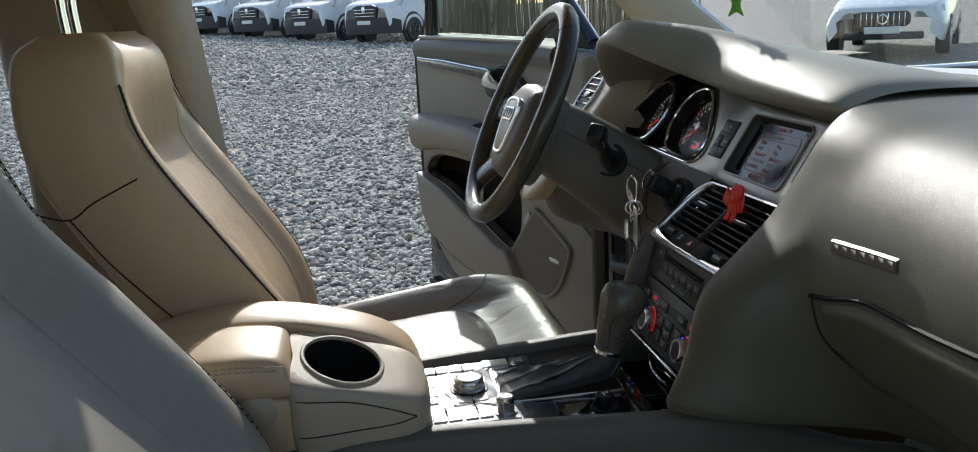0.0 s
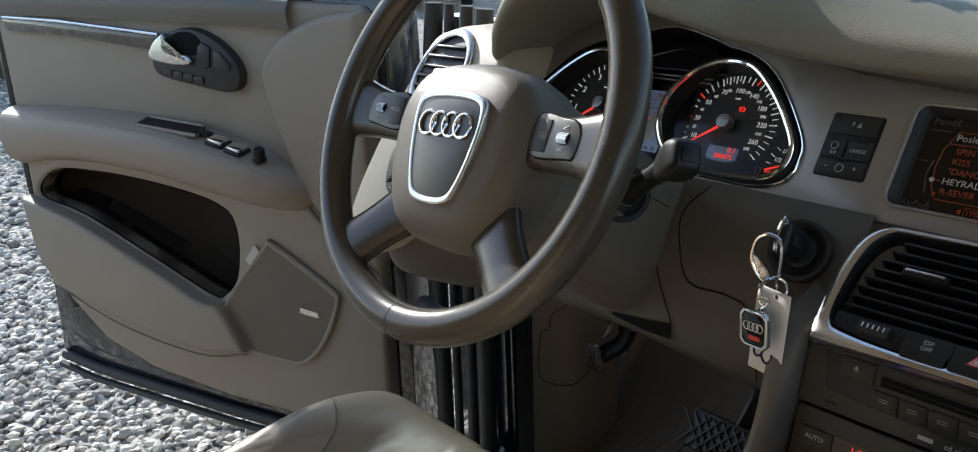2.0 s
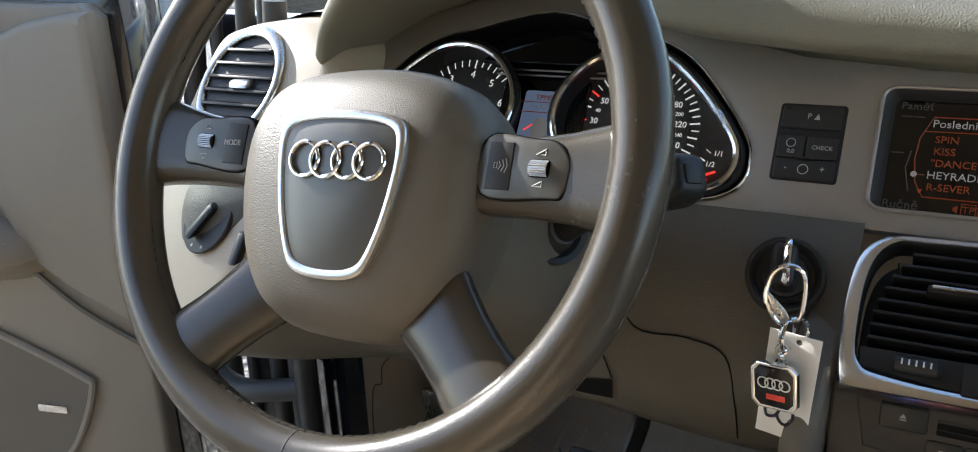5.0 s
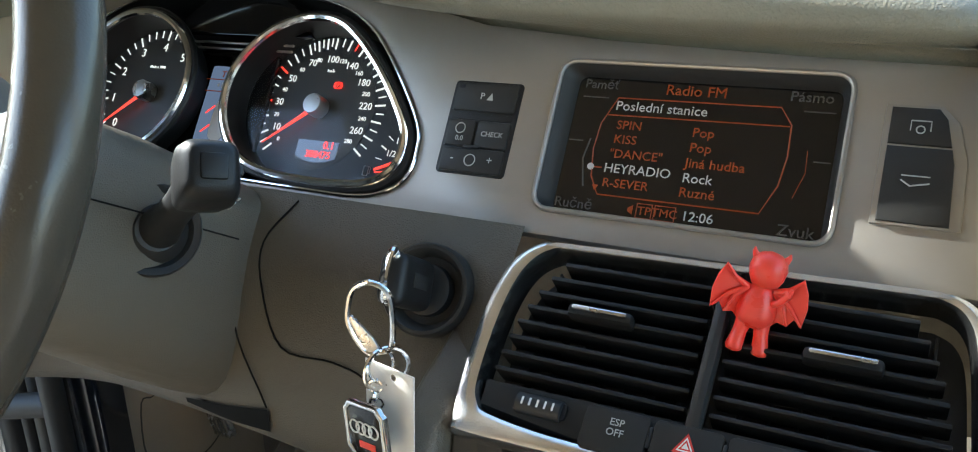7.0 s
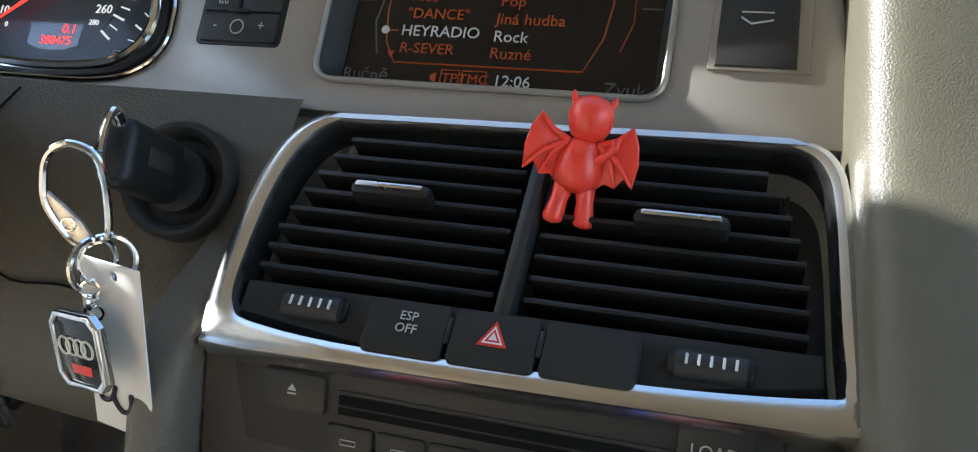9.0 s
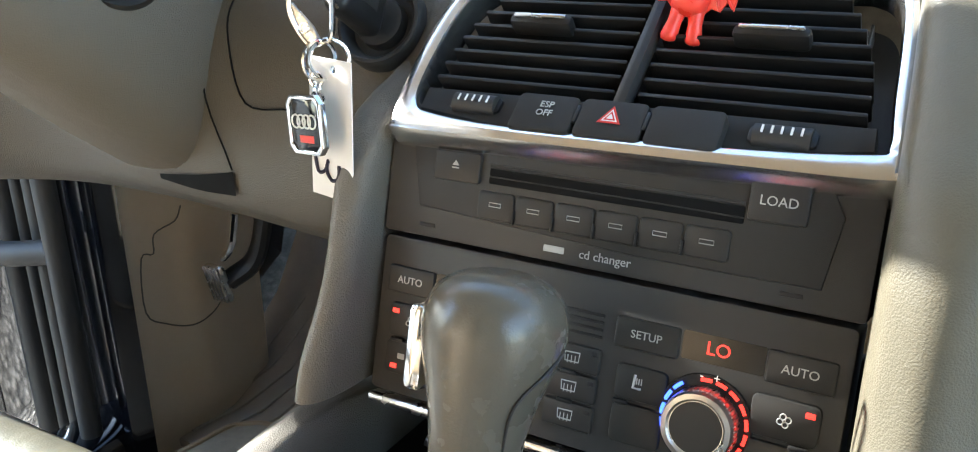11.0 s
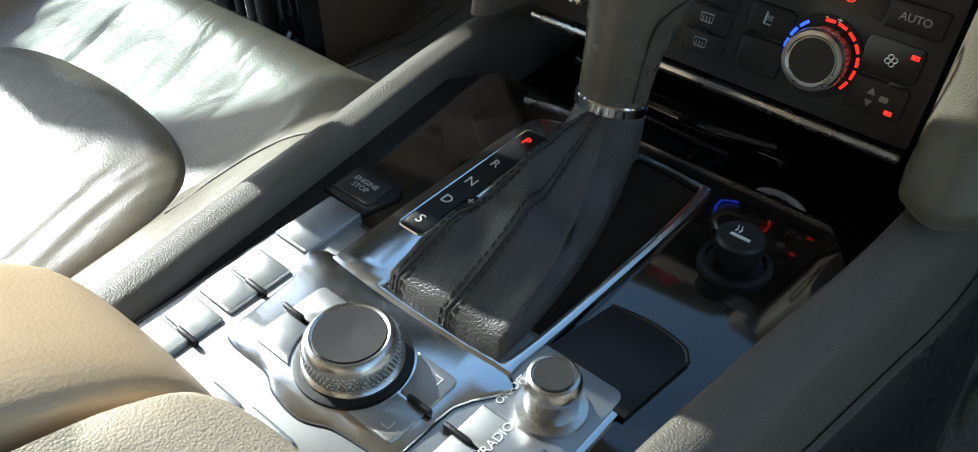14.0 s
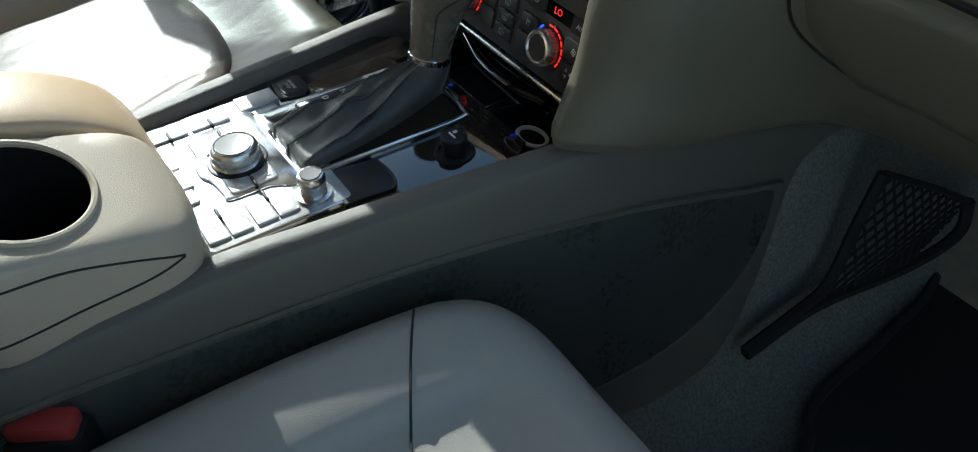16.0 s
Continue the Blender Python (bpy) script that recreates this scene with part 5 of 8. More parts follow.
# ---- climate panel parts ----
for sx in (-1, 1):
    key(climate, min(sx * 0.0885, sx * 0.1185), max(sx * 0.0885, sx * 0.1185), -0.0885, -0.0735, 0.0015, 0.0022)
    lettering(climate, "AUTO", 0.0058, (sx * 0.1035, -0.081, 0.0024), M_GREYPRINT)
    part("display_window", plate(rrect(0.038, 0.0135, 0.001, 2, at=(sx * 0.0690, -0.0802)), 0.003, 0, z=0.0004), M_DISP, climate)
    lettering(climate, "LO", 0.0088, (sx * 0.0670, -0.0800, 0.0006), M_RED_LED)
    key(climate, min(sx * 0.0170, sx * 0.0490), max(sx * 0.0170, sx * 0.0490), -0.0885, -0.0735, 0.0015, 0.0022)
    kc = (sx * 0.0650, -0.1140)
    part("dial_base", lathe([(0.0225, 0.0), (0.0222, 0.0014), (0, 0.0015)], 48, at=(kc[0], kc[1], 0)), M_BLACK, climate)
    knob = part("dial_knob", lathe([(0.0165, 0.0), (0.0165, 0.012), (0.0158, 0.0135), (0.0135, 0.0140), (0.0125, 0.0128), (0, 0.0126)], 64, at=(kc[0], kc[1], 0.001)), M_ALU, climate, "knurled metal dial")
    part("knob_face", lathe([(0.0122, 0), (0.0120, 0.0006), (0, 0.0007)], 40, at=(kc[0], kc[1], 0.0136)), M_SATIN, knob)
    for k in range(48):
        a = 2 * math.pi * k / 48
        part("knurl", rbox(0.0009, 0.0009, 0.009, 0.0002, seg=1, at=(kc[0] + 0.0166 * math.cos(a), kc[1] + 0.0166 * math.sin(a), 0.0065)), M_ALU, knob)
    for k in range(14):
        a0 = 244 - k * 20.5
        cold = k < 6
        pts = [(kc[0] + 0.0198 * math.cos(radians(a0 - q)), kc[1] + 0.0198 * math.sin(radians(a0 - q)), 0.0016) for q in (0, 4, 8, 12, 15)]
        if 5 < k < 7:
            continue
        part("lit_dash", tube(pts, 0.0009, 6), M_BLUE_LED if cold else M_RED_LED, climate, "blue light" if cold else "red light")
    lettering(climate, "-", 0.006, (kc[0] - 0.0035, kc[1] + 0.0215, 0.0017), M_WHITE)
    lettering(climate, "+", 0.006, (kc[0] + 0.0035, kc[1] + 0.0212, 0.0017), M_WHITE)
    # fan and flow buttons outside, seat heating inside
    o0, o1 = min(sx * 0.0850, sx * 0.1150), max(sx * 0.0850, sx * 0.1150)
    key(climate, o0, o1, -0.1130, -0.0940, 0.003, 0.0022)
    key(climate, o0, o1, -0.1340, -0.1150, 0.003, 0.0022)
    i0, i1 = min(sx * 0.0205, sx * 0.0460), max(sx * 0.0205, sx * 0.0460)
    key(climate, i0, i1, -0.1130, -0.0960, 0.003, 0.0022)
    key(climate, i0, i1, -0.1350, -0.1150, 0.003, 0.0022)
    part("indicator", rbox(0.0042, 0.0026, 0.0006, 0.0003, at=(sx * 0.1105, -0.0985, 0.0024)), M_RED_LED, climate, "red light")
    part("indicator", rbox(0.0042, 0.0026, 0.0006, 0.0003, at=(sx * 0.1085, -0.1295, 0.0024)), M_RED_LED, climate, "red light")
    for k in range(4):
        a = k * 90 + 20
        part("fan_symbol", ring(0.0013, 0.00035, 12, 4, at=(sx * 0.100 + 0.0018 * math.cos(radians(a)), -0.1035 + 0.0018 * math.sin(radians(a)), 0.0024)), M_GREYPRINT, climate)
    for k in (-1, 1):
        part("arrow_symbol", plate([(sx * 0.097 - 0.0022, -0.1245 + k * 0.0015), (sx * 0.097 + 0.0022, -0.1245 + k * 0.0015), (sx * 0.097, -0.1245 + k * 0.0052)], 0.0003, 0, z=0.0026), M_GREYPRINT, climate)
    part("vent_symbol", rbox(0.0045, 0.0030, 0.0003, 0, at=(sx * 0.104, -0.1235, 0.0024)), M_GREYPRINT, climate)
    part("seat_symbol", tube([(sx * 0.0315 - 0.001, -0.1000, 0.0024), (sx * 0.0315 - 0.0015, -0.1065, 0.0024), (sx * 0.0315 + 0.0025, -0.1065, 0.0024)], 0.0007, 5), M_GREYPRINT, climate)
    for k in range(3):
        part("heat_symbol", rbox(0.0005, 0.003, 0.0003, 0, at=(sx * 0.0315 + k * 0.0012, -0.1030, 0.0024)), M_GREYPRINT, climate)
    for v in (-0.1145,):
        part("ridge", rbox(0.0085, 0.0022, 0.0018, 0.0007, at=(sx * 0.1075, v, 0.0026)), M_BLACK, climate)
        part("ridge", rbox(0.0075, 0.0022, 0.0018, 0.0007, at=(sx * 0.0245, v, 0.0026)), M_BLACK, climate)
lettering(climate, "SETUP", 0.0056, (0.0330, -0.081, 0.0024), M_GREYPRINT)
lettering(climate, "ECON", 0.0056, (-0.0330, -0.081, 0.0024), M_GREYPRINT)
for k in range(4):
    part("sensor_slot", rbox(0.0210, 0.0016, 0.001, 0.0004, at=(0.0, -0.0760 - k * 0.0036, 0.0003)), M_BLACK, climate)
for k in range(3):
    v = -0.0995 - k * 0.0148
    key(climate, -0.0155, 0.0115, v - 0.0068, v + 0.0068, 0.0015, 0.0022)
    part("heat_symbol", tube([(-0.0065, v - 0.002, 0.0024), (-0.0070, v + 0.0025, 0.0024), (0.0010, v + 0.0028, 0.0024), (0.0006, v - 0.002, 0.0024)], 0.0004, 4, closed=True), M_GREYPRINT, climate)
    for q in range(3):
        part("heat_symbol", rbox(0.0004, 0.004, 0.0003, 0, at=(-0.0052 + q * 0.002, v - 0.001, 0.0024)), M_GREYPRINT, climate)
    part("indicator", rbox(0.0030, 0.0022, 0.0005, 0.0002, at=(0.0085, v + 0.0040, 0.0023)), M_BLACK, climate)
    if k:
        part("ridge", rbox(0.0085, 0.0022, 0.0018, 0.0007, at=(-0.004, v + 0.0074, 0.0026)), M_BLACK, climate)


# ---- console controls ----
panel_o = rrect(0.196, 0.128, 0.006, 3, at=(-0.001, -0.3185))
ctl = thing("media_control_panel", "silver-edged panel of grey media buttons round a metal rotary knob", "control panel", CM)
part("panel", plate(panel_o, 0.006, 0.0012, z=0.0030), M_SILVER, ctl, "bright silver base panel")
part("inlay", plate(rrect(0.190, 0.122, 0.005, 3, at=(-0.001, -0.3185)), 0.004, 0.0006, z=0.0036), M_BTN, ctl)
octo = [(p.x, p.y) for p in spline([(-0.0655, -0.2810, 0), (-0.0640, -0.3050, 0), (-0.0610, -0.3400, 0), (-0.0540, -0.3475, 0), (-0.0300, -0.3480, 0), (-0.0180, -0.3530, 0), (0.0, -0.3545, 0), (0.0140, -0.3490, 0), (0.0330, -0.3465, 0), (0.0425, -0.3440, 0), (0.0440, -0.3100, 0), (0.0500, -0.2810, 0)], 4, True)]
part("rosette_seam", plate([(x * 1.012, -0.318 + (y + 0.318) * 1.015) for x, y in octo], 0.004, 0.0003, z=0.0040), M_BLACK, ctl)
part("rosette", plate(octo, 0.004, 0.0014, z=0.0054), M_SILVER, ctl, "polished silver plate under the knob")


def pair(u0, u1, v0, v1, ridge_u):
    mid = (v0 + v1) / 2
    key(ctl, u0, u1, v0, mid - 0.0005, 0.0015, 0.0022, M_BTN, z=0.0036)
    key(ctl, u0, u1, mid + 0.0005, v1, 0.0015, 0.0022, M_BTN, z=0.0036)
    part("ridge", rbox(0.0145, 0.0028, 0.0042, 0.0013, at=(ridge_u, mid, 0.0056)), M_BLACK, ctl)


pair(-0.0910, -0.0680, -0.3755, -0.3410, -0.0710)
pair(-0.0925, -0.0685, -0.3380, -0.3015, -0.0715)
pair(0.0525, 0.0855, -0.3775, -0.3405, 0.0545)
pair(0.0525, 0.0855, -0.3370, -0.3005, 0.0545)
for s, u, v in (("TEL", 0.068, -0.3675), ("NAME", 0.068, -0.3500), ("CD/TV", 0.068, -0.3275), ("RADIO", 0.068, -0.3100)):
    lettering(ctl, s, 0.0058, (u, v, 0.0060), M_WHITE, rot=90)
for u0, u1, v1 in ((-0.0425, -0.0225, -0.3650), (-0.0198, 0.0080, -0.3625), (0.0108, 0.0300, -0.3650)):
    key(ctl, u0, u1, -0.3765, v1, 0.002, 0.0022, M_BTN, z=0.0036)
lettering(ctl, "RETURN", 0.0054, (-0.0059, -0.3697, 0.0060), M_WHITE)
key(ctl, -0.0955, -0.0720, -0.2895, -0.2520, 0.0015, 0.0024, M_BTN, z=0.0036)
KC = (-0.005, -0.3195)
for sx, sy in ((1, 1), (-1, 1), (-1, -1), (1, -1)):
    corner = [(0.0430, 0.0009), (0.0430, 0.0172), (0.0420, 0.0196), (0.0398, 0.0206), (0.0185, 0.0206)] + [(0.0275 * math.cos(radians(a)), 0.0275 * math.sin(radians(a))) for a in (45, 36, 27, 18, 10, 2)]
    corner = [(KC[0] + sx * x, KC[1] + sy * y) for x, y in corner]
    cb = part("corner_button", plate(corner if sx * sy > 0 else corner[::-1], 0.006, 0.0009, z=0.0070), M_BTN, ctl)
    if sx > 0:
        cx, cy = KC[0] + 0.0375, KC[1] + sy * 0.0160
        part("corner_mark", tube([(cx - 0.004, cy, 0.0072), (cx, cy, 0.0072), (cx, cy - sy * 0.004, 0.0072)], 0.00035, 4), M_WHITE, cb)
for sx in (-1, 1):
    part("ridge", rbox(0.0135, 0.0027, 0.0042, 0.0012, at=(KC[0] + sx * 0.0395, KC[1], 0.0078)), M_BLACK, ctl)
part("knob_well", lathe([(0.0265, 0.004), (0.0260, 0.0068), (0.0245, 0.0072), (0, 0.0070)], 56, at=(KC[0], KC[1], 0)), M_BLACK, ctl)
mk = part("rotary_knob", lathe([(0.0225, 0.004), (0.0225, 0.008), (0.0215, 0.0092), (0.0205, 0.0098), (0.0205, 0.0180), (0.0198, 0.0200), (0.0184, 0.0222), (0.0172, 0.0228), (0.0164, 0.0222), (0, 0.0218)], 72, at=(KC[0], KC[1], 0)), M_ALU, ctl, "knurled metal rotary knob")
part("knob_cap", lathe([(0.0158, 0.0220), (0.0156, 0.0228), (0.010, 0.0224), (0, 0.0220)], 48, at=(KC[0], KC[1], 0)), M_SATIN, mk, "dark satin cap")
knurl = rbox(0.0011, 0.0011, 0.0016, 0.0002, seg=1)
kmesh = part("knurl", knurl, M_ALU, mk).data
first = [o for o in mk.children if o.data == kmesh][0]
first.matrix_basis = pose(KC[0] + 0.0206, KC[1], 0.0112)
for k in range(1, 240):
    a = 2 * math.pi * (k % 60) / 60 + (k // 60 % 2) * math.pi / 60
    o = new("knurl", kmesh)
    o.parent = mk
    o.matrix_basis = pose(KC[0] + 0.0206 * math.cos(a), KC[1] + 0.0206 * math.sin(a), 0.0112 + (k // 60) * 0.0020, 0, 0, math.degrees(a))
OC = (0.0745, -0.2835)
vol = part("volume_knob", lathe([(0.0150, 0.0), (0.0150, 0.003), (0.0112, 0.0036), (0.0112, 0.014), (0.0118, 0.0155), (0.0118, 0.0195), (0.0106, 0.0225), (0.0092, 0.0230), (0.0086, 0.0222), (0, 0.0220)], 48, at=(OC[0], OC[1], 0.003)), M_ALU, ctl, "small metal volume knob")
part("knob_cap", lathe([(0.0084, 0.0225), (0.0080, 0.0232), (0, 0.0230)], 32, at=(OC[0], OC[1], 0.003)), M_SATIN, vol, "dark cap")
lettering(ctl, "ON/OFF", 0.0050, (0.0560, -0.2870, 0.0040), M_WHITE, rot=90)

stopk = thing("start_stop_button", "dark push button marked engine stop in the console", "button", CM)
part("surround", plate([(-0.1080, -0.2470), (-0.0765, -0.2500), (-0.0710, -0.2260), (-0.0760, -0.2190), (-0.1050, -0.2170), (-0.1090, -0.2220)], 0.006, 0.001, z=0.0020), M_BLACK, stopk)
part("push_button", plate(rrect(0.0270, 0.0210, 0.003, 3, at=(-0.0910, -0.2335)), 0.006, 0.0012, z=0.0034), M_SATIN, stopk)
lettering(stopk, "ENGINE\nSTOP", 0.0048, (-0.0910, -0.2335, 0.0036), M_GREYPRINT)

# ---- gear lever ----
gear = thing("gear_lever", "automatic gear lever with dark leather knob and stitched black gaiter", "gear lever", CM)
go = [(p.x, p.y) for p in spline([(-0.0600, -0.272, 0), (-0.0610, -0.20, 0), (-0.0605, -0.140, 0), (-0.0530, -0.124, 0), (-0.0300, -0.1175, 0), (0.0, -0.1155, 0), (0.046, -0.117, 0), (0.0555, -0.127, 0), (0.0550, -0.20, 0), (0.0515, -0.274, 0), (0.0430, -0.2840, 0), (-0.0500, -0.2845, 0)], 4, True)]
gi = [(p.x, p.y) for p in spline([(-0.0275, -0.270, 0), (-0.0280, -0.20, 0), (-0.0290, -0.138, 0), (-0.024, -0.125, 0), (0.0, -0.1195, 0), (0.041, -0.121, 0), (0.0495, -0.131, 0), (0.0490, -0.20, 0), (0.0455, -0.270, 0), (0.0380, -0.2785, 0), (0.010, -0.2795, 0), (-0.0215, -0.2785, 0)], 6, True)]
part("gate_frame", plate(go, 0.006, 0.0022, [gi], z=0.0062), M_SILVER, gear, "polished silver gate frame")
slot = part("gate_slot", plate(rrect(0.0150, 0.1040, 0.0025, 3, at=(-0.0450, -0.1925)), 0.003, 0.0005, z=0.0068), M_BLACK, gear)
part("slot_rim", tube([(x, y, 0.0064) for x, y in rrect(0.0162, 0.1052, 0.003, 3, at=(-0.0450, -0.1925))], 0.0005, 5, closed=True), M_CHROME, slot)
for s, v, mt in (("P", -0.1500, M_RED_LED), ("R", -0.1770, M_WHITE), ("N", -0.1970, M_WHITE), ("D", -0.2160, M_WHITE), ("S", -0.2360, M_WHITE)):
    lettering(gear, s, 0.0086, (-0.0460, v, 0.0070), mt)
key(gear, -0.0390, -0.0315, -0.2300, -0.2040, 0.002, 0.0006, M_BLACK, "plus_minus_gate", z=0.0062)
lettering(gear, "+", 0.0075, (-0.0355, -0.2095, 0.0070), M_WHITE)
lettering(gear, "-", 0.0075, (-0.0355, -0.2250, 0.0070), M_WHITE)


# gaiter: from the frame up to the collar, slack and hollow beside the lever
def ease(a, b, x):
    k = min(1.0, max(0.0, (x - a) / (b - a)))
    return k * k * (3 - 2 * k)


AX = Vector((-0.012, -0.120, 0.029))
part("gate_well", plate([(x * 0.99, -0.195 + (y + 0.195) * 0.99) for x, y in gi], 0.002, 0, z=0.0022), M_RECESS, gear, "dark floor inside the gate frame")
strands = []
N = len(gi)
for x, y in gi:
    edge = 0.042 - 0.034 * min(1.0, max(0.0, (y + 0.268) / 0.145)) ** 1.7
    cut, x = x > edge, min(x, edge)
    hollow = 0.25 if cut else max(ease(0.030, 0.047, x) * ease(-0.274, -0.240, y), ease(-0.165, -0.125, y))
    hollow = max(hollow, 0.45 * ease(-0.016, -0.028, x) * ease(-0.27, -0.24, y))
    a = math.atan2(y - AX.y + 0.035, x - AX.x)
    tx, ty = AX.x + 0.0187 * math.cos(a), AX.y + 0.003 + 0.0187 * math.sin(a)
    line = []
    for k in range(21):
        f = k / 20
        pull = f if k > 1 else f * 0.4
        z = 0.003 + 0.033 * ((1 - hollow) * min(1.0, 0.20 * ease(0, 0.06, f) + 0.80 * f ** 0.75) + hollow * f ** 3.0)
        lag = pull ** (1.75 - 1.0 * hollow)
        px, py = x + (tx - x) * lag, y + (ty - y) * pull
        slack = 4 * f * (1 - f)
        soft = noise.noise(Vector((px * 38, py * 30, 1.7)))
        tuck = noise.noise(Vector((px * 95, py * 70, 4.2)))
        line.append(Vector((px + 0.0016 * soft * slack, py, max(0.0025, z + slack * (0.0085 * soft + 0.0042 * tuck) * (1 - 0.6 * hollow)))))
    strands.append(line)
gaiter = part("gaiter", loft(strands, close_u=True), M_GAITER, gear, "wrinkled black leather gaiter with double seams", sharp=80)
for bx in (-0.0205, 0.0085):
    i = min(range(N), key=lambda q: abs(gi[q][0] - bx) + 10 * max(0.0, gi[q][1] + 0.272))
    width = (strands[i + 1][0] - strands[i - 1][0]).length / 2
    part("seam", tube([p + Vector((0, 0, 0.0003)) for p in strands[i]], 0.0007, 5), M_GAITER, gaiter)
    for side in (-1, 1):
        near = strands[(i + side) % N]
        k = 0.0030 / width
        row = [p.lerp(q, min(k, 0.0030 / max((q - p).length, 1e-5))) + Vector((0, 0, 0.0007)) for p, q in zip(strands[i], near)]
        stitches(row, gaiter, M_STITCHD, 0.0034, 0.0018, 0.00042)
AM = Matrix.Translation((-0.012, -0.121, 0.031)) @ pose(0, 0, 0, -14)
part("collar", lathe([(0.0195, 0.0), (0.0203, 0.001), (0.0203, 0.006), (0.0195, 0.007), (0, 0.007)], 40), M_CHROME, gear, "chrome collar", m=AM)
rows = []
for z, w, d, oy in ((0.007, 0.0190, 0.0190, 0.0), (0.020, 0.0195, 0.0205, 0.0), (0.040, 0.0215, 0.0235, 0.001), (0.058, 0.0260, 0.0275, 0.003), (0.072, 0.0305, 0.0310, 0.005), (0.084, 0.0315, 0.0330, 0.006), (0.095, 0.0280, 0.0300, 0.006), (0.102, 0.0200, 0.0220, 0.005), (0.105, 0.0100, 0.011, 0.004), (0.1055, 0.001, 0.001, 0.004)):
    rows.append([(w * math.cos(2 * math.pi * k / 36), oy + d * math.sin(2 * math.pi * k / 36), z) for k in range(36)])
fine = [spline([q[j] for q in rows], 3) for j in range(36)]
kn = part("knob", loft(fine, close_u=True), M_KNOB, gear, "smooth dark leather knob", sharp=80, m=AM)
part("seam", tube([Vector(p) * 1.0 + Vector((0.0004, 0, 0)) for p in spline([(0.0170, -0.0085, 0.010), (0.0178, -0.0100, 0.035), (0.0220, -0.0120, 0.055), (0.0290, -0.0020, 0.068), (0.0312, 0.010, 0.076)], 6)], 0.0007, 5), M_STITCHD, kn, m=AM)
part("release_button", rbox(0.010, 0.022, 0.040, 0.004, at=(-0.0325, 0.004, 0.066)), M_CHROME, gear, "chrome release button", m=AM)

# ---- lighter, socket, ashtray ----
lig = thing("cigarette_lighter", "black push-in lighter in the console", "lighter", CM @ pose(0.0890, -0.1560, 0))
part("rim", lathe([(0.0185, 0.0), (0.0180, 0.0025), (0.0150, 0.0030), (0.0140, 0.0005), (0, 0.0003)], 44), M_BLACK, lig)
part("push_knob", lathe([(0.0100, 0.0), (0.0105, 0.008), (0.0118, 0.010), (0.0118, 0.0180), (0.0105, 0.0195), (0, 0.0192)], 40), M_BLACK, lig)
for k in range(2):
    part("smoke_symbol", tube([(-0.004 + k * 0.002, 0.001, 0.0196), (-0.0035 + k * 0.002, 0.003, 0.0196), (-0.0045 + k * 0.002, 0.0055, 0.0196)], 0.0004, 4), M_WHITE, lig)
part("cigarette_symbol", rbox(0.010, 0.0018, 0.0004, 0, at=(0, -0.0015, 0.0195)), M_WHITE, lig)
sock = thing("power_socket", "round console socket with silver rim", "socket", CM @ pose(0.0716, -0.0614, -0.0390, -14, 8))
# Metal rim coloured white, so the bright reflection sits in its colour.
part("rim", ring(0.0150, 0.0022, 44, 8, at=(0, 0, 0.005)), M_WHITE, sock, "metal rim in white for its bright reflection")
part("cap", lathe([(0.0140, 0.0), (0.0118, 0.0015), (0.010, 0.0005), (0, 0.0003)], 40), M_BLACK, sock)
ash = thing("ashtray_lid", "black console lid with curved front edge", "ashtray", CM)
part("lid", plate([(p.x, p.y) for p in [Vector((0.0505, -0.2680, 0)), Vector((0.1000, -0.2680, 0))] + spline([(0.1050, -0.226, 0), (0.098, -0.219, 0), (0.080, -0.2165, 0), (0.060, -0.2190, 0)], 5)], 0.005, 0.0012, z=0.0035), M_BLACK, ash)
part("grip_edge", tube(spline([(0.1045, -0.226, 0.0030), (0.098, -0.2195, 0.0030), (0.080, -0.2170, 0.0030), (0.0605, -0.2195, 0.0030)], 5), 0.0012, 6), M_SATIN, ash, "worn front edge of the lid")
cub = thing("console_cubby", "dark open tray with a curved glossy handle under the stack", "tray", CM)
part("tray_edge", tube([(-0.060, -0.082, -0.026), (0.020, -0.084, -0.026), (0.030, -0.044, -0.028), (-0.062, -0.040, -0.028)], 0.0025, 8, closed=True), M_BLACK, cub)
part("tray_floor", rbox(0.086, 0.040, 0.002, 0.0008, at=(-0.016, -0.063, -0.034)), M_WELL, cub)
part("tray_lip", plate(rrect(0.150, 0.014, 0.004, 3, at=(-0.010, -0.030)), 0.006, 0.0012, z=-0.020), M_PIANO, cub, "glossy black tray front")
part("handle", tube(spline([(-0.095, -0.030, -0.014), (-0.040, -0.044, -0.014), (0.010, -0.044, -0.015), (0.052, -0.030, -0.018)], 6), 0.0058, 12, flat=0.8), M_PIANO, cub, "glossy curved handle")
part("reed", rbox(0.0010, 0.030, 0.0012, 0.0004, at=(0.010, -0.062, -0.030)), M_ALU, cub)

# ---- wheel details ----
badge = [(p.x, p.y) for p in spline([(-0.044, 0.018, 0), (-0.034, 0.030, 0), (0.0, 0.033, 0), (0.034, 0.030, 0), (0.044, 0.018, 0), (0.040, -0.020, 0), (0.030, -0.052, 0), (0.020, -0.062, 0), (0.0, -0.0645, 0), (-0.020, -0.062, 0), (-0.030, -0.052, 0), (-0.040, -0.020, 0)], 4, True)]
bc = -0.014
plate_m = pose(0.002, -0.010, 0.0125, 2) @ Matrix.Diagonal((1.07, 1.07, 1, 1))
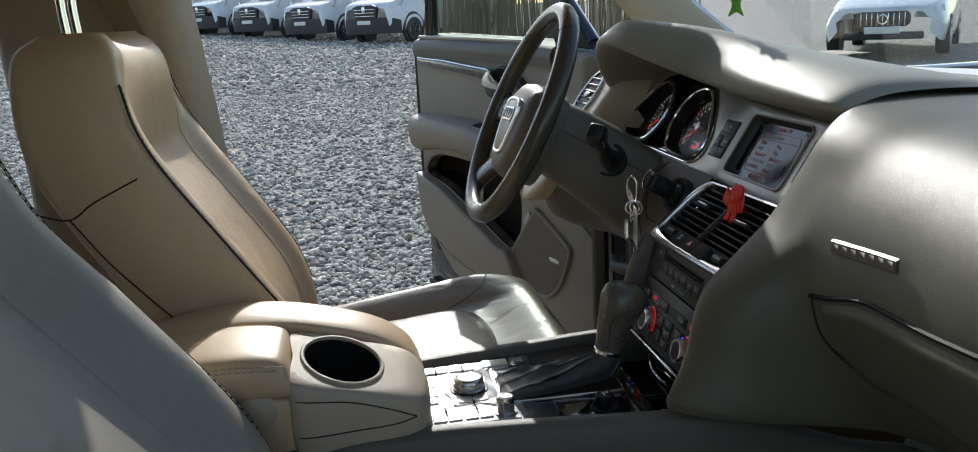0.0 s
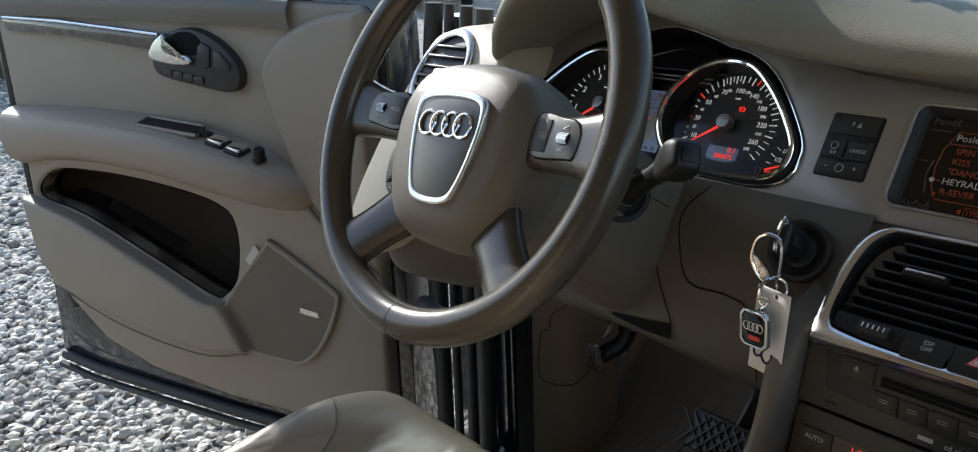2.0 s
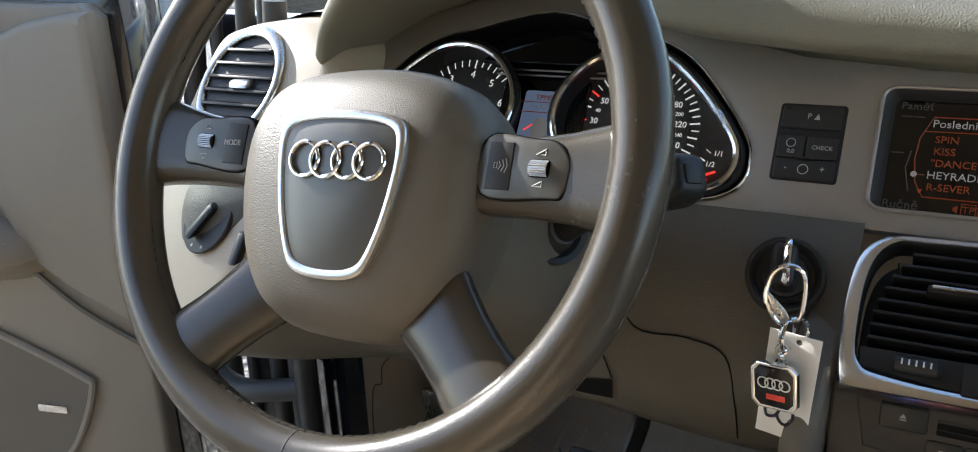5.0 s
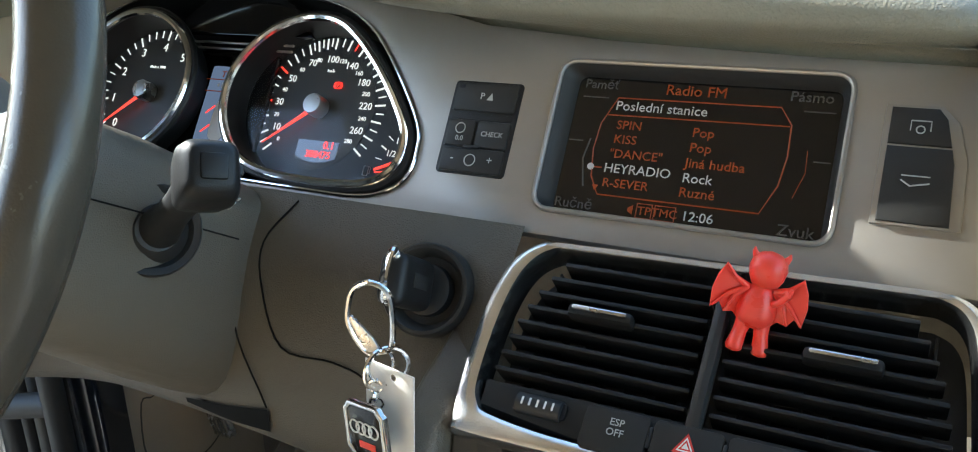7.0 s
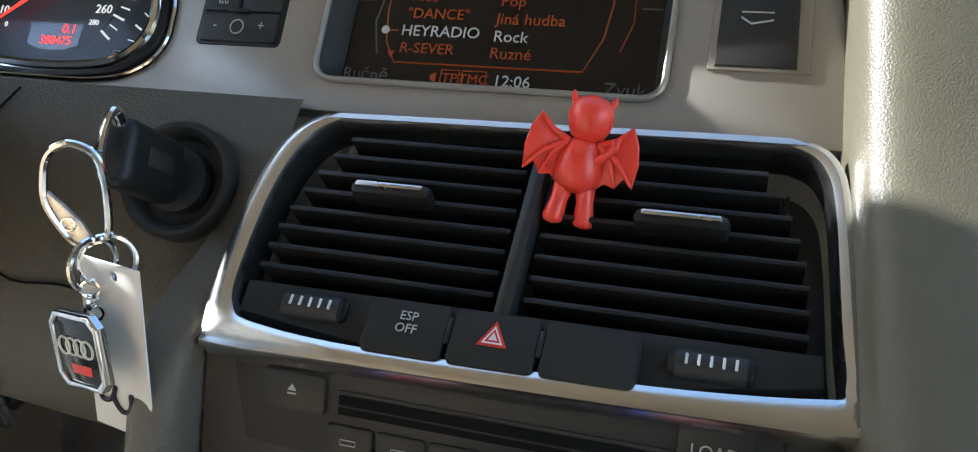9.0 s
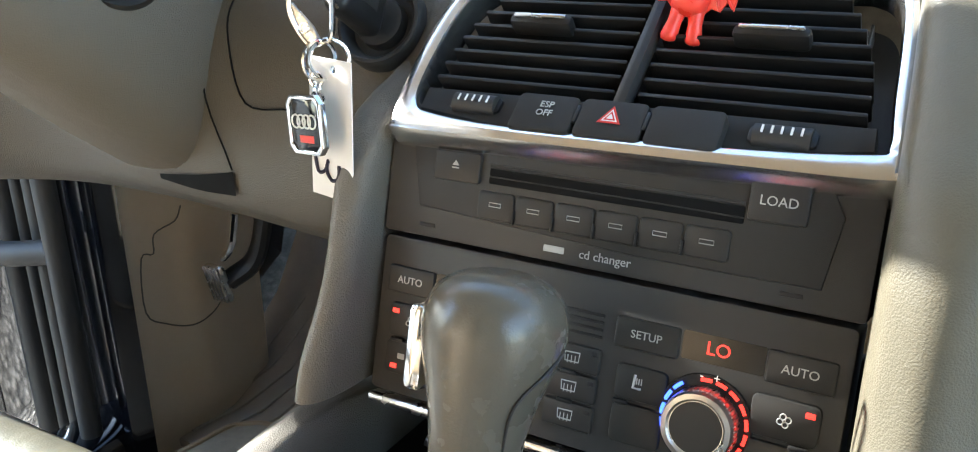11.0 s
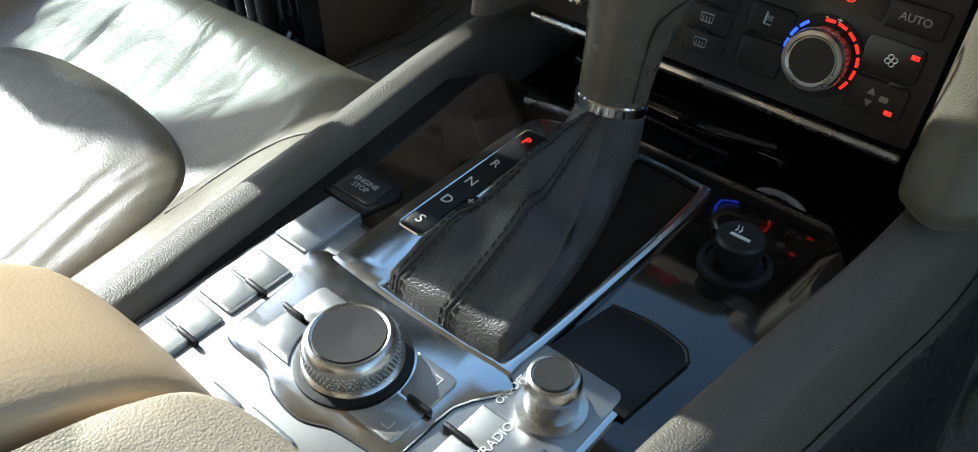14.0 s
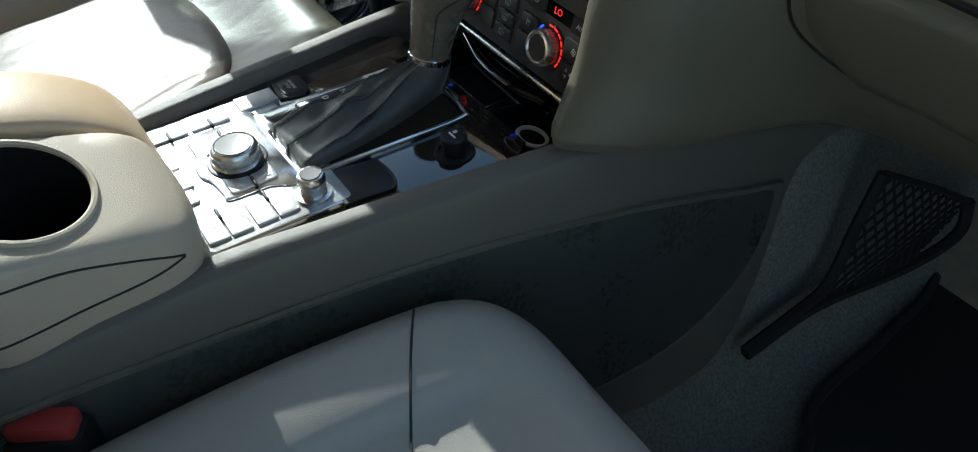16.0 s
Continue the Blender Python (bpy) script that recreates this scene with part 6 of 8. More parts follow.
b = plate([(x * 0.9, bc + (y - bc) * 0.9) for x, y in badge], 0.006, 0.0015, z=0.0035)
part("badge_plate", b, M_PLATE, wheel, "satin grey centre plate", m=plate_m)
b = plate(badge, 0.008, 0.0022, [[(x * 0.865, bc + (y - bc) * 0.87) for x, y in badge]], z=0.0045)
part("badge_frame", b, M_FRAME, wheel, "bright metal frame", m=plate_m)
for k in range(4):
    part("emblem_ring", ring(0.0100, 0.0014, 32, 8, at=(-0.0228 + k * 0.0152, 0.0035, 0.0048 + (k % 2) * 0.0003)), M_CHROME, wheel, "chrome ring emblem", m=plate_m)
lettering(wheel, "AIRBAG", 0.0072, (0, -0.083, 0.0050), M_HUB, depth=0.0006)
for sx in (-1, 1):
    part("horn_symbol", tube([(sx * 0.053, -0.004, 0.0085), (sx * 0.060, -0.001, 0.0065), (sx * 0.060, -0.009, 0.0060)], 0.0006, 5, closed=True), M_HUB, wheel)
    pm = pose(sx * 0.118, 0.0022 - sx * 0.0040, -0.0030, 0, -sx * 4.5, -2.0)
    shape = [(p.x * sx, p.y) for p in spline([(-0.027, 0.0165, 0), (0.004, 0.0165, 0), (0.018, 0.0150, 0), (0.0265, 0.0070, 0), (0.0280, -0.003, 0), (0.0250, -0.0145, 0), (0.0150, -0.0165, 0), (-0.027, -0.0165, 0)], 5, True)][::sx]
    part("pod_gap", plate([(x * 1.035, y * 1.05) for x, y in shape], 0.010, 0.0006, z=-0.0008), M_WELL, wheel, m=pm)
    pod = part("switch_pod", plate(shape, 0.010, 0.0012, z=0.0004), M_PLATE, wheel, "satin dark grey switch panel set into the spoke", m=pm)
    ib = [(sx * -0.0245, 0.0140), (sx * -0.0085, 0.0140), (sx * -0.0080, -0.0140), (sx * -0.0245, -0.0140)][::-sx]
    part("inner_button", plate(ib, 0.004, 0.0009, z=0.0014), M_SATIN, pod, "dark button beside the hub", m=pm)
    part("roller_slot", plate(rrect(0.0135, 0.0105, 0.002, 3, at=(sx * 0.0095, 0.0)), 0.002, 0.0003, z=0.0008), M_WELL, pod, m=pm)
    roll = part("scroll_wheel", tube([(sx * 0.0095 - 0.0057, 0.0, -0.0012), (sx * 0.0095 + 0.0057, 0.0, -0.0012)], 0.0046, 18), M_CHROME if sx > 0 else M_RUBBER, pod, "ribbed scroll wheel", m=pm)
    for k in range(9):
        a = radians(20 + k * 17)
        part("rib", rbox(0.0110, 0.0006, 0.0008, 0, at=(sx * 0.0095, 0.0047 * math.cos(a), -0.0012 + 0.0047 * math.sin(a))), M_BTN, roll, m=pm)
    for dv, k in ((0.0088, 1), (-0.0092, -1)):
        tri = [(-0.0026, 0.0), (0.0026, 0.0), (0.0, k * 0.0036)] if sx < 0 else [(-0.0030, -0.0012), (0.0030, -0.0012), (0.0030, 0.0022)]
        part("arrow_mark", tube([(sx * 0.0095 + u, dv + v, 0.0006) for u, v in tri], 0.0003, 4, closed=True), M_WHITE, pod, m=pm)
    if sx > 0:
        for k in range(3):
            part("voice_mark", tube([(-0.0165 + k * 0.0022, 0.0026 + k * 0.0008, 0.0017), (-0.0150 + k * 0.0022, 0, 0.0017), (-0.0165 + k * 0.0022, -0.0026 - k * 0.0008, 0.0017)], 0.0003, 4), M_GREYPRINT, pod, m=pm)
        part("voice_mark", tube([(-0.0195, 0.0016, 0.0017), (-0.0175, 0.0016, 0.0017), (-0.0175, -0.0016, 0.0017), (-0.0195, -0.0016, 0.0017)], 0.0003, 4, closed=True), M_GREYPRINT, pod, m=pm)
lettering(wheel, "MODE", 0.0052, (-0.1015, 0.0056, -0.0001), M_GREYPRINT)
# seams across the rim and stitching inside it
for a in (50, 130, 268):
    ca, sa = math.cos(radians(a)), math.sin(radians(a))
    pts = [((R + 0.0167 * math.cos(q)) * ca, (R + 0.0167 * math.cos(q)) * sa, 0.0167 * math.sin(q)) for q in [2 * math.pi * k / 24 for k in range(24)]]
    part("rim_seam", tube(pts, 0.0006, 4, closed=True), M_STITCHD, wheel)
for a0, a1 in ((20, 160), (200, 225), (242, 298), (315, 340)):
    pts = [((R - 0.0168) * math.cos(radians(a)), (R - 0.0168) * math.sin(radians(a)), 0.003) for a in [a0 + (a1 - a0) * k / 40 for k in range(41)]]
    stitches(pts, wheel, M_STITCHD, 0.004, 0.003, 0.0007)

# ---- stalks ----
b0, b1 = Vector((0.070, -0.016, -0.166)), Vector((0.176, 0.010, -0.091))
along = (b1 - b0).normalized()
turn = along.to_track_quat("Z", "Y").to_matrix().to_4x4()
ws = part("wiper_stalk", tube([b0 + along * q for q in (0.0, 0.02, 0.05, 0.08, 0.105)], [0.0150, 0.0120, 0.0095, 0.0092, 0.0105], 20), M_BLACK, column, "black stalk")
part("stalk_boot", lathe([(0.0290, -0.012), (0.0290, 0.001), (0.0275, 0.004), (0.0235, 0.002), (0.0215, -0.003), (0.0160, 0.004), (0.0130, 0.012), (0, 0.013)], 40), M_RUBBER, ws, "round rubber boot", m=Matrix.Translation((0.072, -0.015, -0.162)) @ pose(0, 0, 0, 0, 58))
lever = Matrix.Translation(b1) @ turn
rows = []
for q, w, d in ((-0.030, 0.0098, 0.0098), (-0.022, 0.0125, 0.0115), (-0.012, 0.0150, 0.0135), (0.002, 0.0165, 0.0150), (0.013, 0.0150, 0.0140), (0.019, 0.0120, 0.0115), (0.0205, 0.009, 0.009)):
    rows.append([(w * math.copysign(abs(math.cos(a)) ** 0.45, math.cos(a)), d * math.copysign(abs(math.sin(a)) ** 0.45, math.sin(a)), q) for a in [2 * math.pi * k / 32 for k in range(32)]])
part("stalk_head", loft(rows, close_v=True, cap=True), M_BLACK, ws, "black stalk head", m=lever, sharp=50)
part("end_button", rbox(0.013, 0.013, 0.003, 0.0015, at=(0, 0, 0.0205)), M_BLACK, ws, m=lever)
part("slide_switch", rbox(0.006, 0.0040, 0.014, 0.0015, at=(0.002, -0.0150, 0.002)), M_SATIN, ws, m=lever)
for k in range(3):
    part("stalk_mark", rbox(0.0006, 0.0012, 0.004, 0, at=(-0.0125, -0.0140, -0.010 + k * 0.009)), M_GREYPRINT, ws, m=lever)
part("shroud_split", tube(spline([(0.0665, 0.000, -0.060), (0.0735, -0.004, -0.11), (0.0790, -0.008, -0.17), (0.0835, -0.012, -0.224)], 5), 0.0006, 5), M_WELL, column)
part("light_stalk", tube([(-0.055, 0.0, -0.075), (-0.11, 0.010, -0.072), (-0.165, 0.012, -0.068)], [0.008, 0.009, 0.012], 14), M_BLACK, column, "black stalk")

# ---- ignition and keys ----
IM = pose(-0.172, 0.043, 1.139, 61, 0, 8)
ign = thing("ignition_lock", "round black ignition lock with the key inserted", "ignition", IM)
part("bezel", lathe([(0.0285, -0.01), (0.0285, 0.001), (0.0270, 0.0035), (0.0250, 0.0035), (0.0225, 0.001), (0.0205, -0.006), (0, -0.008)], 56), M_SATIN, ign)
part("lock_barrel", lathe([(0.016, -0.006), (0.0155, 0.002), (0.013, 0.003), (0, 0.003)], 36), M_BLACK, ign)
kb = part("key_body", rbox(0.017, 0.030, 0.046, 0.006, seg=4, at=(0, 0.001, 0.030)), M_BLACK, ign, "glossy black key fob")
part("key_badge", rbox(0.0006, 0.008, 0.020, 0.0002, at=(0.0088, 0.002, 0.030)), M_SATIN, kb)
part("key_loop", tube(spline([(0.002, 0.012, 0.052), (0.002, 0.015, 0.060), (0.002, 0.000, 0.064), (0.002, -0.012, 0.060), (0.002, -0.012, 0.052)], 5), 0.0030, 8, flat=0.6), M_CHROME, kb, "chrome key loop")
KX, KY = -0.1575, -0.0330
ringset = thing("key_ring", "chrome carabiner with split rings holding a fob and a tag", "key ring", pose(KX, KY, 1.157, 90, 0, 18))
cara = spline([(0.0, 0.019, 0), (0.009, 0.015, 0), (0.0115, 0.004, 0), (0.010, -0.016, 0), (0.004, -0.020, 0), (-0.004, -0.020, 0), (-0.012, -0.006, 0), (-0.0115, 0.006, 0), (-0.008, 0.015, 0)], 5, True)
part("carabiner", tube(cara, 0.0016, 8, closed=True), M_CHROME, ringset, "chrome carabiner clip")
web = part("carabiner_web", plate([(-0.0118, -0.002), (-0.0105, 0.0005), (0.0005, -0.0120), (0.0040, -0.0192), (-0.004, -0.0205)], 0.0020, 0.0004, z=0.0010), M_ALU, ringset, "cast web with a small emblem")
part("web_emblem", ring(0.0026, 0.0005, 20, 5, at=(-0.0045, -0.0125, 0.0012)), M_CHROME, web)
part("split_ring", ring(0.0105, 0.0012, 32, 6, at=(0.003, -0.029, 0.002), rot=pose(0, 0, 0, 0, 62)), M_CHROME, ringset)
part("split_ring", ring(0.0105, 0.0012, 32, 6, at=(0.007, -0.029, -0.002), rot=pose(0, 0, 0, 0, 25)), M_CHROME, ringset)
for k in range(3):
    part("chain_link", ring(0.0036, 0.0010, 16, 6, at=(0.0, -0.0395 - k * 0.0052, 0.001), rot=pose(0, 0, 0, 0, 90 * (k % 2))), M_CHROME, ringset)
fob = thing("key_fob", "octagonal chrome key fob with black face and ring emblem", "key fob", pose(KX - 0.0010, KY - 0.010, 1.0945, 88, -6, -14))
oc = [(-0.0115, 0.0160), (0.0115, 0.0160), (0.0160, 0.0115), (0.0160, -0.0115), (0.0115, -0.0160), (-0.0115, -0.0160), (-0.0160, -0.0115), (-0.0160, 0.0115)]
part("fob_frame", plate(oc, 0.004, 0.0010, [[(x * 0.82, y * 0.85) for x, y in oc]], z=0.002), M_CHROME, fob)
part("fob_face", plate([(x * 0.84, y * 0.87) for x, y in oc], 0.003, 0.0003, z=0.0012), M_DISP, fob)
for k in range(4):
    part("emblem_ring", ring(0.0036, 0.00055, 20, 5, at=(-0.0075 + k * 0.0050, 0.002, 0.0016)), M_WHITE, fob)
part("red_bar", rbox(0.013, 0.0040, 0.0004, 0.0002, at=(0.001, -0.0075, 0.0014)), M_RED, fob)
tag = thing("paper_tag", "white card tag with dark handwritten marks", "tag", pose(KX + 0.0050, KY + 0.002, 1.091, 90, 4, -10))
part("card", plate([(-0.0170, 0.0370), (0.0175, 0.0385), (0.0175, -0.0400), (-0.0170, -0.0415)], 0.0008, 0.0002, [[(0.0030 + 0.0022 * math.cos(q * 0.6283), 0.0325 + 0.0022 * math.sin(q * 0.6283)) for q in range(10)]]), M_TAG, tag)
part("scribble", tube(spline([(-0.0130, -0.0190, 0.0006), (-0.0105, -0.0270, 0.0006), (-0.0050, -0.0255, 0.0006), (-0.0020, -0.0190, 0.0006), (-0.0035, -0.0250, 0.0006), (0.0010, -0.0300, 0.0006), (0.0065, -0.0270, 0.0006), (0.0070, -0.0200, 0.0006)], 6), 0.0011, 5), M_INK, tag)

# ---- red figure ----
b = bmesh.new()
rows = []
for z, w, d in ((0.0140, 0.001, 0.001), (0.0150, 0.0065, 0.0055), (0.0190, 0.0108, 0.0090), (0.0250, 0.0116, 0.0094), (0.0320, 0.0098, 0.0080), (0.0380, 0.0072, 0.0062), (0.0415, 0.0045, 0.0045)):
    rows.append([(w * math.cos(q), d * math.sin(q), z) for q in [2 * math.pi * k / 20 for k in range(20)]])
b = loft(rows, close_v=True, cap=True, bm=b)
rows = []
for z, w in ((0.0395, 0.004), (0.0410, 0.0078), (0.0450, 0.0098), (0.0510, 0.0110), (0.0560, 0.0098), (0.0595, 0.0062), (0.0610, 0.0012)):
    rows.append([(w * math.cos(q) + 0.001, w * math.sin(q) * 0.95, z) for q in [2 * math.pi * k / 20 for k in range(20)]])
b = loft(rows, close_v=True, cap=True, bm=b)
for sx in (-1, 1):
    b = tube([(sx * 0.0050, 0, 0.018), (sx * 0.0062, -0.001, 0.010), (sx * 0.0070, -0.002, 0.004), (sx * 0.0074, -0.003, 0.0012), (sx * 0.0075, -0.0032, -0.0006), (sx * 0.0075, -0.0032, -0.0016)], [0.0050, 0.0042, 0.0050, 0.0053, 0.0042, 0.0012], 12, bm=b)
    b = tube([(sx * 0.0080 + 0.001, 0, 0.0565), (sx * 0.0098 + 0.001, 0, 0.0595), (sx * 0.0100 + 0.001, 0, 0.0618)], [0.0024, 0.0015, 0.0004], 8, bm=b)
    wing = [(sx * 0.0040, 0.0395), (sx * 0.0110, 0.0395), (sx * 0.0170, 0.0425), (sx * 0.0215, 0.0500), (sx * 0.0255, 0.0420), (sx * 0.0272, 0.0330), (sx * 0.0262, 0.0215), (sx * 0.0222, 0.0265), (sx * 0.0182, 0.0200), (sx * 0.0130, 0.0210), (sx * 0.0085, 0.0165), (sx * 0.0040, 0.0190)]
    w_ = plate(wing[::sx], 0.0018, 0.0005)
    w_.transform(pose(0, 0.001, 0, 90, 0, 0))
    w_.transform(pose(0, 0, 0, 0, 0, -sx * 12))
    b = merge(b, w_)
    # wing ribs from the shoulder to the tips
    for x, z in ((0.0215, 0.0490), (0.0258, 0.0230), (0.0180, 0.0212)):
        c, n = math.cos(0.21), math.sin(0.21)
        b = tube([(sx * 0.0075 * c, -0.0075 * n - 0.0002, 0.0385), (sx * (0.45 * x + 0.006) * c, -(0.45 * x + 0.006) * n - 0.0010, 0.40 * z + 0.0232), (sx * x * c, -x * n - 0.0002, z)], [0.0018, 0.0013, 0.0007], 8, bm=b)
# raised arm with the forked hand, and the clip that holds it in the vent
b = tube([(0.0070, -0.003, 0.0310), (0.0110, -0.0075, 0.0345), (0.0150, -0.0090, 0.0400)], [0.0026, 0.0020, 0.0019], 8, bm=b)
b = tube([(0.0150, -0.0090, 0.0395), (0.0125, -0.0090, 0.0425)], [0.0016, 0.0009], 8, bm=b)
b = tube([(0.0150, -0.0090, 0.0395), (0.0160, -0.0090, 0.0440)], [0.0016, 0.0010], 8, bm=b)
b = tube([(0, 0.005, 0.020), (-0.003, 0.014, 0.018), (-0.004, 0.026, 0.017)], [0.0030, 0.0026, 0.0026], 8, bm=b)
single("figurine", b, M_RED, "small translucent red plastic winged figurine clipped to the air vent", "figurine", pose(0.0150, 0.047, 1.138, -8, 9, 8) @ Matrix.Scale(0.857, 4), sharp=60)


# ---- driver door details ----
def dpart(name, bm, material, label="", parent=None, sharp=38):
    return part(name, bm, material, parent or door, label, sharp)


dpart("upper_ledge", loft([spline([(u, 1.285 + q, 0.012), (u, 1.318 + q, 0.016), (u, 1.340 + q, -0.002), (u, 1.348 + q, -0.045)], 4) for u, q in ((-0.16, -0.006), (-0.30, 0.0), (-0.6, 0.008), (-0.9, 0.014), (-1.02, 0.014))]), M_DASHLOW, "dark grey window ledge")
dpart("ledge_strip", tube([(-0.26, 1.345, -0.010), (-0.6, 1.354, -0.010), (-1.01, 1.362, -0.010)], 0.006, 8), M_BEIGEPL)
dpart("wood_strip", plate([(-0.505, 1.236), (-0.80, 1.262), (-0.985, 1.268), (-0.990, 1.292), (-0.80, 1.286), (-0.505, 1.264)], 0.02, 0.003, z=0.016), M_WOOD, "dark striped wood trim strip")
dpart("bright_strip", tube([(-0.500, 1.267, 0.015), (-0.80, 1.289, 0.015), (-0.985, 1.2955, 0.015)], 0.0035, 8), M_CHROME, "bright metal strip")
hs = [(p.x, p.y) for p in spline([(-0.565, 1.255, 0), (-0.520, 1.282, 0), (-0.455, 1.290, 0), (-0.390, 1.268, 0), (-0.345, 1.230, 0), (-0.340, 1.195, 0), (-0.372, 1.176, 0), (-0.46, 1.185, 0), (-0.565, 1.205, 0)], 5, True)]
dpart("handle_surround", plate(hs, 0.025, 0.006, z=0.020), M_SATIN, "dark handle surround")
# Finger hollow drawn as a flat black plate, its shade in the colour.
dpart("handle_cup", plate([(p.x, p.y) for p in spline([(-0.520, 1.262, 0), (-0.500, 1.280, 0), (-0.460, 1.284, 0), (-0.432, 1.270, 0), (-0.440, 1.246, 0), (-0.480, 1.240, 0), (-0.512, 1.246, 0)], 5, True)], 0.003, 0.001, z=0.0215), M_WELL, "flat dark patch for the shaded finger hollow")
pull = [(p.x, p.y) for p in spline([(-0.566, 1.236, 0), (-0.552, 1.262, 0), (-0.524, 1.280, 0), (-0.516, 1.272, 0), (-0.518, 1.254, 0), (-0.490, 1.246, 0), (-0.458, 1.240, 0), (-0.452, 1.230, 0), (-0.470, 1.224, 0), (-0.520, 1.226, 0)], 5, True)]
dpart("pull_handle", plate(pull, 0.014, 0.005, z=0.034, seg=4), M_ALU, "silver door pull", sharp=70)
dpart("lock_button", plate([(-0.446, 1.226), (-0.436, 1.258), (-0.424, 1.266), (-0.404, 1.256), (-0.412, 1.222), (-0.424, 1.218)], 0.006, 0.0015, z=0.0245), M_SATIN, "dark lock button")
dpart("lock_button", plate([(-0.400, 1.222), (-0.394, 1.250), (-0.382, 1.250), (-0.356, 1.226), (-0.360, 1.216)], 0.006, 0.0015, z=0.0245), M_SATIN, "dark lock button")
for k in range(4):
    dpart("memory_button", plate(rrect(0.026, 0.014, 0.003, 3, at=(-0.530 + k * 0.028, 1.207 - k * 0.0035)), 0.006, 0.001, z=0.0235), M_SATIN)
HANDLE = {"handle_surround", "handle_cup", "pull_handle", "lock_button", "memory_button"}
for o in door.children:
    if o.name.split(".")[0] in HANDLE:
        o.data.transform(Matrix.Translation((0.050, -0.011, 0)))
# speaker side
sp = [(p.x, p.y) for p in spline([(-0.428, 0.708, 0), (-0.285, 0.865, 0), (-0.262, 0.870, 0), (-0.125, 0.800, 0), (-0.108, 0.775, 0), (-0.150, 0.690, 0), (-0.205, 0.637, 0), (-0.260, 0.628, 0), (-0.375, 0.640, 0)], 5, True)]
dpart("speaker_rim", tube([(x, y, 0.006) for x, y in sp], 0.006, 8, closed=True), M_PLASTIC)
spk = dpart("speaker_grille", plate(sp, 0.010, 0.0012, z=0.0095), M_SPK, "dark fabric speaker grille", sharp=12)
part("speaker_badge", rbox(0.050, 0.012, 0.003, 0.001, rot=pose(-0.180, 0.745, 0.0105, 0, 0, -4)), M_ALU, spk, "small silver badge")
# armrest
rows = []
for u, zt, zb, d in ((-1.025, 1.098, 0.980, 0.050), (-0.90, 1.102, 0.998, 0.066), (-0.70, 1.104, 1.000, 0.078), (-0.50, 1.094, 0.986, 0.085), (-0.35, 1.070, 0.964, 0.082), (-0.25, 1.046, 0.949, 0.070), (-0.175, 1.018, 0.953, 0.045), (-0.142, 0.998, 0.966, 0.015)):
    rows.append(spline([(u, zt + 0.012, -0.01), (u, zt + 0.004, d * 0.45), (u, zt - 0.012, d * 0.93), (u, (zt + zb) / 2, d), (u, zb + 0.02, d * 0.75), (u, zb, d * 0.2), (u, zb - 0.005, -0.01)], 4))
dpart("door_armrest", loft([spline([q[j] for q in rows], 4) for j in range(len(rows[0]))]), M_PLASTIC, "padded taupe armrest", sharp=60)
stitches([Vector(q[7]) + Vector((0, 0.002, 0.001)) for q in rows[:-1]], door, M_STITCH, 0.006, 0.004, 0.0007)
# Dark plate on the armrest top, painted as the shade in a grip recess.
dpart("grab_recess", rbox(0.16, 0.030, 0.006, 0.003, rot=pose(-0.475, 1.0985, 0.036, -80, 0, -4)), M_RECESS)
dpart("grab_lip", tube([(-0.560, 1.108, 0.018), (-0.40, 1.097, 0.018), (-0.39, 1.087, 0.052), (-0.555, 1.099, 0.054)], 0.004, 8, closed=True), M_PLASTIC)
for k in range(2):
    sw = dpart("window_switch", rbox(0.036, 0.026, 0.010, 0.003, rot=pose(-0.344 + k * 0.047, 1.079 - k * 0.0115, 0.040, -80, 0, -11)), M_CHROME, "window switch")
    part("switch_base", rbox(0.042, 0.034, 0.006, 0.002, rot=pose(-0.344 + k * 0.047, 1.075 - k * 0.0115, 0.040, -80, 0, -11)), M_BLACK, sw)
dpart("lock_switch", rbox(0.034, 0.014, 0.006, 0.002, rot=pose(-0.386, 1.090, 0.034, -80, 0, -9)), M_BLACK)
dpart("mirror_knob", lathe([(0.014, 0), (0.012, 0.006), (0.011, 0.020), (0.009, 0.022), (0, 0.022)], 24), M_BLACK, "black mirror adjuster").data.transform(pose(-0.243, 1.050, 0.038, -80, 0, -13))
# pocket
dpart("pocket_hollow", loft([[(x, y, -0.004) for x, y in PK], [(x, y, -0.06) for x, y in PK], [(-0.66 + (x + 0.66) * 0.97, 0.86 + (y - 0.86) * 0.92, -0.105) for x, y in PK], [(-0.66, 0.86, -0.108)] * len(PK)], close_v=True), M_RECESS, "deep door pocket, dark brown inside", sharp=80)
low = [(-1.028, 0.905), (-0.85, 0.868), (-0.62, 0.786), (-0.48, 0.732), (-0.43, 0.730), (-0.40, 0.700), (-0.36, 0.636), (-0.50, 0.620), (-0.75, 0.655), (-0.95, 0.700), (-1.005, 0.770)]
dpart("pocket_front", plate(low, 0.04, 0.010, z=0.034, seg=3), M_PLASTIC, "bulging front of the door pocket")
dpart("pocket_seam", tube(spline([(-1.00, 0.725, 0.032), (-0.75, 0.645, 0.034), (-0.50, 0.612, 0.030), (-0.36, 0.630, 0.020)], 6), 0.0022, 6), M_DASHLOW)
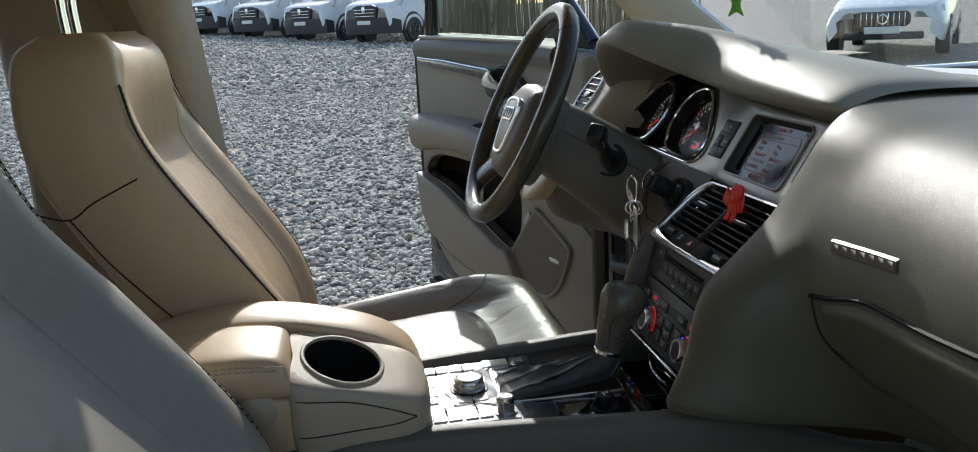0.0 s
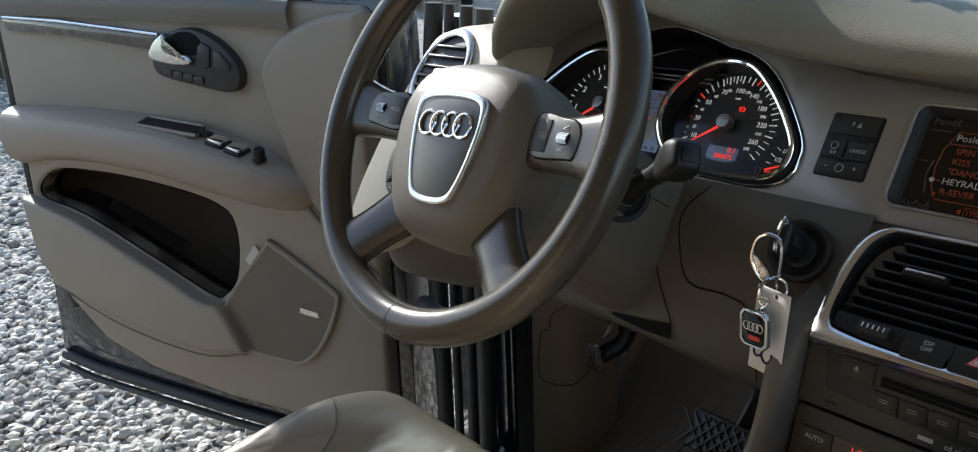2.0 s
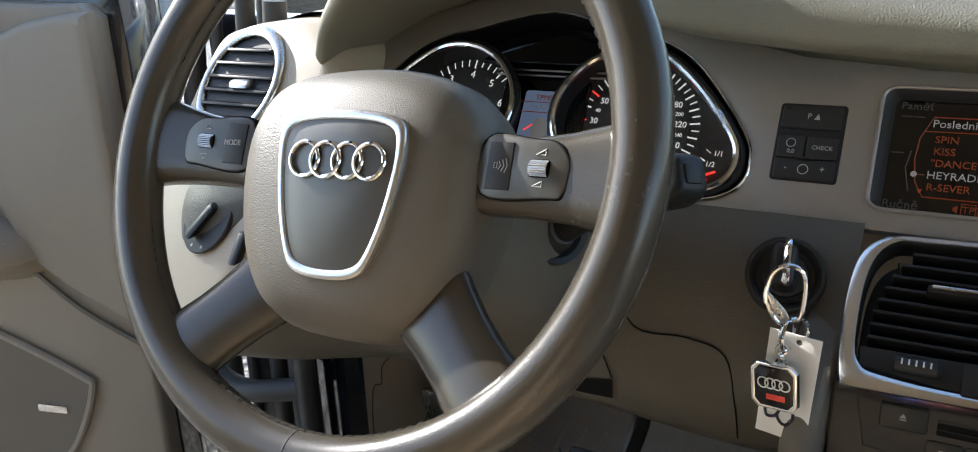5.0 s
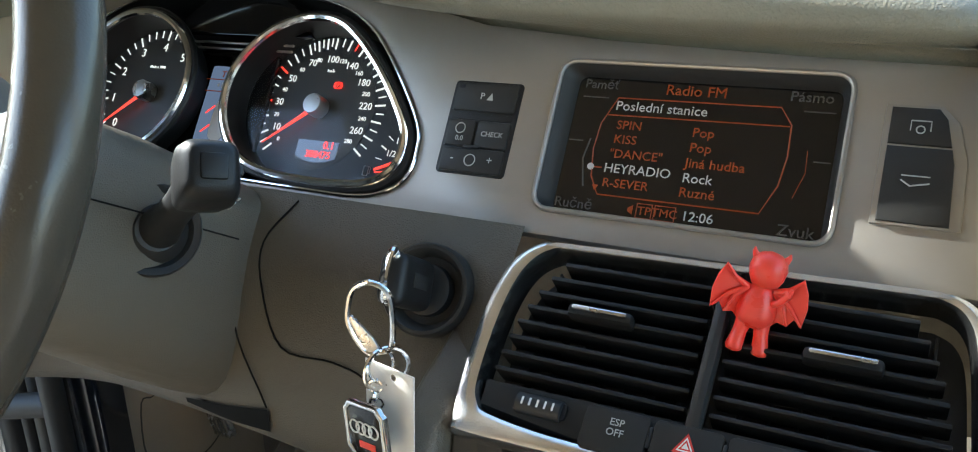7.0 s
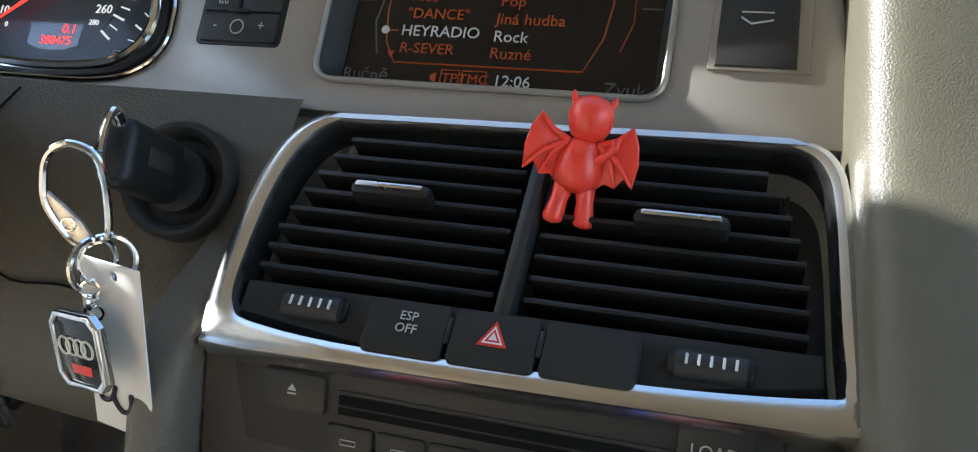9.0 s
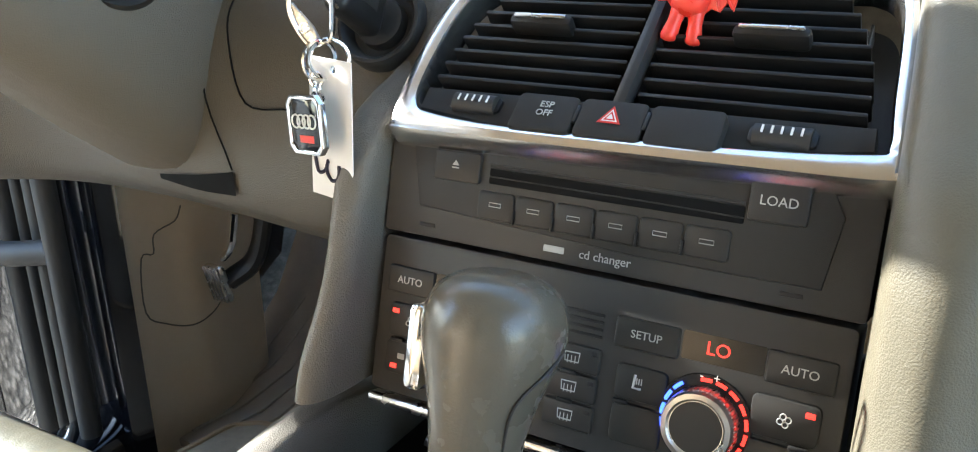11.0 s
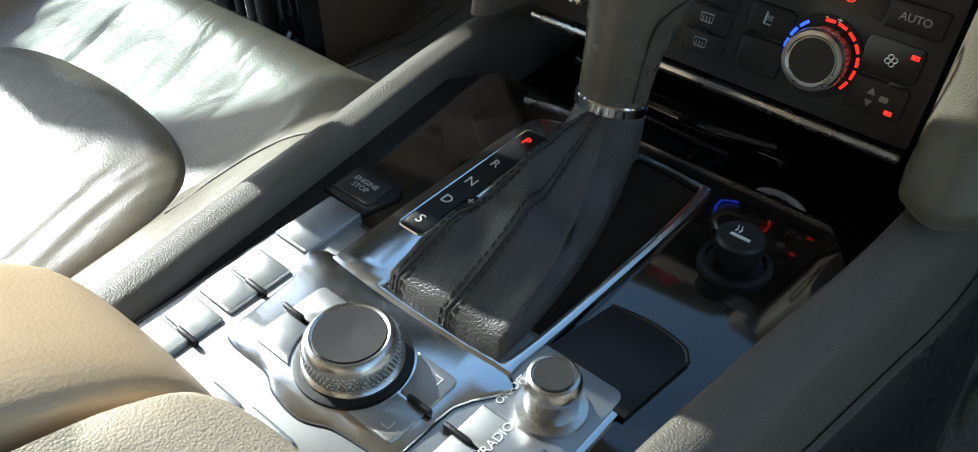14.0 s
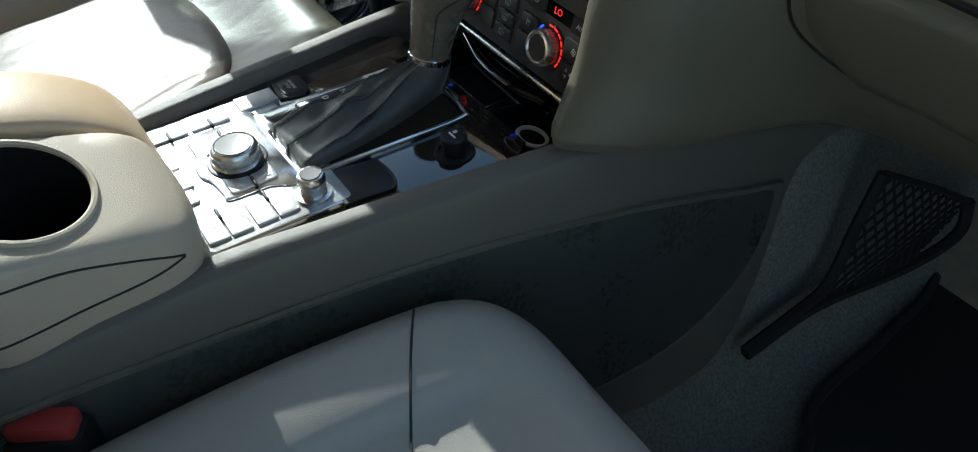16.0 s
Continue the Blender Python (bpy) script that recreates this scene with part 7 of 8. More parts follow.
dpart("pocket_switch", plate(rrect(0.017, 0.046, 0.004, 3), 0.006, 0.001), M_BTN, "boot release switch").data.transform(pose(-0.320, 0.846, 0.012, 0, 0, -44))
# raised corner by the mirror
cor = [(p.x, p.y) for p in spline([(0.0, 1.309, 0), (-0.05, 1.306, 0), (-0.11, 1.295, 0), (-0.18, 1.267, 0), (-0.229, 1.225, 0), (-0.238, 1.185, 0), (-0.217, 1.12, 0), (-0.190, 1.05, 0), (-0.160, 0.985, 0), (-0.10, 0.935, 0), (0.0, 0.878, 0)], 5)]
dpart("corner_panel", plate(cor, 0.03, 0.014, z=0.018, seg=4), M_PLASTIC, "smooth raised corner panel", sharp=60)
dpart("lower_seam", tube(spline([(-0.19, 0.985, 0.006), (-0.10, 0.905, 0.006), (0.0, 0.845, 0.006)], 5), 0.004, 6), M_DASHLOW)
# window and frame
wf = [(-0.055, 1.335), (-0.30, 1.56), (-0.50, 1.66), (-0.75, 1.70), (-0.985, 1.695), (-1.010, 1.36)]
part("window_frame", tube([(u, v, -0.055) for u, v in wf], 0.024, 10), M_CARPAINT, door, "black window frame")
part("window_glass", pane([(-0.07, 1.33), (-0.30, 1.545), (-0.50, 1.645), (-0.75, 1.685), (-0.970, 1.68), (-0.995, 1.33)], -0.055), thin_glass("tinted_window_glass", (0.36, 0.40, 0.37)), door, "tinted window glass")
dpart("mirror_triangle", plate([(-0.03, 1.325), (-0.20, 1.335), (-0.24, 1.40), (-0.16, 1.46)], 0.03, 0.006, z=-0.03), M_BLACK, "black mirror base cover")
# bottom edge of the door with seals
dpart("lower_seal", tube([(0.0, 0.465, -0.005), (-0.45, 0.470, -0.005), (-0.90, 0.488, -0.005), (-1.03, 0.505, -0.005)], 0.012, 10), M_RUBBER, "black rubber door seal")
dpart("lower_seal", tube([(0.0, 0.440, 0.0), (-0.45, 0.445, 0.0), (-0.92, 0.462, 0.0), (-1.045, 0.480, 0.0)], 0.008, 8), M_RUBBER, "black rubber door seal")
dpart("dirty_sill", plate([(0.0, 0.52), (-0.45, 0.53), (-0.72, 0.552), (-0.92, 0.64), (-1.03, 0.78), (-1.045, 0.49), (-0.45, 0.455), (0.0, 0.45)], 0.02, 0.004, z=-0.012), M_CARPAINT)
dpart("rear_edge_trim", tube(spline([(-1.035, 1.34, -0.010), (-1.040, 1.10, -0.010), (-1.035, 0.90, -0.010), (-1.01, 0.76, -0.010), (-0.95, 0.64, -0.010)], 6), 0.012, 8), M_RUBBER)

# ---- left end of the dash ----
endcap = thing("dash_end_cap", "cream plastic dash end with light switch and round vent", "dashboard trim", pose(0, -0.030, 0, 90))
cap = [(p.x, p.y) for p in spline([(-0.770, 1.27, 0), (-0.74, 1.300, 0), (-0.66, 1.306, 0), (-0.612, 1.290, 0), (-0.595, 1.25, 0), (-0.612, 1.15, 0), (-0.640, 1.07, 0), (-0.69, 1.035, 0), (-0.745, 1.05, 0), (-0.772, 1.13, 0)], 6, True)]
part("cap", plate(cap, 0.13, 0.018, seg=4), M_BEIGEPL, endcap, "cream moulded end piece", sharp=60)
part("top_bridge", loft([spline([(-0.77, 1.285, -0.06), (-0.69, 1.312, -0.05), (-0.60, 1.302, -0.07)], 5), spline([(-0.78, 1.30, -0.2), (-0.69, 1.318, -0.2), (-0.58, 1.312, -0.2)], 5), spline([(-0.80, 1.30, -0.5), (-0.69, 1.312, -0.5), (-0.55, 1.312, -0.5)], 5)]), M_BEIGEPL, endcap)
vc = (-0.706, 1.252)
lv = part("round_vent", ring(0.0465, 0.0050, 48, 10, at=(vc[0], vc[1], 0.003)), M_ALU, endcap, "round vent with silver ring")
part("vent_hollow", lathe([(0.043, 0.0), (0.043, 0.002), (0, 0.002)], 40, at=(vc[0], vc[1], 0)), M_BLACK, lv)
for k in range(6):
    h = -0.030 + k * 0.012
    w = math.sqrt(max(0.0001, 0.042 ** 2 - h * h))
    part("slat", rbox(2 * w, 0.0025, 0.010, 0.0008, at=(vc[0], vc[1] + h, 0.003)), M_SATIN, lv)
part("slider", rbox(0.024, 0.008, 0.012, 0.003, at=(vc[0] + 0.005, vc[1], 0.006)), M_BTN, lv)
lc = (-0.682, 1.140)
ls = part("light_switch", lathe([(0.029, 0.0), (0.029, 0.004), (0.027, 0.006), (0.018, 0.0062), (0, 0.0062)], 44, at=(lc[0], lc[1], 0)), M_SATIN, endcap, "rotary light switch")
part("switch_grip", rbox(0.010, 0.034, 0.014, 0.004, rot=pose(lc[0], lc[1], 0.011, 0, 0, -35)), M_BLACK, ls)
for k in range(8):
    a = radians(60 + k * 32)
    part("switch_mark", rbox(0.0022, 0.0022, 0.0004, 0, at=(lc[0] + 0.0230 * math.cos(a), lc[1] + 0.0230 * math.sin(a), 0.0063)), M_GREYPRINT, ls)
part("dimmer", rbox(0.010, 0.026, 0.012, 0.003, at=(-0.632, 1.122, 0.004)), M_BLACK, endcap)
# the face leans ahead towards its top
lean = Matrix(((1, 0, 0, 0), (0, 1, 0, 0), (0, -0.75, 1, 0.75 * 1.13), (0, 0, 0, 1)))
for o in endcap.children_recursive:
    o.data.transform(lean)

# ---- pillars, jamb, kick panel ----
rows = []
for x, y, z, w in ((-0.735, 0.36, 1.30, 0.055), (-0.72, 0.26, 1.38, 0.05), (-0.69, 0.13, 1.50, 0.045), (-0.65, 0.01, 1.60, 0.045), (-0.62, -0.08, 1.69, 0.05)):
    rows.append([(x + 0.022 * math.cos(a), y + w * math.sin(a) * 0.9, z + w * math.sin(a) * 0.8) for a in [2 * math.pi * k / 16 for k in range(16)]])
tagged(part("pillar_front_left", loft(rows, close_v=True, cap=True), M_HEADLINER), "cream front roof pillar trim", "pillar", kind="structure")
rows = [[(-p[0], p[1], p[2]) for p in r_] for r_ in rows]
tagged(part("pillar_front_right", loft(rows, close_v=True, cap=True), M_HEADLINER), "cream front roof pillar trim", "pillar", kind="structure")
for sx in (-1, 1):
    rows = [spline([(sx * x, y, z) for x, y, z in ((-0.80, 0.50, 1.26), (-0.775, 0.29, 1.40), (-0.735, 0.12, 1.545), (-0.705, -0.02, 1.675), (-0.750, -0.3, 1.702), (-0.750, -1.6, 1.697))], 5),
            spline([(sx * x, y, z) for x, y, z in ((-0.79, 0.57, 1.26), (-0.755, 0.355, 1.40), (-0.71, 0.165, 1.56), (-0.66, 0.005, 1.705), (-0.62, -0.3, 1.745), (-0.62, -1.6, 1.74))], 5)]
    tagged(part("roof_rail", loft(rows, thick=0.03), M_CARPAINT), "black painted roof rail", "roof rail", kind="structure")
b = plate([(-0.66, 0.045), (0.66, 0.045), (0.66, -2.6), (-0.66, -2.6)], 0.035, 0.01, z=1.722)
tagged(part("roof", b, M_HEADLINER), "cream fabric headliner", "roof", kind="structure")
b = plate([(-0.66, 0.05), (0.66, 0.05), (0.66, -2.62), (-0.66, -2.62)], 0.018, 0.006, z=1.744)
tagged(part("roof_skin", b, M_CARPAINT), "glossy black painted roof", "roof", kind="structure")
rows = [spline([(x * 0.72 / 0.80, 0.06 + 0.02 * math.cos(x * 1.9), 1.715) for x in (-0.80, -0.4, 0.0, 0.4, 0.80)], 4), spline([(x, 0.66 + 0.12 * math.cos(x * 1.9), 1.26) for x in (-0.80, -0.4, 0.0, 0.4, 0.80)], 4)]
rows = [rows[0], [Vector(a).lerp(Vector(c), 0.5) + Vector((0, 0.02, 0.03)) for a, c in zip(*rows)], rows[1]]
o = tagged(part("windscreen", loft(rows), M_GLASS), "clear raked windscreen", "windscreen", kind="structure")
o.visible_shadow = False
b = loft([spline([(x, 0.70 + 0.12 * math.cos(x * 1.9), 1.235 - 0.03 * abs(x)) for x in (-0.85, -0.4, 0, 0.4, 0.85)], 4), spline([(x, 1.2, 1.16 - 0.03 * abs(x)) for x in (-0.9, -0.4, 0, 0.4, 0.9)], 4), spline([(x, 1.75, 1.03 - 0.04 * abs(x)) for x in (-0.9, -0.4, 0, 0.4, 0.9)], 4), spline([(x, 1.85, 0.8) for x in (-0.9, -0.4, 0, 0.4, 0.9)], 4)])
tagged(part("bonnet", b, M_CARPAINT), "glossy black car bonnet", "bonnet", kind="structure")
# body sides and rear that close the car
for name, x0, y0, y1, z1 in (("body_side_right", 0.86, -2.6, -1.15, 1.30), ("body_front_right", 0.86, 0.30, 1.80, 1.25), ("body_front_left", -0.88, 0.36, 1.80, 1.25), ("body_rear_left", -0.86, -2.6, -1.95, 1.30)):
    tagged(part(name, rbox(0.08, y1 - y0, z1 - 0.40, 0.02, at=(x0, (y0 + y1) / 2, (z1 + 0.40) / 2)), M_CARPAINT), "glossy black car body side", "car body", kind="structure")
# Unseen opaque panes added to keep sky light out of the rear cabin.
tagged(part("side_glass_right", rbox(0.012, 1.50, 0.42, 0.004, rot=pose(0.80, -1.87, 1.50, 0, -12)), M_GLASSDARK), "opaque dark panel filling the unseen rear side window", "window", kind="structure")
tagged(part("rear_glass", rbox(1.36, 0.012, 0.44, 0.004, at=(0, -2.58, 1.50)), M_GLASSDARK), "opaque dark panel filling the unseen rear window", "window", kind="structure")
tagged(part("body_rear", rbox(1.7, 0.08, 0.9, 0.02, at=(0, -2.6, 0.85)), M_CARPAINT), "car tail closing the cabin", "car body", kind="structure")
for sx in (-1, 1):
    tagged(part("door_sill", rbox(0.10, 2.3, 0.14, 0.02, at=(sx * 0.80, -0.75, 0.50)), M_CARPAINT), "black painted door sill", "sill", kind="structure")
kick = thing("kick_panel", "taupe side panel in the driver footwell with a cover", "kick panel")
outline = spline([(-0.815, 0.275, 0), (-0.775, 0.246, 0), (-0.750, 0.243, 0), (-0.740, 0.262, 0), (-0.737, 0.305, 0), (-0.730, 0.345, 0), (-0.733, 0.40, 0), (-0.740, 0.460, 0)], 5)
outline = outline + [Vector((-0.785, 0.465, 0)), Vector((-0.790, 0.32, 0))]
panel = part("panel", loft([[(p.x, p.y - (0.010 if p.y < 0.30 else 0.0) * (0.9 - z) / 0.4, z) for p in outline] for z in (0.475, 0.60, 0.75, 0.90, 0.965)], close_v=True, cap=True), M_BEIGEPL, kick, sharp=50)
flank = BVHTree.FromPolygons([v.co.copy() for v in panel.data.vertices], [tuple(p.vertices) for p in panel.data.polygons])
line = []
for p in spline([(-0.6, y, z) for y, z in ((0.330, 0.850), (0.319, 0.831), (0.288, 0.822), (0.283, 0.797), (0.265, 0.796), (0.260, 0.723), (0.286, 0.697), (0.324, 0.680), (0.361, 0.687), (0.385, 0.705))], 4):
    hitp = flank.ray_cast(p, Vector((-1, 0, 0)))[0]
    if hitp is not None:
        line.append(hitp)
part("cover_seam", tube(line, 0.0012, 6), M_KNEE, kick)
jamb = thing("door_jamb", "black painted door jamb with rubber seals", "door jamb")
part("jamb_plate", plate([(-1.02, 0.42), (-0.77, 0.42), (-0.77, 1.30), (-1.02, 1.30)], 0.03, 0.008), M_CARPAINT, jamb, m=pose(0, -0.002, 0, 90, 0, -16))
for x, y, rr_ in ((-0.785, 0.185, 0.014), (-0.815, 0.20, 0.009), (-0.86, 0.215, 0.012), (-0.93, 0.235, 0.008), (-0.985, 0.245, 0.016)):
    part("seal", tube(spline([(x, y, 0.47), (x, y, 0.8), (x, y, 1.1), (x + 0.01, y + 0.01, 1.32)], 5), rr_, 10), M_RUBBER, jamb, "vertical rubber seal")
part("wire_boot", tube(spline([(-0.80, 0.19, 0.82), (-0.88, 0.17, 0.81), (-0.97, 0.20, 0.80)], 5), 0.016, 10), M_RUBBER, jamb)
# B pillar and belt
rows = []
for z, y0, y1 in ((0.50, -0.70, -1.12), (0.80, -0.705, -1.10), (1.10, -0.725, -1.09), (1.40, -0.745, -1.08), (1.68, -0.775, -1.07)):
    x = -0.80 if z < 1.0 else -0.80 + (z - 1.0) * 0.22
    rows.append(spline([(x - 0.05, y0 + 0.02, z), (x + 0.03, y0 - 0.005, z), (x + 0.055, y0 - 0.06, z), (x + 0.055, y1 + 0.06, z), (x + 0.02, y1, z), (x - 0.05, y1, z)], 4))
tagged(part("pillar_middle_left", loft([spline([q[j] for q in rows], 4) for j in range(len(rows[0]))]), M_BEIGEPL), "cream middle roof pillar trim", "pillar", kind="structure")
tagged(part("pillar_middle_right", loft([spline([Vector((-q[j].x, q[j].y, q[j].z)) for q in rows], 4) for j in range(len(rows[0]))]), M_BEIGEPL), "cream middle roof pillar trim", "pillar", kind="structure")
belt = thing("seat_belt", "beige seat belt webbing hanging beside the driver seat", "seat belt")


def strap(pts, w):
    P = spline(pts, 8)
    return loft([[p + Vector((0.006, -w / 2, 0)), p + Vector((0, w / 2, 0))] for p in P], thick=0.0014)


part("webbing", strap([(-0.570, -0.885, 1.64), (-0.600, -0.850, 1.50), (-0.635, -0.79, 1.32), (-0.655, -0.735, 1.20), (-0.67, -0.69, 1.05), (-0.685, -0.655, 0.80), (-0.69, -0.645, 0.62)], 0.047), M_BELT, belt, "woven beige belt")
part("tongue", rbox(0.012, 0.03, 0.05, 0.004, at=(-0.690, -0.700, 1.12)), M_BLACK, belt, "black belt tongue")
part("anchor_cover", rbox(0.05, 0.07, 0.10, 0.015, at=(-0.705, -0.645, 0.60)), M_BEIGEPL, belt)
# rear door, open
rd = thing("rear_door", "open rear door with grey ledge and bright strip", "car door", pose(-0.93, -1.02, 0, 0, 0, 200) @ pose(0, 0, 0, 90))
part("inner_panel", plate([(0.02, 1.33), (0.75, 1.35), (0.80, 1.28), (0.80, 0.9), (0.6, 0.6), (0.3, 0.48), (0.02, 0.47)], 0.06, 0.012), M_PLASTIC, rd)
part("ledge", tube([(0.03, 1.335, -0.01), (0.76, 1.352, -0.01)], 0.030, 12), M_DASHLOW, rd)
part("bright_strip", tube([(0.05, 1.27, 0.004), (0.76, 1.285, 0.004)], 0.005, 8), M_CHROME, rd)
# passenger door, swung wide open beside the way in
pd = thing("passenger_door", "open front passenger door with taupe inner panel", "car door", pose(0.93, 0.30, 0, 0, 0, -48) @ pose(0, 0, 0, 90))
part("inner_panel", plate([(0.0, 1.31), (1.02, 1.35), (1.05, 1.28), (1.03, 0.80), (0.90, 0.60), (0.60, 0.50), (0.0, 0.47)], 0.06, 0.012), M_PLASTIC, pd)
part("outer_shell", plate([(0.0, 1.32), (1.03, 1.36), (1.06, 1.28), (1.06, 0.52), (0.9, 0.44), (0.0, 0.42)], 0.05, 0.01, z=-0.061), M_CARPAINT, pd, "glossy black outer shell")
part("window_frame", tube([(0.06, 1.33, -0.06), (0.35, 1.56, -0.06), (0.70, 1.68, -0.06), (0.99, 1.69, -0.06), (1.01, 1.36, -0.06)], 0.022, 8), M_CARPAINT, pd)
# ---- footwells ----
rows = [[(x, y, z) for x in (-0.76, -0.5, -0.2, 0.2, 0.5, 0.8)] for y, z in ((-2.5, 0.49), (-0.2, 0.49), (0.25, 0.49), (0.45, 0.50), (0.66, 0.62), (0.74, 0.90), (0.76, 1.20))]
tagged(part("car_floor", loft(rows), M_CARPETB), "beige carpeted floor and toe board", "car floor", kind="structure")
rows = [spline([(0.155, y, zt), (0.19, y, (zt + 0.5) * 0.5 + 0.05), (0.225, y, 0.56), (0.30, y, 0.505), (0.52, y, 0.502), (0.75, y, 0.51)], 4) for y, zt in ((-0.40, 0.60), (-0.15, 0.62), (0.02, 0.670), (0.12, 0.700), (0.18, 0.745), (0.23, 0.860), (0.32, 0.90), (0.50, 0.90), (0.72, 0.9))]
tagged(part("passenger_carpet", loft([spline([q[j] for q in rows], 4) for j in range(len(rows[0]))]), M_CARPET), "grey looped carpet in the passenger footwell", "carpet", kind="structure")
b = plate([(p.x, p.y) for p in spline([(0.345, 0.12, 0), (0.307, 0.18, 0), (0.292, 0.24, 0), (0.286, 0.32, 0), (0.272, 0.42, 0), (0.27, 0.62, 0), (0.72, 0.62, 0), (0.74, -0.15, 0), (0.42, -0.15, 0)], 5, True)], 0.012, 0.004, z=0.522)
b = tube([(p.x, p.y, 0.522) for p in spline([(0.345, 0.12, 0), (0.307, 0.18, 0), (0.292, 0.24, 0), (0.286, 0.32, 0), (0.272, 0.42, 0), (0.27, 0.62, 0), (0.72, 0.62, 0), (0.74, -0.15, 0), (0.42, -0.15, 0)], 5, True)], 0.007, 6, closed=True, bm=b)
single("passenger_mat", b, M_RUBBER, "black rubber floor mat with raised edge", "floor mat")
dm = thing("driver_mat", "ribbed taupe floor mat in the driver footwell", "floor mat")
rows = [[(x, y, z) for x in (-0.80, -0.69, -0.6, -0.4, -0.25)] for y, z in ((0.28, 0.512), (0.38, 0.518), (0.46, 0.545), (0.56, 0.62), (0.64, 0.74))]
part("carpet_sheet", loft(rows, thick=0.012), M_MAT, dm)
for k in range(17):
    x = -0.80 + k * 0.033
    part("rib", tube([(x, 0.30, 0.526), (x + 0.02, 0.38, 0.532), (x + 0.04, 0.46, 0.559), (x + 0.06, 0.56, 0.633), (x + 0.075, 0.63, 0.735)], 0.0028, 6), M_PLASTIC, dm)
hp = [(p.x, p.y) for p in spline([(-0.685, -0.05, 0), (-0.685, 0.27, 0), (-0.660, 0.335, 0), (-0.60, 0.350, 0), (-0.40, 0.350, 0), (-0.30, 0.345, 0), (-0.27, 0.30, 0), (-0.27, -0.05, 0)], 5, True)]
heel = part("heel_pad", plate(hp, 0.012, 0.004, z=0.541), M_CARPETB, dm, "brown carpet heel pad with a bound edge")
part("binding", tube([(x, y, 0.540) for x, y in hp], 0.005, 8, closed=True), M_BELT, heel)
# pedals
pb = thing("parking_brake_pedal", "foot parking brake with ridged metal pad", "pedal")
part("pad", rbox(0.032, 0.012, 0.058, 0.006, rot=pose(-0.690, 0.341, 0.745, 14)), M_ALU, pb)
for k in range(5):
    part("ridge", rbox(0.0030, 0.004, 0.054, 0.001, rot=pose(-0.702 + k * 0.006, 0.334, 0.745, 14)), M_ALU, pb)
part("arm", tube(spline([(-0.685, 0.355, 0.745), (-0.655, 0.375, 0.775), (-0.640, 0.385, 0.84), (-0.640, 0.40, 0.95), (-0.64, 0.42, 1.02)], 5), 0.016, 10, flat=0.7), M_BLACK, pb)
part("bright_arm", tube(spline([(-0.682, 0.345, 0.780), (-0.664, 0.345, 0.800), (-0.656, 0.350, 0.845)], 4), 0.005, 8), M_CHROME, pb)
bp = thing("brake_pedal", "wide black rubber brake pedal", "pedal")
part("pad", rbox(0.12, 0.014, 0.062, 0.008, rot=pose(-0.415, 0.320, 0.715, -25)), M_RUBBER, bp)
for k in range(7):
    for s in (-1, 1):
        part("tread", rbox(0.004, 0.003, 0.070, 0.001, rot=pose(-0.465 + k * 0.0165, 0.311, 0.717, -25) @ pose(0, 0, 0, 0, s * 40)), M_SATIN, bp)
part("arm", tube(spline([(-0.40, 0.335, 0.73), (-0.385, 0.36, 0.80), (-0.385, 0.37, 0.90), (-0.39, 0.40, 1.0)], 5), 0.013, 10, flat=0.6), M_BLACK, bp)

# ---- passenger side details ----

shell = [o for o in dash.children if o.name.startswith("passenger_shell")][0]
tree = BVHTree.FromPolygons([v.co.copy() for v in shell.data.vertices], [tuple(p.vertices) for p in shell.data.polygons])


def on_shell(x, z, off=0.0):
    """The point of the passenger shell's face at that x and height."""
    hitp, nrm, _, _ = tree.ray_cast(Vector((x, -0.6, z)), Vector((0, 1, 0)))
    if hitp is None:
        return Vector((x, 0.2, z))
    if nrm.y > 0:
        nrm = -nrm
    return hitp + nrm * off


glove = thing("glove_box", "closed olive-grey glove box lid", "glove box")


def lid_top(x):
    return 1.106 + 0.018 * ease(0.25, 0.34, x) + 0.008 * ease(0.38, 0.55, x)


grid = []
for i in range(13):
    f = i / 12
    left = 0.256 + 0.045 * max(0.0, (f - 0.35) / 0.65) ** 2.6
    row = []
    for j in range(25):
        x = left + (0.70 - left) * j / 24
        z = lid_top(x) - f * (lid_top(x) - 1.016)
        row.append(on_shell(x, z, 0.007 - 0.013 * (i in (0, 12) or j in (0, 24))))
    grid.append(row)
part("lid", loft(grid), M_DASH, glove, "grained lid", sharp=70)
part("gap", tube([on_shell(0.250 + g * 0.44, lid_top(0.250 + g * 0.44) + 0.003, 0.0005) for g in [k / 20 for k in range(21)]], 0.0032, 6), M_BLACK, glove)
part("gap", tube([on_shell(0.2525 + 0.045 * max(0.0, (f - 0.35) / 0.65) ** 2.6, lid_top(0.256) + 0.002 - f * 0.088, 0.0002) for f in [k / 12 for k in range(13)]], 0.0016, 6), M_BLACK, glove)
pts = [on_shell(0.266 + 0.104 * k / 6, 1.1665 + 0.0055 * k / 6, 0.003) for k in range(7)]
bad = thing("dash_badge", "small silver badge with embossed bars on the dashboard", "badge")
part("plaque", loft([[p + Vector((0, 0, -0.008)), p + Vector((0, -0.0035, -0.006)), p + Vector((0, -0.0035, 0.006)), p + Vector((0, 0, 0.008))] for p in pts], cap=True), M_PLATE, bad)
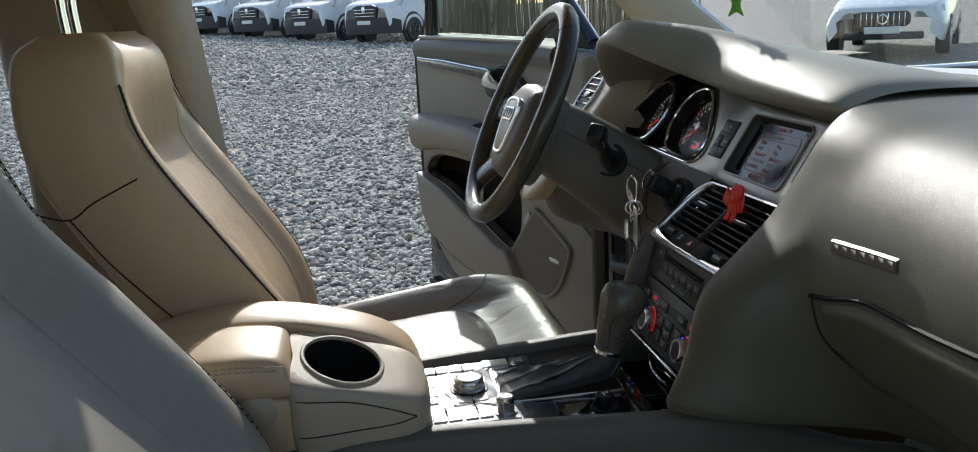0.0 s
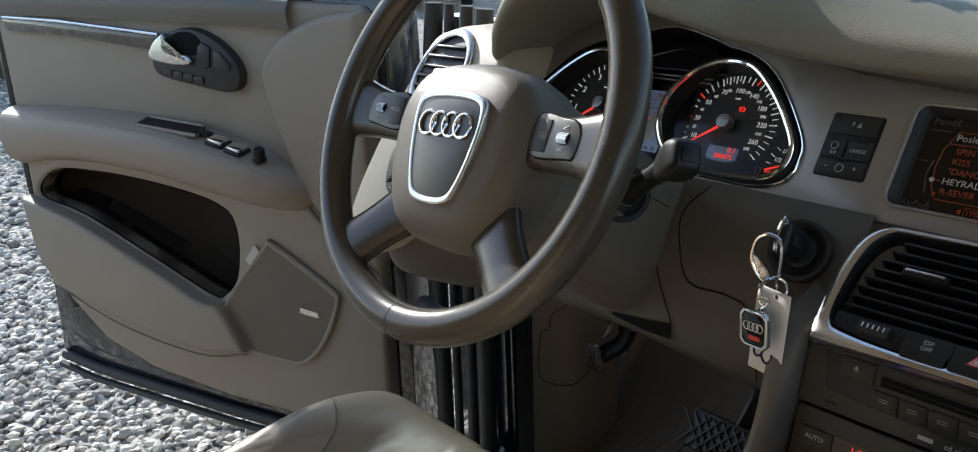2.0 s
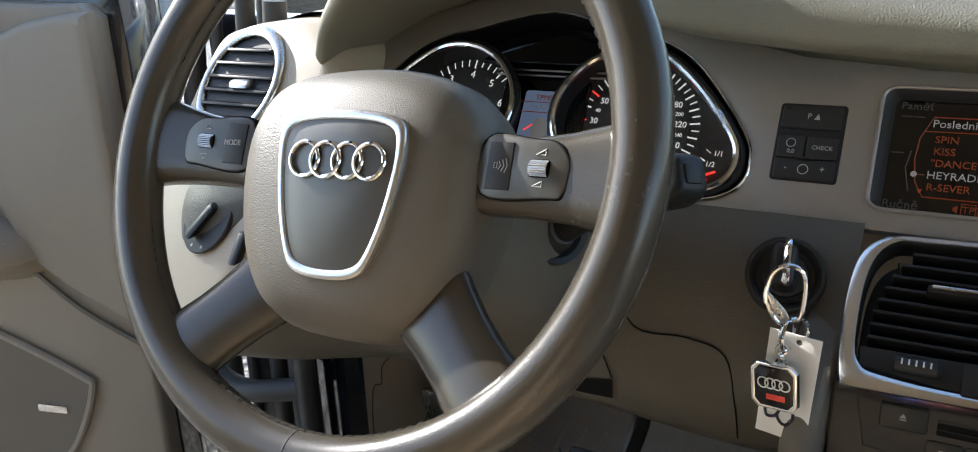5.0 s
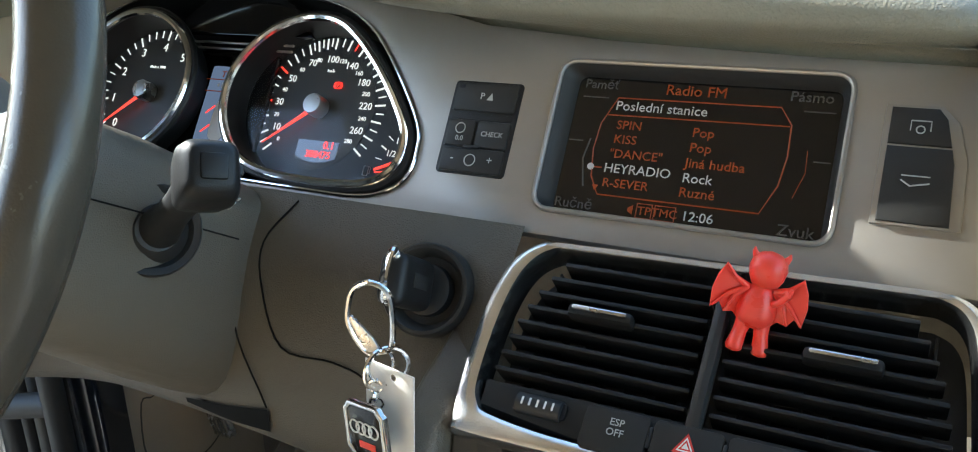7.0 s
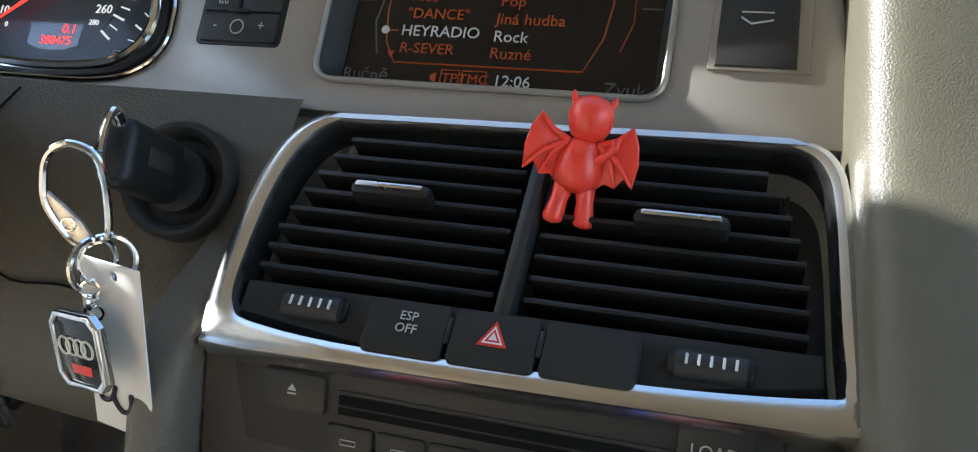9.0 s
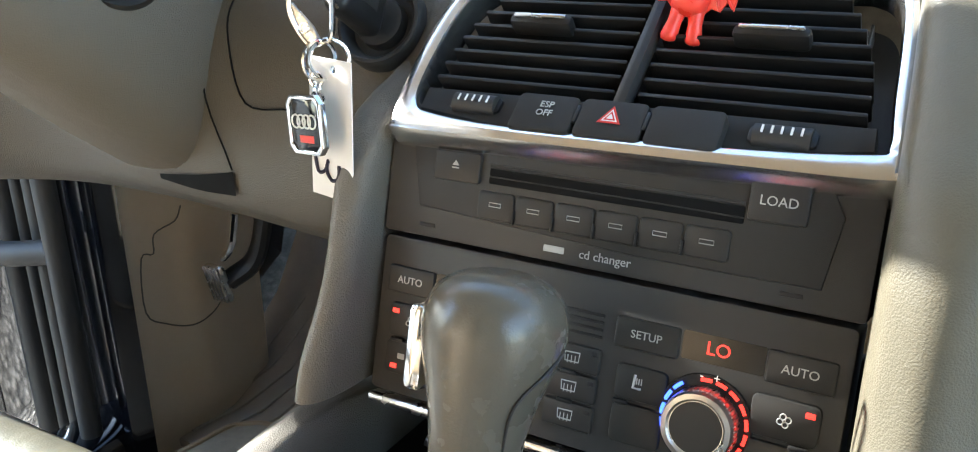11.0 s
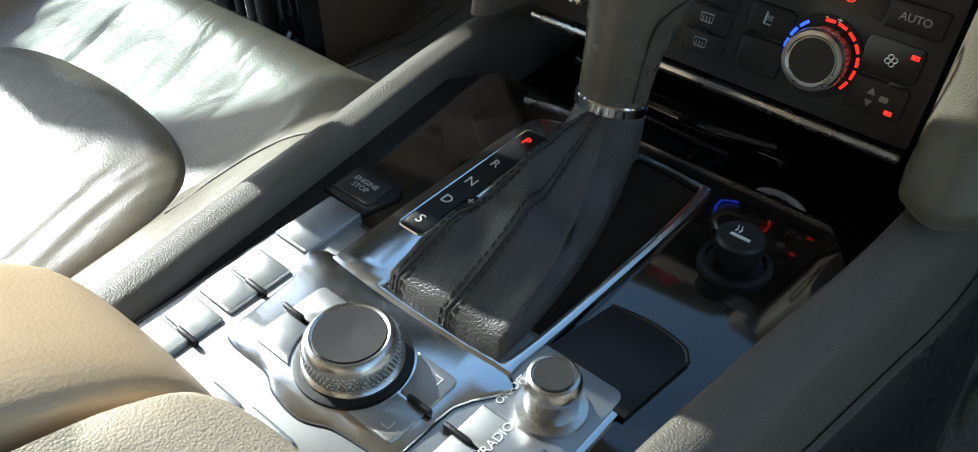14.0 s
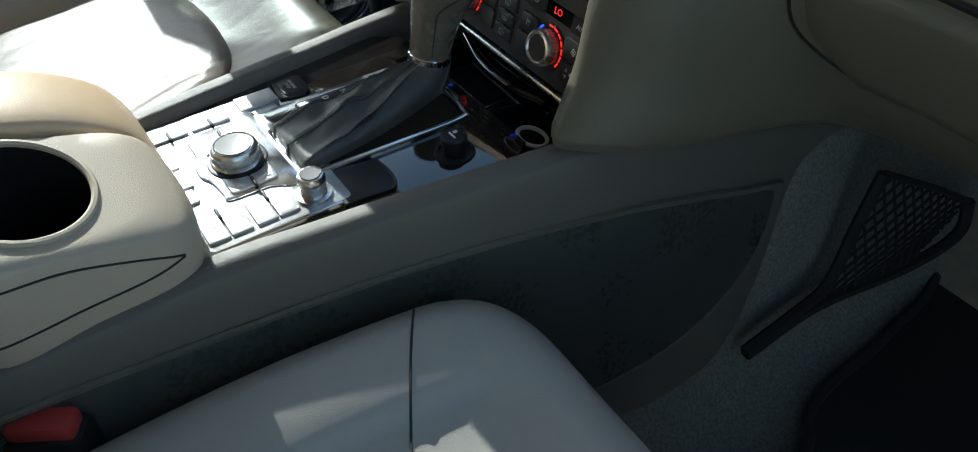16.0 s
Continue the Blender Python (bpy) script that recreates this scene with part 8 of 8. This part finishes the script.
for k in range(7):
    p = on_shell(0.2745 + 0.0145 * k, 1.1670 + 0.0008 * k, 0.0066)
    part("embossed_bar", rbox(0.009, 0.0012, 0.0055, 0.0005, at=p), M_SILVER, bad)
# console pocket on the passenger side and the net
flanks = [o for o in console.children if o.name.startswith("side_rail")]
side = BVHTree.FromPolygons([v.co.copy() for v in flanks[1].data.vertices], [tuple(p.vertices) for p in flanks[1].data.polygons])


def on_flank(y, z, off):
    hitp = side.ray_cast(Vector((0.6, y, z)), Vector((-1, 0, 0)))[0]
    return (hitp if hitp is not None else Vector((0.19, y, z))) + Vector((off, 0, 0))


pp = spline([(0, -0.74, 0.880), (0, -0.36, 0.886), (0, -0.18, 0.880), (0, -0.045, 0.864), (0, 0.05, 0.838), (0, 0.14, 0.808), (0, 0.196, 0.788), (0, 0.203, 0.765), (0, 0.190, 0.725), (0, 0.160, 0.690), (0, 0.09, 0.655), (0, 0.0, 0.640), (0, -0.20, 0.635), (0, -0.74, 0.635)], 6, True)
rings = []
for sc, off in [(1.0, 0.0010), (0.99, 0.0045), (0.975, 0.0045), (0.955, 0.0032)] + [(0.955 - 0.07 * k, 0.0032) for k in range(1, 14)]:
    rings.append([on_flank(-0.27 + (p.y + 0.27) * sc, 0.755 + (p.z - 0.755) * sc, off) for p in pp])
part("pocket_rim", loft(rings[:4], close_v=True), M_DASHLOW, console, "moulded edge of the side pocket")
part("pocket_panel", loft(rings[3:], close_v=True, cap=True), M_GLOSS, console, "smooth dark panel in the console side")
net = thing("luggage_net", "black cord net stretched beside the passenger footwell", "net")
A, B, C_, D_ = Vector((0.240, 0.235, 0.618)), Vector((0.238, 0.285, 0.795)), Vector((0.246, 0.50, 0.655)), Vector((0.248, 0.40, 0.594))


def net_at(f, g):
    """A point of the net: f along the floor, g up to the upper hem."""
    return A.lerp(D_, f).lerp(B.lerp(C_, f), g) + Vector((0.008 * math.sin(math.pi * f) * math.sin(math.pi * g), 0, 0))


for k in range(-7, 11):
    for s_ in (1, -1):
        pts = []
        for q in range(25):
            g = q / 24
            f = k / 10 + (g * 0.7 if s_ > 0 else 0.7 - g * 0.7)
            if 0 <= f <= 1:
                pts.append(net_at(f, g))
        if len(pts) > 3:
            part("cord", tube(pts, 0.0019, 5), M_NET, net)
part("hem", tube(spline([Vector((0.236, 0.125, 0.606)), Vector((0.240, 0.19, 0.628)), A + Vector((0, 0.01, 0.03)), A.lerp(B, 0.6), B], 5), 0.007, 6), M_NET, net)
part("hem", tube(spline([Vector((0.238, 0.125, 0.602)), A, D_, Vector((0.25, 0.50, 0.60)), C_], 5), 0.008, 6), M_NET, net)
part("upper_hem", tube([B, B.lerp(C_, 0.5) + Vector((0.006, 0, 0.004)), C_], 0.004, 6), M_NET, net)
buck = thing("belt_buckle", "red and black belt buckle beside the console", "belt buckle", pose(0.141, -0.531, -0.015, 0, 0, -31.5))
part("housing", rbox(0.032, 0.060, 0.10, 0.008, at=(0, 0, 0.845)), M_BLACK, buck)
part("release_button", rbox(0.022, 0.048, 0.016, 0.004, at=(0, 0, 0.898)), M_BUCKLE, buck, "red release button")

# ---- armrest: cup holder part ----
cup = (0.055, -0.484)
CR = 0.0485
mod = [(p.x, p.y) for p in spline([(0.004, -0.545, 0), (0.004, -0.47, 0), (0.004, -0.41, 0), (0.018, -0.386, 0), (0.060, -0.379, 0), (0.100, -0.384, 0), (0.118, -0.405, 0), (0.121, -0.47, 0), (0.121, -0.545, 0), (0.060, -0.545, 0)], 6, True)]


def mod_z(x, y):
    return 1.031 - (y + 0.545) * 0.27 - 0.22 * (x - 0.06) - 3.0 * max(0.0, -0.405 - y < 0) * (y + 0.405) ** 2


rows = []
for zz, sc in ((0.925, 0.94), (0.935, 0.985), (0.955, 1.0)):
    rows.append([(0.06 + (x - 0.06) * sc, -0.45 + (y + 0.45) * sc, zz) for x, y in mod])
for f, dz in ((0.0, -0.012), (0.05, -0.004), (0.14, -0.0005), (0.6, 0.0), (1.0, 0.0)):
    row = []
    for x, y in mod:
        a = math.atan2(y - cup[1], x - cup[0])
        px, py = x + (cup[0] + CR * math.cos(a) - x) * f, y + (cup[1] + CR * math.sin(a) - y) * f
        row.append((px, py, mod_z(px, py) + dz))
    rows.append(row)
part("cup_module", loft(rows, close_v=True), M_BEIGEPL, arm, "beige moulded cup holder section", sharp=60)
part("cup_rim", tube([(cup[0] + CR * math.cos(a), cup[1] + CR * math.sin(a), mod_z(cup[0] + CR * math.cos(a), cup[1] + CR * math.sin(a))) for a in [2 * math.pi * k / 48 for k in range(48)]], 0.003, 8, closed=True), M_BEIGEPL, arm)
rows = []
for r_, dz in ((CR - 0.0005, 0.0), (CR - 0.003, -0.006), (CR - 0.004, -0.06), (CR - 0.008, -0.105), (0.001, -0.106)):
    rows.append([(cup[0] + r_ * math.cos(a), cup[1] + r_ * math.sin(a), (mod_z(cup[0] + r_ * math.cos(a), cup[1] + r_ * math.sin(a)) if dz > -0.05 else 1.0) + dz) for a in [2 * math.pi * k / 48 for k in range(48)]])
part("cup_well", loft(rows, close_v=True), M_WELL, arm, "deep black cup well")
module = [o for o in arm.children if o.name.startswith("cup_module")][0]
flank = BVHTree.FromPolygons([v.co.copy() for v in module.data.vertices], [tuple(p.vertices) for p in module.data.polygons])
for seam_pts in (((-0.540, 0.950), (-0.48, 0.950), (-0.43, 0.952), (-0.400, 0.957)), ((-0.540, 0.997), (-0.48, 0.988), (-0.430, 0.972), (-0.400, 0.958))):
    line = []
    for p in spline([(0.3, y, z) for y, z in seam_pts], 8):
        hitp = flank.ray_cast(p, Vector((-1, 0, 0)))[0]
        if hitp is not None:
            line.append(hitp + Vector((0.0002, 0, 0)))
    if len(line) > 3:
        part("side_seam", tube(line, 0.0010, 5), M_STITCHD, arm, "dark moulding seam")
part("cup_clip", rbox(0.010, 0.014, 0.008, 0.003, at=(cup[0] + 0.032, cup[1] + 0.026, 0.975)), M_SATIN, arm)
rows = []
for y, x1, zt, zb in ((-0.82, 0.118, 1.000, 0.915), (-0.57, 0.118, 1.000, 0.925), (-0.548, 0.117, 0.992, 0.927), (-0.48, 0.116, 0.958, 0.928), (-0.41, 0.113, 0.940, 0.929), (-0.386, 0.100, 0.936, 0.930)):
    rows.append(spline([(x1 - 0.02, y, zt + 0.004), (x1 - 0.006, y, zt), (x1, y, zt - 0.006), (x1 - 0.001, y, (zt + zb) / 2), (x1 - 0.006, y, zb), (x1 - 0.03, y, zb - 0.004), (0, y, zb - 0.004), (-0.10, y, zb)], 3))
part("armrest_base", loft([spline([q[j] for q in rows], 3) for j in range(len(rows[0]))]), M_BEIGE, arm, "beige base of the armrest", sharp=60)
part("base_front", rbox(0.200, 0.008, 0.030, 0.003, at=(0.0, -0.384, 0.928)), M_BEIGEPL, arm)
for dz in (0.0, 0.0045):
    stitches([(0.1195 - dz * 0.5, -0.78 + 0.23 * k / 20, 1.030 + dz + 0.010 * math.sin(k / 20 * 2.6)) for k in range(21)], arm, M_STITCH, 0.005, 0.003, 0.0007)
# Low disc in darker beige, drawn for the soft shadow at the notch.
part("thumb_notch", lathe([(0.024, 0.0), (0.019, 0.003), (0, 0.004)], 24), M_BEIGEPL, arm, m=pose(0.1170, -0.585, 0.985, 0, 90))

# ---- things on and behind the windscreen ----
paper = thing("dash_paper", "white paper sheet lying on the dashboard", "paper", pose(-0.10, 0.56, 1.293, -5, 0, 8))
part("sheet", loft([[(x, y, 0.002 + 0.006 * math.sin(x * 9) ** 2) for y in (-0.09, 0, 0.09)] for x in [-0.15 + 0.03 * k for k in range(11)]], thick=0.0004), M_TAG, paper)
fresh = [(p.x, p.y) for p in spline([(0, 0.045, 0), (0.012, 0.030, 0), (0.022, 0.028, 0), (0.014, 0.012, 0), (0.028, 0.004, 0), (0.014, -0.004, 0), (0.012, -0.020, 0), (0.020, -0.045, 0), (0, -0.035, 0), (-0.020, -0.045, 0), (-0.012, -0.020, 0), (-0.014, -0.004, 0), (-0.028, 0.004, 0), (-0.014, 0.012, 0), (-0.022, 0.028, 0), (-0.012, 0.030, 0)], 4, True)]
single("air_freshener", plate(fresh, 0.002, 0.0004), M_GREEN, "green leaf-shaped card air freshener hanging by the windscreen", "air freshener", pose(-0.30, 0.197, 1.430, 90, 0, 70) @ Matrix.Scale(0.62, 4))


# ---- yard outside: loose stones, parked vans and cars, reed screen ----
rng = np.random.default_rng(7)
gold = (1 + 5 ** 0.5) / 2
ICO = np.array([(-1, gold, 0), (1, gold, 0), (-1, -gold, 0), (1, -gold, 0), (0, -1, gold), (0, 1, gold), (0, -1, -gold), (0, 1, -gold), (gold, 0, -1), (gold, 0, 1), (-gold, 0, -1), (-gold, 0, 1)]) / 1.9
ib = bmesh.new()
for v in ICO:
    ib.verts.new(v)
bmesh.ops.convex_hull(ib, input=ib.verts[:])
ib.verts.index_update()
ICO = np.array([v.co[:] for v in ib.verts])
TRI = np.array([[v.index for v in f.verts] for f in ib.faces])
ib.free()


def stones(name, x0, x1, y0, y1, count, size, fade=1.0):
    """Loose crushed stones lying on the ground, in one mesh."""
    P = np.stack([x1 - (x1 - x0) * rng.uniform(0, 1, count) ** fade, rng.uniform(y0, y1, count)], 1)
    s = size * rng.uniform(0.55, 1.25, count)
    V = ICO[None] * (1 + rng.uniform(-0.28, 0.28, (count, 12, 1)))
    V = V * np.stack([rng.uniform(0.8, 1.3, count), rng.uniform(0.7, 1.1, count), rng.uniform(0.45, 0.75, count)], 1)[:, None, :] * s[:, None, None]
    a, tl = rng.uniform(0, 6.28, count), rng.uniform(-0.5, 0.5, count)
    ca, sa, ct, st = np.cos(a)[:, None], np.sin(a)[:, None], np.cos(tl)[:, None], np.sin(tl)[:, None]
    x, y, z = V[..., 0], V[..., 1], V[..., 2]
    x, z = x * ct - z * st, x * st + z * ct
    x, y = x * ca - y * sa, x * sa + y * ca
    gz = np.array([ground_z(px, py) for px, py in P])
    V = np.stack([x + P[:, :1], y + P[:, 1:], z + gz[:, None] + s[:, None] * 0.30 * rng.uniform(0.2, 1.6, (count, 1))], -1).reshape(-1, 3)
    F = (TRI[None] + 12 * np.arange(count)[:, None, None]).reshape(-1, 3)
    me = bpy.data.meshes.new(name)
    me.from_pydata(V.tolist(), [], F.tolist())
    me.materials.append(M_STONE)
    return tagged(new(name, me), "loose pale grey crushed stones of the yard", "gravel", kind="stuff")


M_STONE = mat("crushed_stone", (0.49, 0.45, 0.385), 0.85, grain=0.6, scale=300, tone=0.15, tone_scale=40)
nt = M_STONE.node_tree
geo, mr = nt.nodes.new("ShaderNodeNewGeometry"), nt.nodes.new("ShaderNodeMapRange")
mr.inputs["To Min"].default_value, mr.inputs["To Max"].default_value = 0.4, 1.55
nt.links.new(geo.outputs["Random Per Island"], mr.inputs["Value"])
vm = [n for n in nt.nodes if n.type == "VECT_MATH"][0]
mu = nt.nodes.new("ShaderNodeMath")
mu.operation = "MULTIPLY"
nt.links.new(vm.inputs["Scale"].links[0].from_socket, mu.inputs[0])
nt.links.new(mr.outputs[0], mu.inputs[1])
nt.links.new(mu.outputs[0], vm.inputs["Scale"])
stones("gravel_by_the_door", -3.6, -1.0, -2.6, 0.9, 15000, 0.017)
stones("gravel_further_out", -13.0, -3.5, -6.0, 1.4, 24000, 0.022, 1.35)
stones("gravel_far_out", -32.0, -12.5, -17.0, 3.5, 26000, 0.042, 1.2)


def wheel_parts(parent, x, y, r=0.34, w=0.22):
    t = part("wheel", lathe([(r * 0.62, -w / 2), (r * 0.95, -w / 2), (r, -w / 2 + 0.03), (r, w / 2 - 0.03), (r * 0.95, w / 2), (r * 0.62, w / 2)], 28), M_RUBBER, parent, "black tyre", m=pose(x, y, r, 0, 90))
    b = lathe([(r * 0.64, 0.10), (r * 0.60, 0.115), (r * 0.52, 0.07), (r * 0.25, 0.075), (r * 0.2, 0.10), (0, 0.105)], 28)
    part("rim", b, M_ALU, t, "silver rim", m=pose(x, y, r, 0, 90 if x > 0 else -90))
    for k in range(5):
        a = 2 * math.pi * k / 5
        b = rbox(0.02, 0.05, r * 0.42, 0.008, at=(0, 0, r * 0.38), rot=None)
        b.transform(pose(0, 0, 0, 360 * k / 5) )
        part("spoke", b, M_ALU, t, m=pose(x + math.copysign(0.10, x), y, r))


def shell_body(profile, plan, name, parent, material, label):
    """A body whose side outline is the profile, narrowed towards nose, tail and roof."""
    rows = []
    for y, z0, z1, hw, top in profile:
        half = [(hw * 0.96, z0), (hw, z0 + 0.18), (hw, z0 + (z1 - z0) * plan), (hw * (0.5 + 0.5 * top), z1 - 0.14 * (1 - top) - 0.07), (hw * top * 0.92, z1 - 0.01), (0, z1)]
        rows.append(spline([(x, y, z) for x, z in half] + [(-x, y, z) for x, z in reversed(half[:-1])], 4))
    return part(name, loft([spline([q[j] for q in rows], 3) for j in range(len(rows[0]))], cap=False), material, parent, label, sharp=50)


def van(m):
    """A white delivery van, nose along local -y."""
    v = thing("delivery_van", "white delivery van with black bumper and large headlamps parked on gravel", "van", m, group="parked vans")
    shell_body([(-2.70, 0.45, 0.95, 0.82, 0.85), (-2.62, 0.32, 1.08, 0.93, 0.86), (-2.2, 0.30, 1.22, 0.99, 0.85), (-1.75, 0.30, 1.34, 1.0, 0.82), (-1.15, 0.30, 1.95, 1.0, 0.80), (-0.7, 0.30, 2.30, 1.0, 0.86), (0.5, 0.30, 2.42, 1.0, 0.9), (2.6, 0.30, 2.42, 1.0, 0.9), (2.7, 0.4, 2.35, 0.97, 0.9)], 0.45, "body", v, M_VANWHITE, "white painted body")
    rows = []
    for y, hw, z1 in ((-2.30, 1.005, 0.60), (-2.58, 0.97, 0.66), (-2.72, 0.80, 0.68), (-2.77, 0.4, 0.68)):
        rows.append([(hw, y, 0.24), (hw + 0.01, y - 0.01, 0.42), (hw, y, z1)])
    rows += [[(-a, b_, c) for a, b_, c in r_] for r_ in reversed(rows)]
    part("bumper", loft(rows, thick=0.04), M_VANBLACK, v, "black plastic bumper")
    g = part("grille", plate([(-0.42, 0.66), (0.42, 0.66), (0.50, 0.98), (0.30, 1.05), (-0.30, 1.05), (-0.50, 0.98)], 0.08, 0.02), M_VANBLACK, v, "black grille", m=pose(0, -2.74, 0, 90))
    for k in range(3):
        part("bar", rbox(0.80, 0.02, 0.025, 0.008, at=(0, -2.765, 0.74 + k * 0.09)), M_CHROME, g)
    part("emblem", rbox(0.12, 0.03, 0.17, 0.03, at=(0, -2.78, 0.92)), M_CHROME, g)
    part("number_plate", rbox(0.52, 0.02, 0.11, 0.008, at=(0, -2.80, 0.56)), M_TAG, v, "pale plate with dark bars")
    for sx in (-1, 1):
        b = plate([(0.50, 0.86), (0.68, 0.80), (0.98, 1.02), (1.04, 1.26), (0.86, 1.16), (0.62, 1.02)], 0.05, 0.015)
        b.transform(Matrix.Diagonal((sx, 1, 1, 1)))
        b.transform(pose(0, -2.66, 0, 90))
        for q in b.verts:
            q.co.y += max(0.0, abs(q.co.x) - 0.5) * 0.85
        part("headlamp", b, M_LAMP, v, "large clear headlamp")
        for yy in (-1.75, 1.65):
            wheel_parts(v, sx * 0.90, yy)
            part("wheel_arch", ring(0.42, 0.06, 28, 8, at=(sx * 0.955, yy, 0.36), rot=pose(0, 0, 0, 0, 90)), M_VANBLACK, v)
        part("side_window", plate([(-1.30, 1.42), (-0.95, 1.95), (-0.1, 1.98), (-0.1, 1.40)], 0.02, 0.004), M_GLASSDARK, v, m=pose(sx * 1.005, 0, 0, 0, 0, 90) @ pose(0, 0, 0, 90))
        part("mirror", rbox(0.10, 0.14, 0.30, 0.04, at=(sx * 1.16, -1.25, 1.55)), M_VANBLACK, v)
    part("windscreen", loft([[(-0.86, -1.78, 1.37), (0, -1.86, 1.39), (0.86, -1.78, 1.37)], [(-0.80, -0.93, 2.06), (0, -0.98, 2.12), (0.80, -0.93, 2.06)]], thick=0.02), M_GLASSDARK, v)
    return v


fwd = math.degrees(math.atan2(-0.72, 0.69)) + 90
first_van = van(pose(-26.6, 2.3, ground_z(-26.6, 2.3), 0, 0, fwd))
for k in range(1, 9):
    x, y = -26.6 - 2.6 * k, 2.3 - 1.9 * k
    copy_thing(first_van, pose(x, y, ground_z(x, y), 0, 0, fwd + (k * 37 % 5 - 2)))


def car(m):
    """A white saloon car, nose along local -y."""
    c = thing("parked_car", "white saloon car with dark glass and round-edged grille parked outside", "car", m, group="parked cars")
    shell_body([(-2.25, 0.42, 0.72, 0.70, 0.8), (-2.15, 0.26, 0.80, 0.85, 0.8), (-1.6, 0.24, 0.93, 0.91, 0.8), (-0.95, 0.24, 1.02, 0.92, 0.8), (-0.2, 0.24, 1.36, 0.92, 0.72), (0.4, 0.24, 1.44, 0.92, 0.70), (1.1, 0.24, 1.36, 0.92, 0.70), (1.8, 0.26, 1.06, 0.90, 0.78), (2.25, 0.40, 0.95, 0.80, 0.8)], 0.5, "body", c, M_VANWHITE, "white painted body")
    g = part("grille", plate(rrect(0.80, 0.24, 0.09, 4, at=(0, 0.60)), 0.06, 0.02), M_VANBLACK, c, "dark grille", m=pose(0, -2.24, 0, 90))
    for k in range(9):
        part("bar", rbox(0.012, 0.012, 0.20, 0.004, at=(-0.32 + 0.08 * k, -2.262, 0.60)), M_CHROME, g)
    part("emblem", ring(0.07, 0.012, 24, 6, at=(0, -2.275, 0.60), rot=pose(0, 0, 0, 90)), M_CHROME, g)
    part("lower_intake", rbox(1.20, 0.06, 0.12, 0.03, at=(0, -2.19, 0.34)), M_VANBLACK, c)
    part("number_plate", rbox(0.52, 0.02, 0.11, 0.006, at=(0, -2.27, 0.43)), M_TAG, c, "pale plate")
    for sx in (-1, 1):
        b = plate([(0.44, 0.62), (0.70, 0.60), (0.86, 0.70), (0.84, 0.80), (0.62, 0.76), (0.46, 0.70)], 0.05, 0.015)
        b.transform(Matrix.Diagonal((sx, 1, 1, 1)))
        b.transform(pose(0, -2.17, 0, 90))
        for q in b.verts:
            q.co.y += max(0.0, abs(q.co.x) - 0.45) * 0.7
        part("headlamp", b, M_LAMP, c, "clear headlamp")
        for yy in (-1.38, 1.38):
            wheel_parts(c, sx * 0.83, yy, 0.32, 0.20)
        part("side_window", plate([(-0.75, 1.02), (-0.20, 1.30), (0.55, 1.36), (1.25, 1.24), (1.60, 1.05)], 0.06, 0.004), M_GLASSDARK, c, m=pose(sx * 0.86, 0, 0, 0, 0, 90) @ pose(0, 0, 0, 90))
        part("mirror", rbox(0.16, 0.09, 0.11, 0.03, at=(sx * 1.0, -0.62, 1.03)), M_VANWHITE, c)
    part("windscreen", loft([[(-0.72, -0.98, 1.00), (0, -1.04, 1.04), (0.72, -0.98, 1.00)], [(-0.60, -0.18, 1.33), (0, -0.22, 1.385), (0.60, -0.18, 1.33)]], thick=0.02), M_GLASSDARK, c)
    return c


spots = ((-13.5, 9.5), (-10.4, 11.6), (-7.4, 13.6), (-4.3, 15.4), (-1.0, 17.0), (2.4, 18.4))
first_car = car(pose(spots[0][0], spots[0][1], ground_z(*spots[0]), 0, 0, 50))
for k, (x, y) in enumerate(spots[1:]):
    copy_thing(first_car, pose(x, y, ground_z(x, y), 0, 0, 46 - 4 * k))

# reed screen beyond the driver door
M_REED = mat("dry_reed", (0.40, 0.33, 0.22), 0.8, grain=0.3, scale=200, tone=0.25, tone_scale=3, rand=0.2)
screen = thing("reed_screen", "tall screen of dry pale reed stalks along the yard", "reed fence")
A2, B2 = Vector((-9.6, 0.75, 0)), Vector((-8.5, 3.5, 0))
V, F = [], []
for k in range(520):
    p = A2.lerp(B2, rng.uniform()) + Vector((rng.uniform(-0.12, 0.12), rng.uniform(-0.12, 0.12), 0))
    h, lx, ly, r0 = rng.uniform(1.5, 2.6), rng.uniform(-0.14, 0.14), rng.uniform(-0.14, 0.14), rng.uniform(0.008, 0.02)
    z0 = ground_z(p.x, p.y) - 0.02
    n0 = len(V)
    for f in (0, 0.6, 1.0):
        for a in range(4):
            V.append((p.x + lx * f + r0 * (1.1 - f) * math.cos(a * 1.571), p.y + ly * f + r0 * (1.1 - f) * math.sin(a * 1.571), z0 + h * f))
    for s in (0, 4):
        F += [(n0 + s + a, n0 + s + (a + 1) % 4, n0 + s + 4 + (a + 1) % 4, n0 + s + 4 + a) for a in range(4)]
me = bpy.data.meshes.new("reed_thatch")
me.from_pydata(V, [], F)
me.materials.append(M_REED)
st = tagged(new("reed_thatch", me), kind="stuff")
st.parent = screen
dd = (B2 - A2).normalized()
for k in range(2):
    part("rail", tube([A2 + Vector((0, 0, ground_z(A2.x, A2.y) + 0.5 + k * 0.9)), B2 + Vector((0, 0, ground_z(B2.x, B2.y) + 0.5 + k * 0.9))], 0.02, 6), M_VANBLACK, screen)
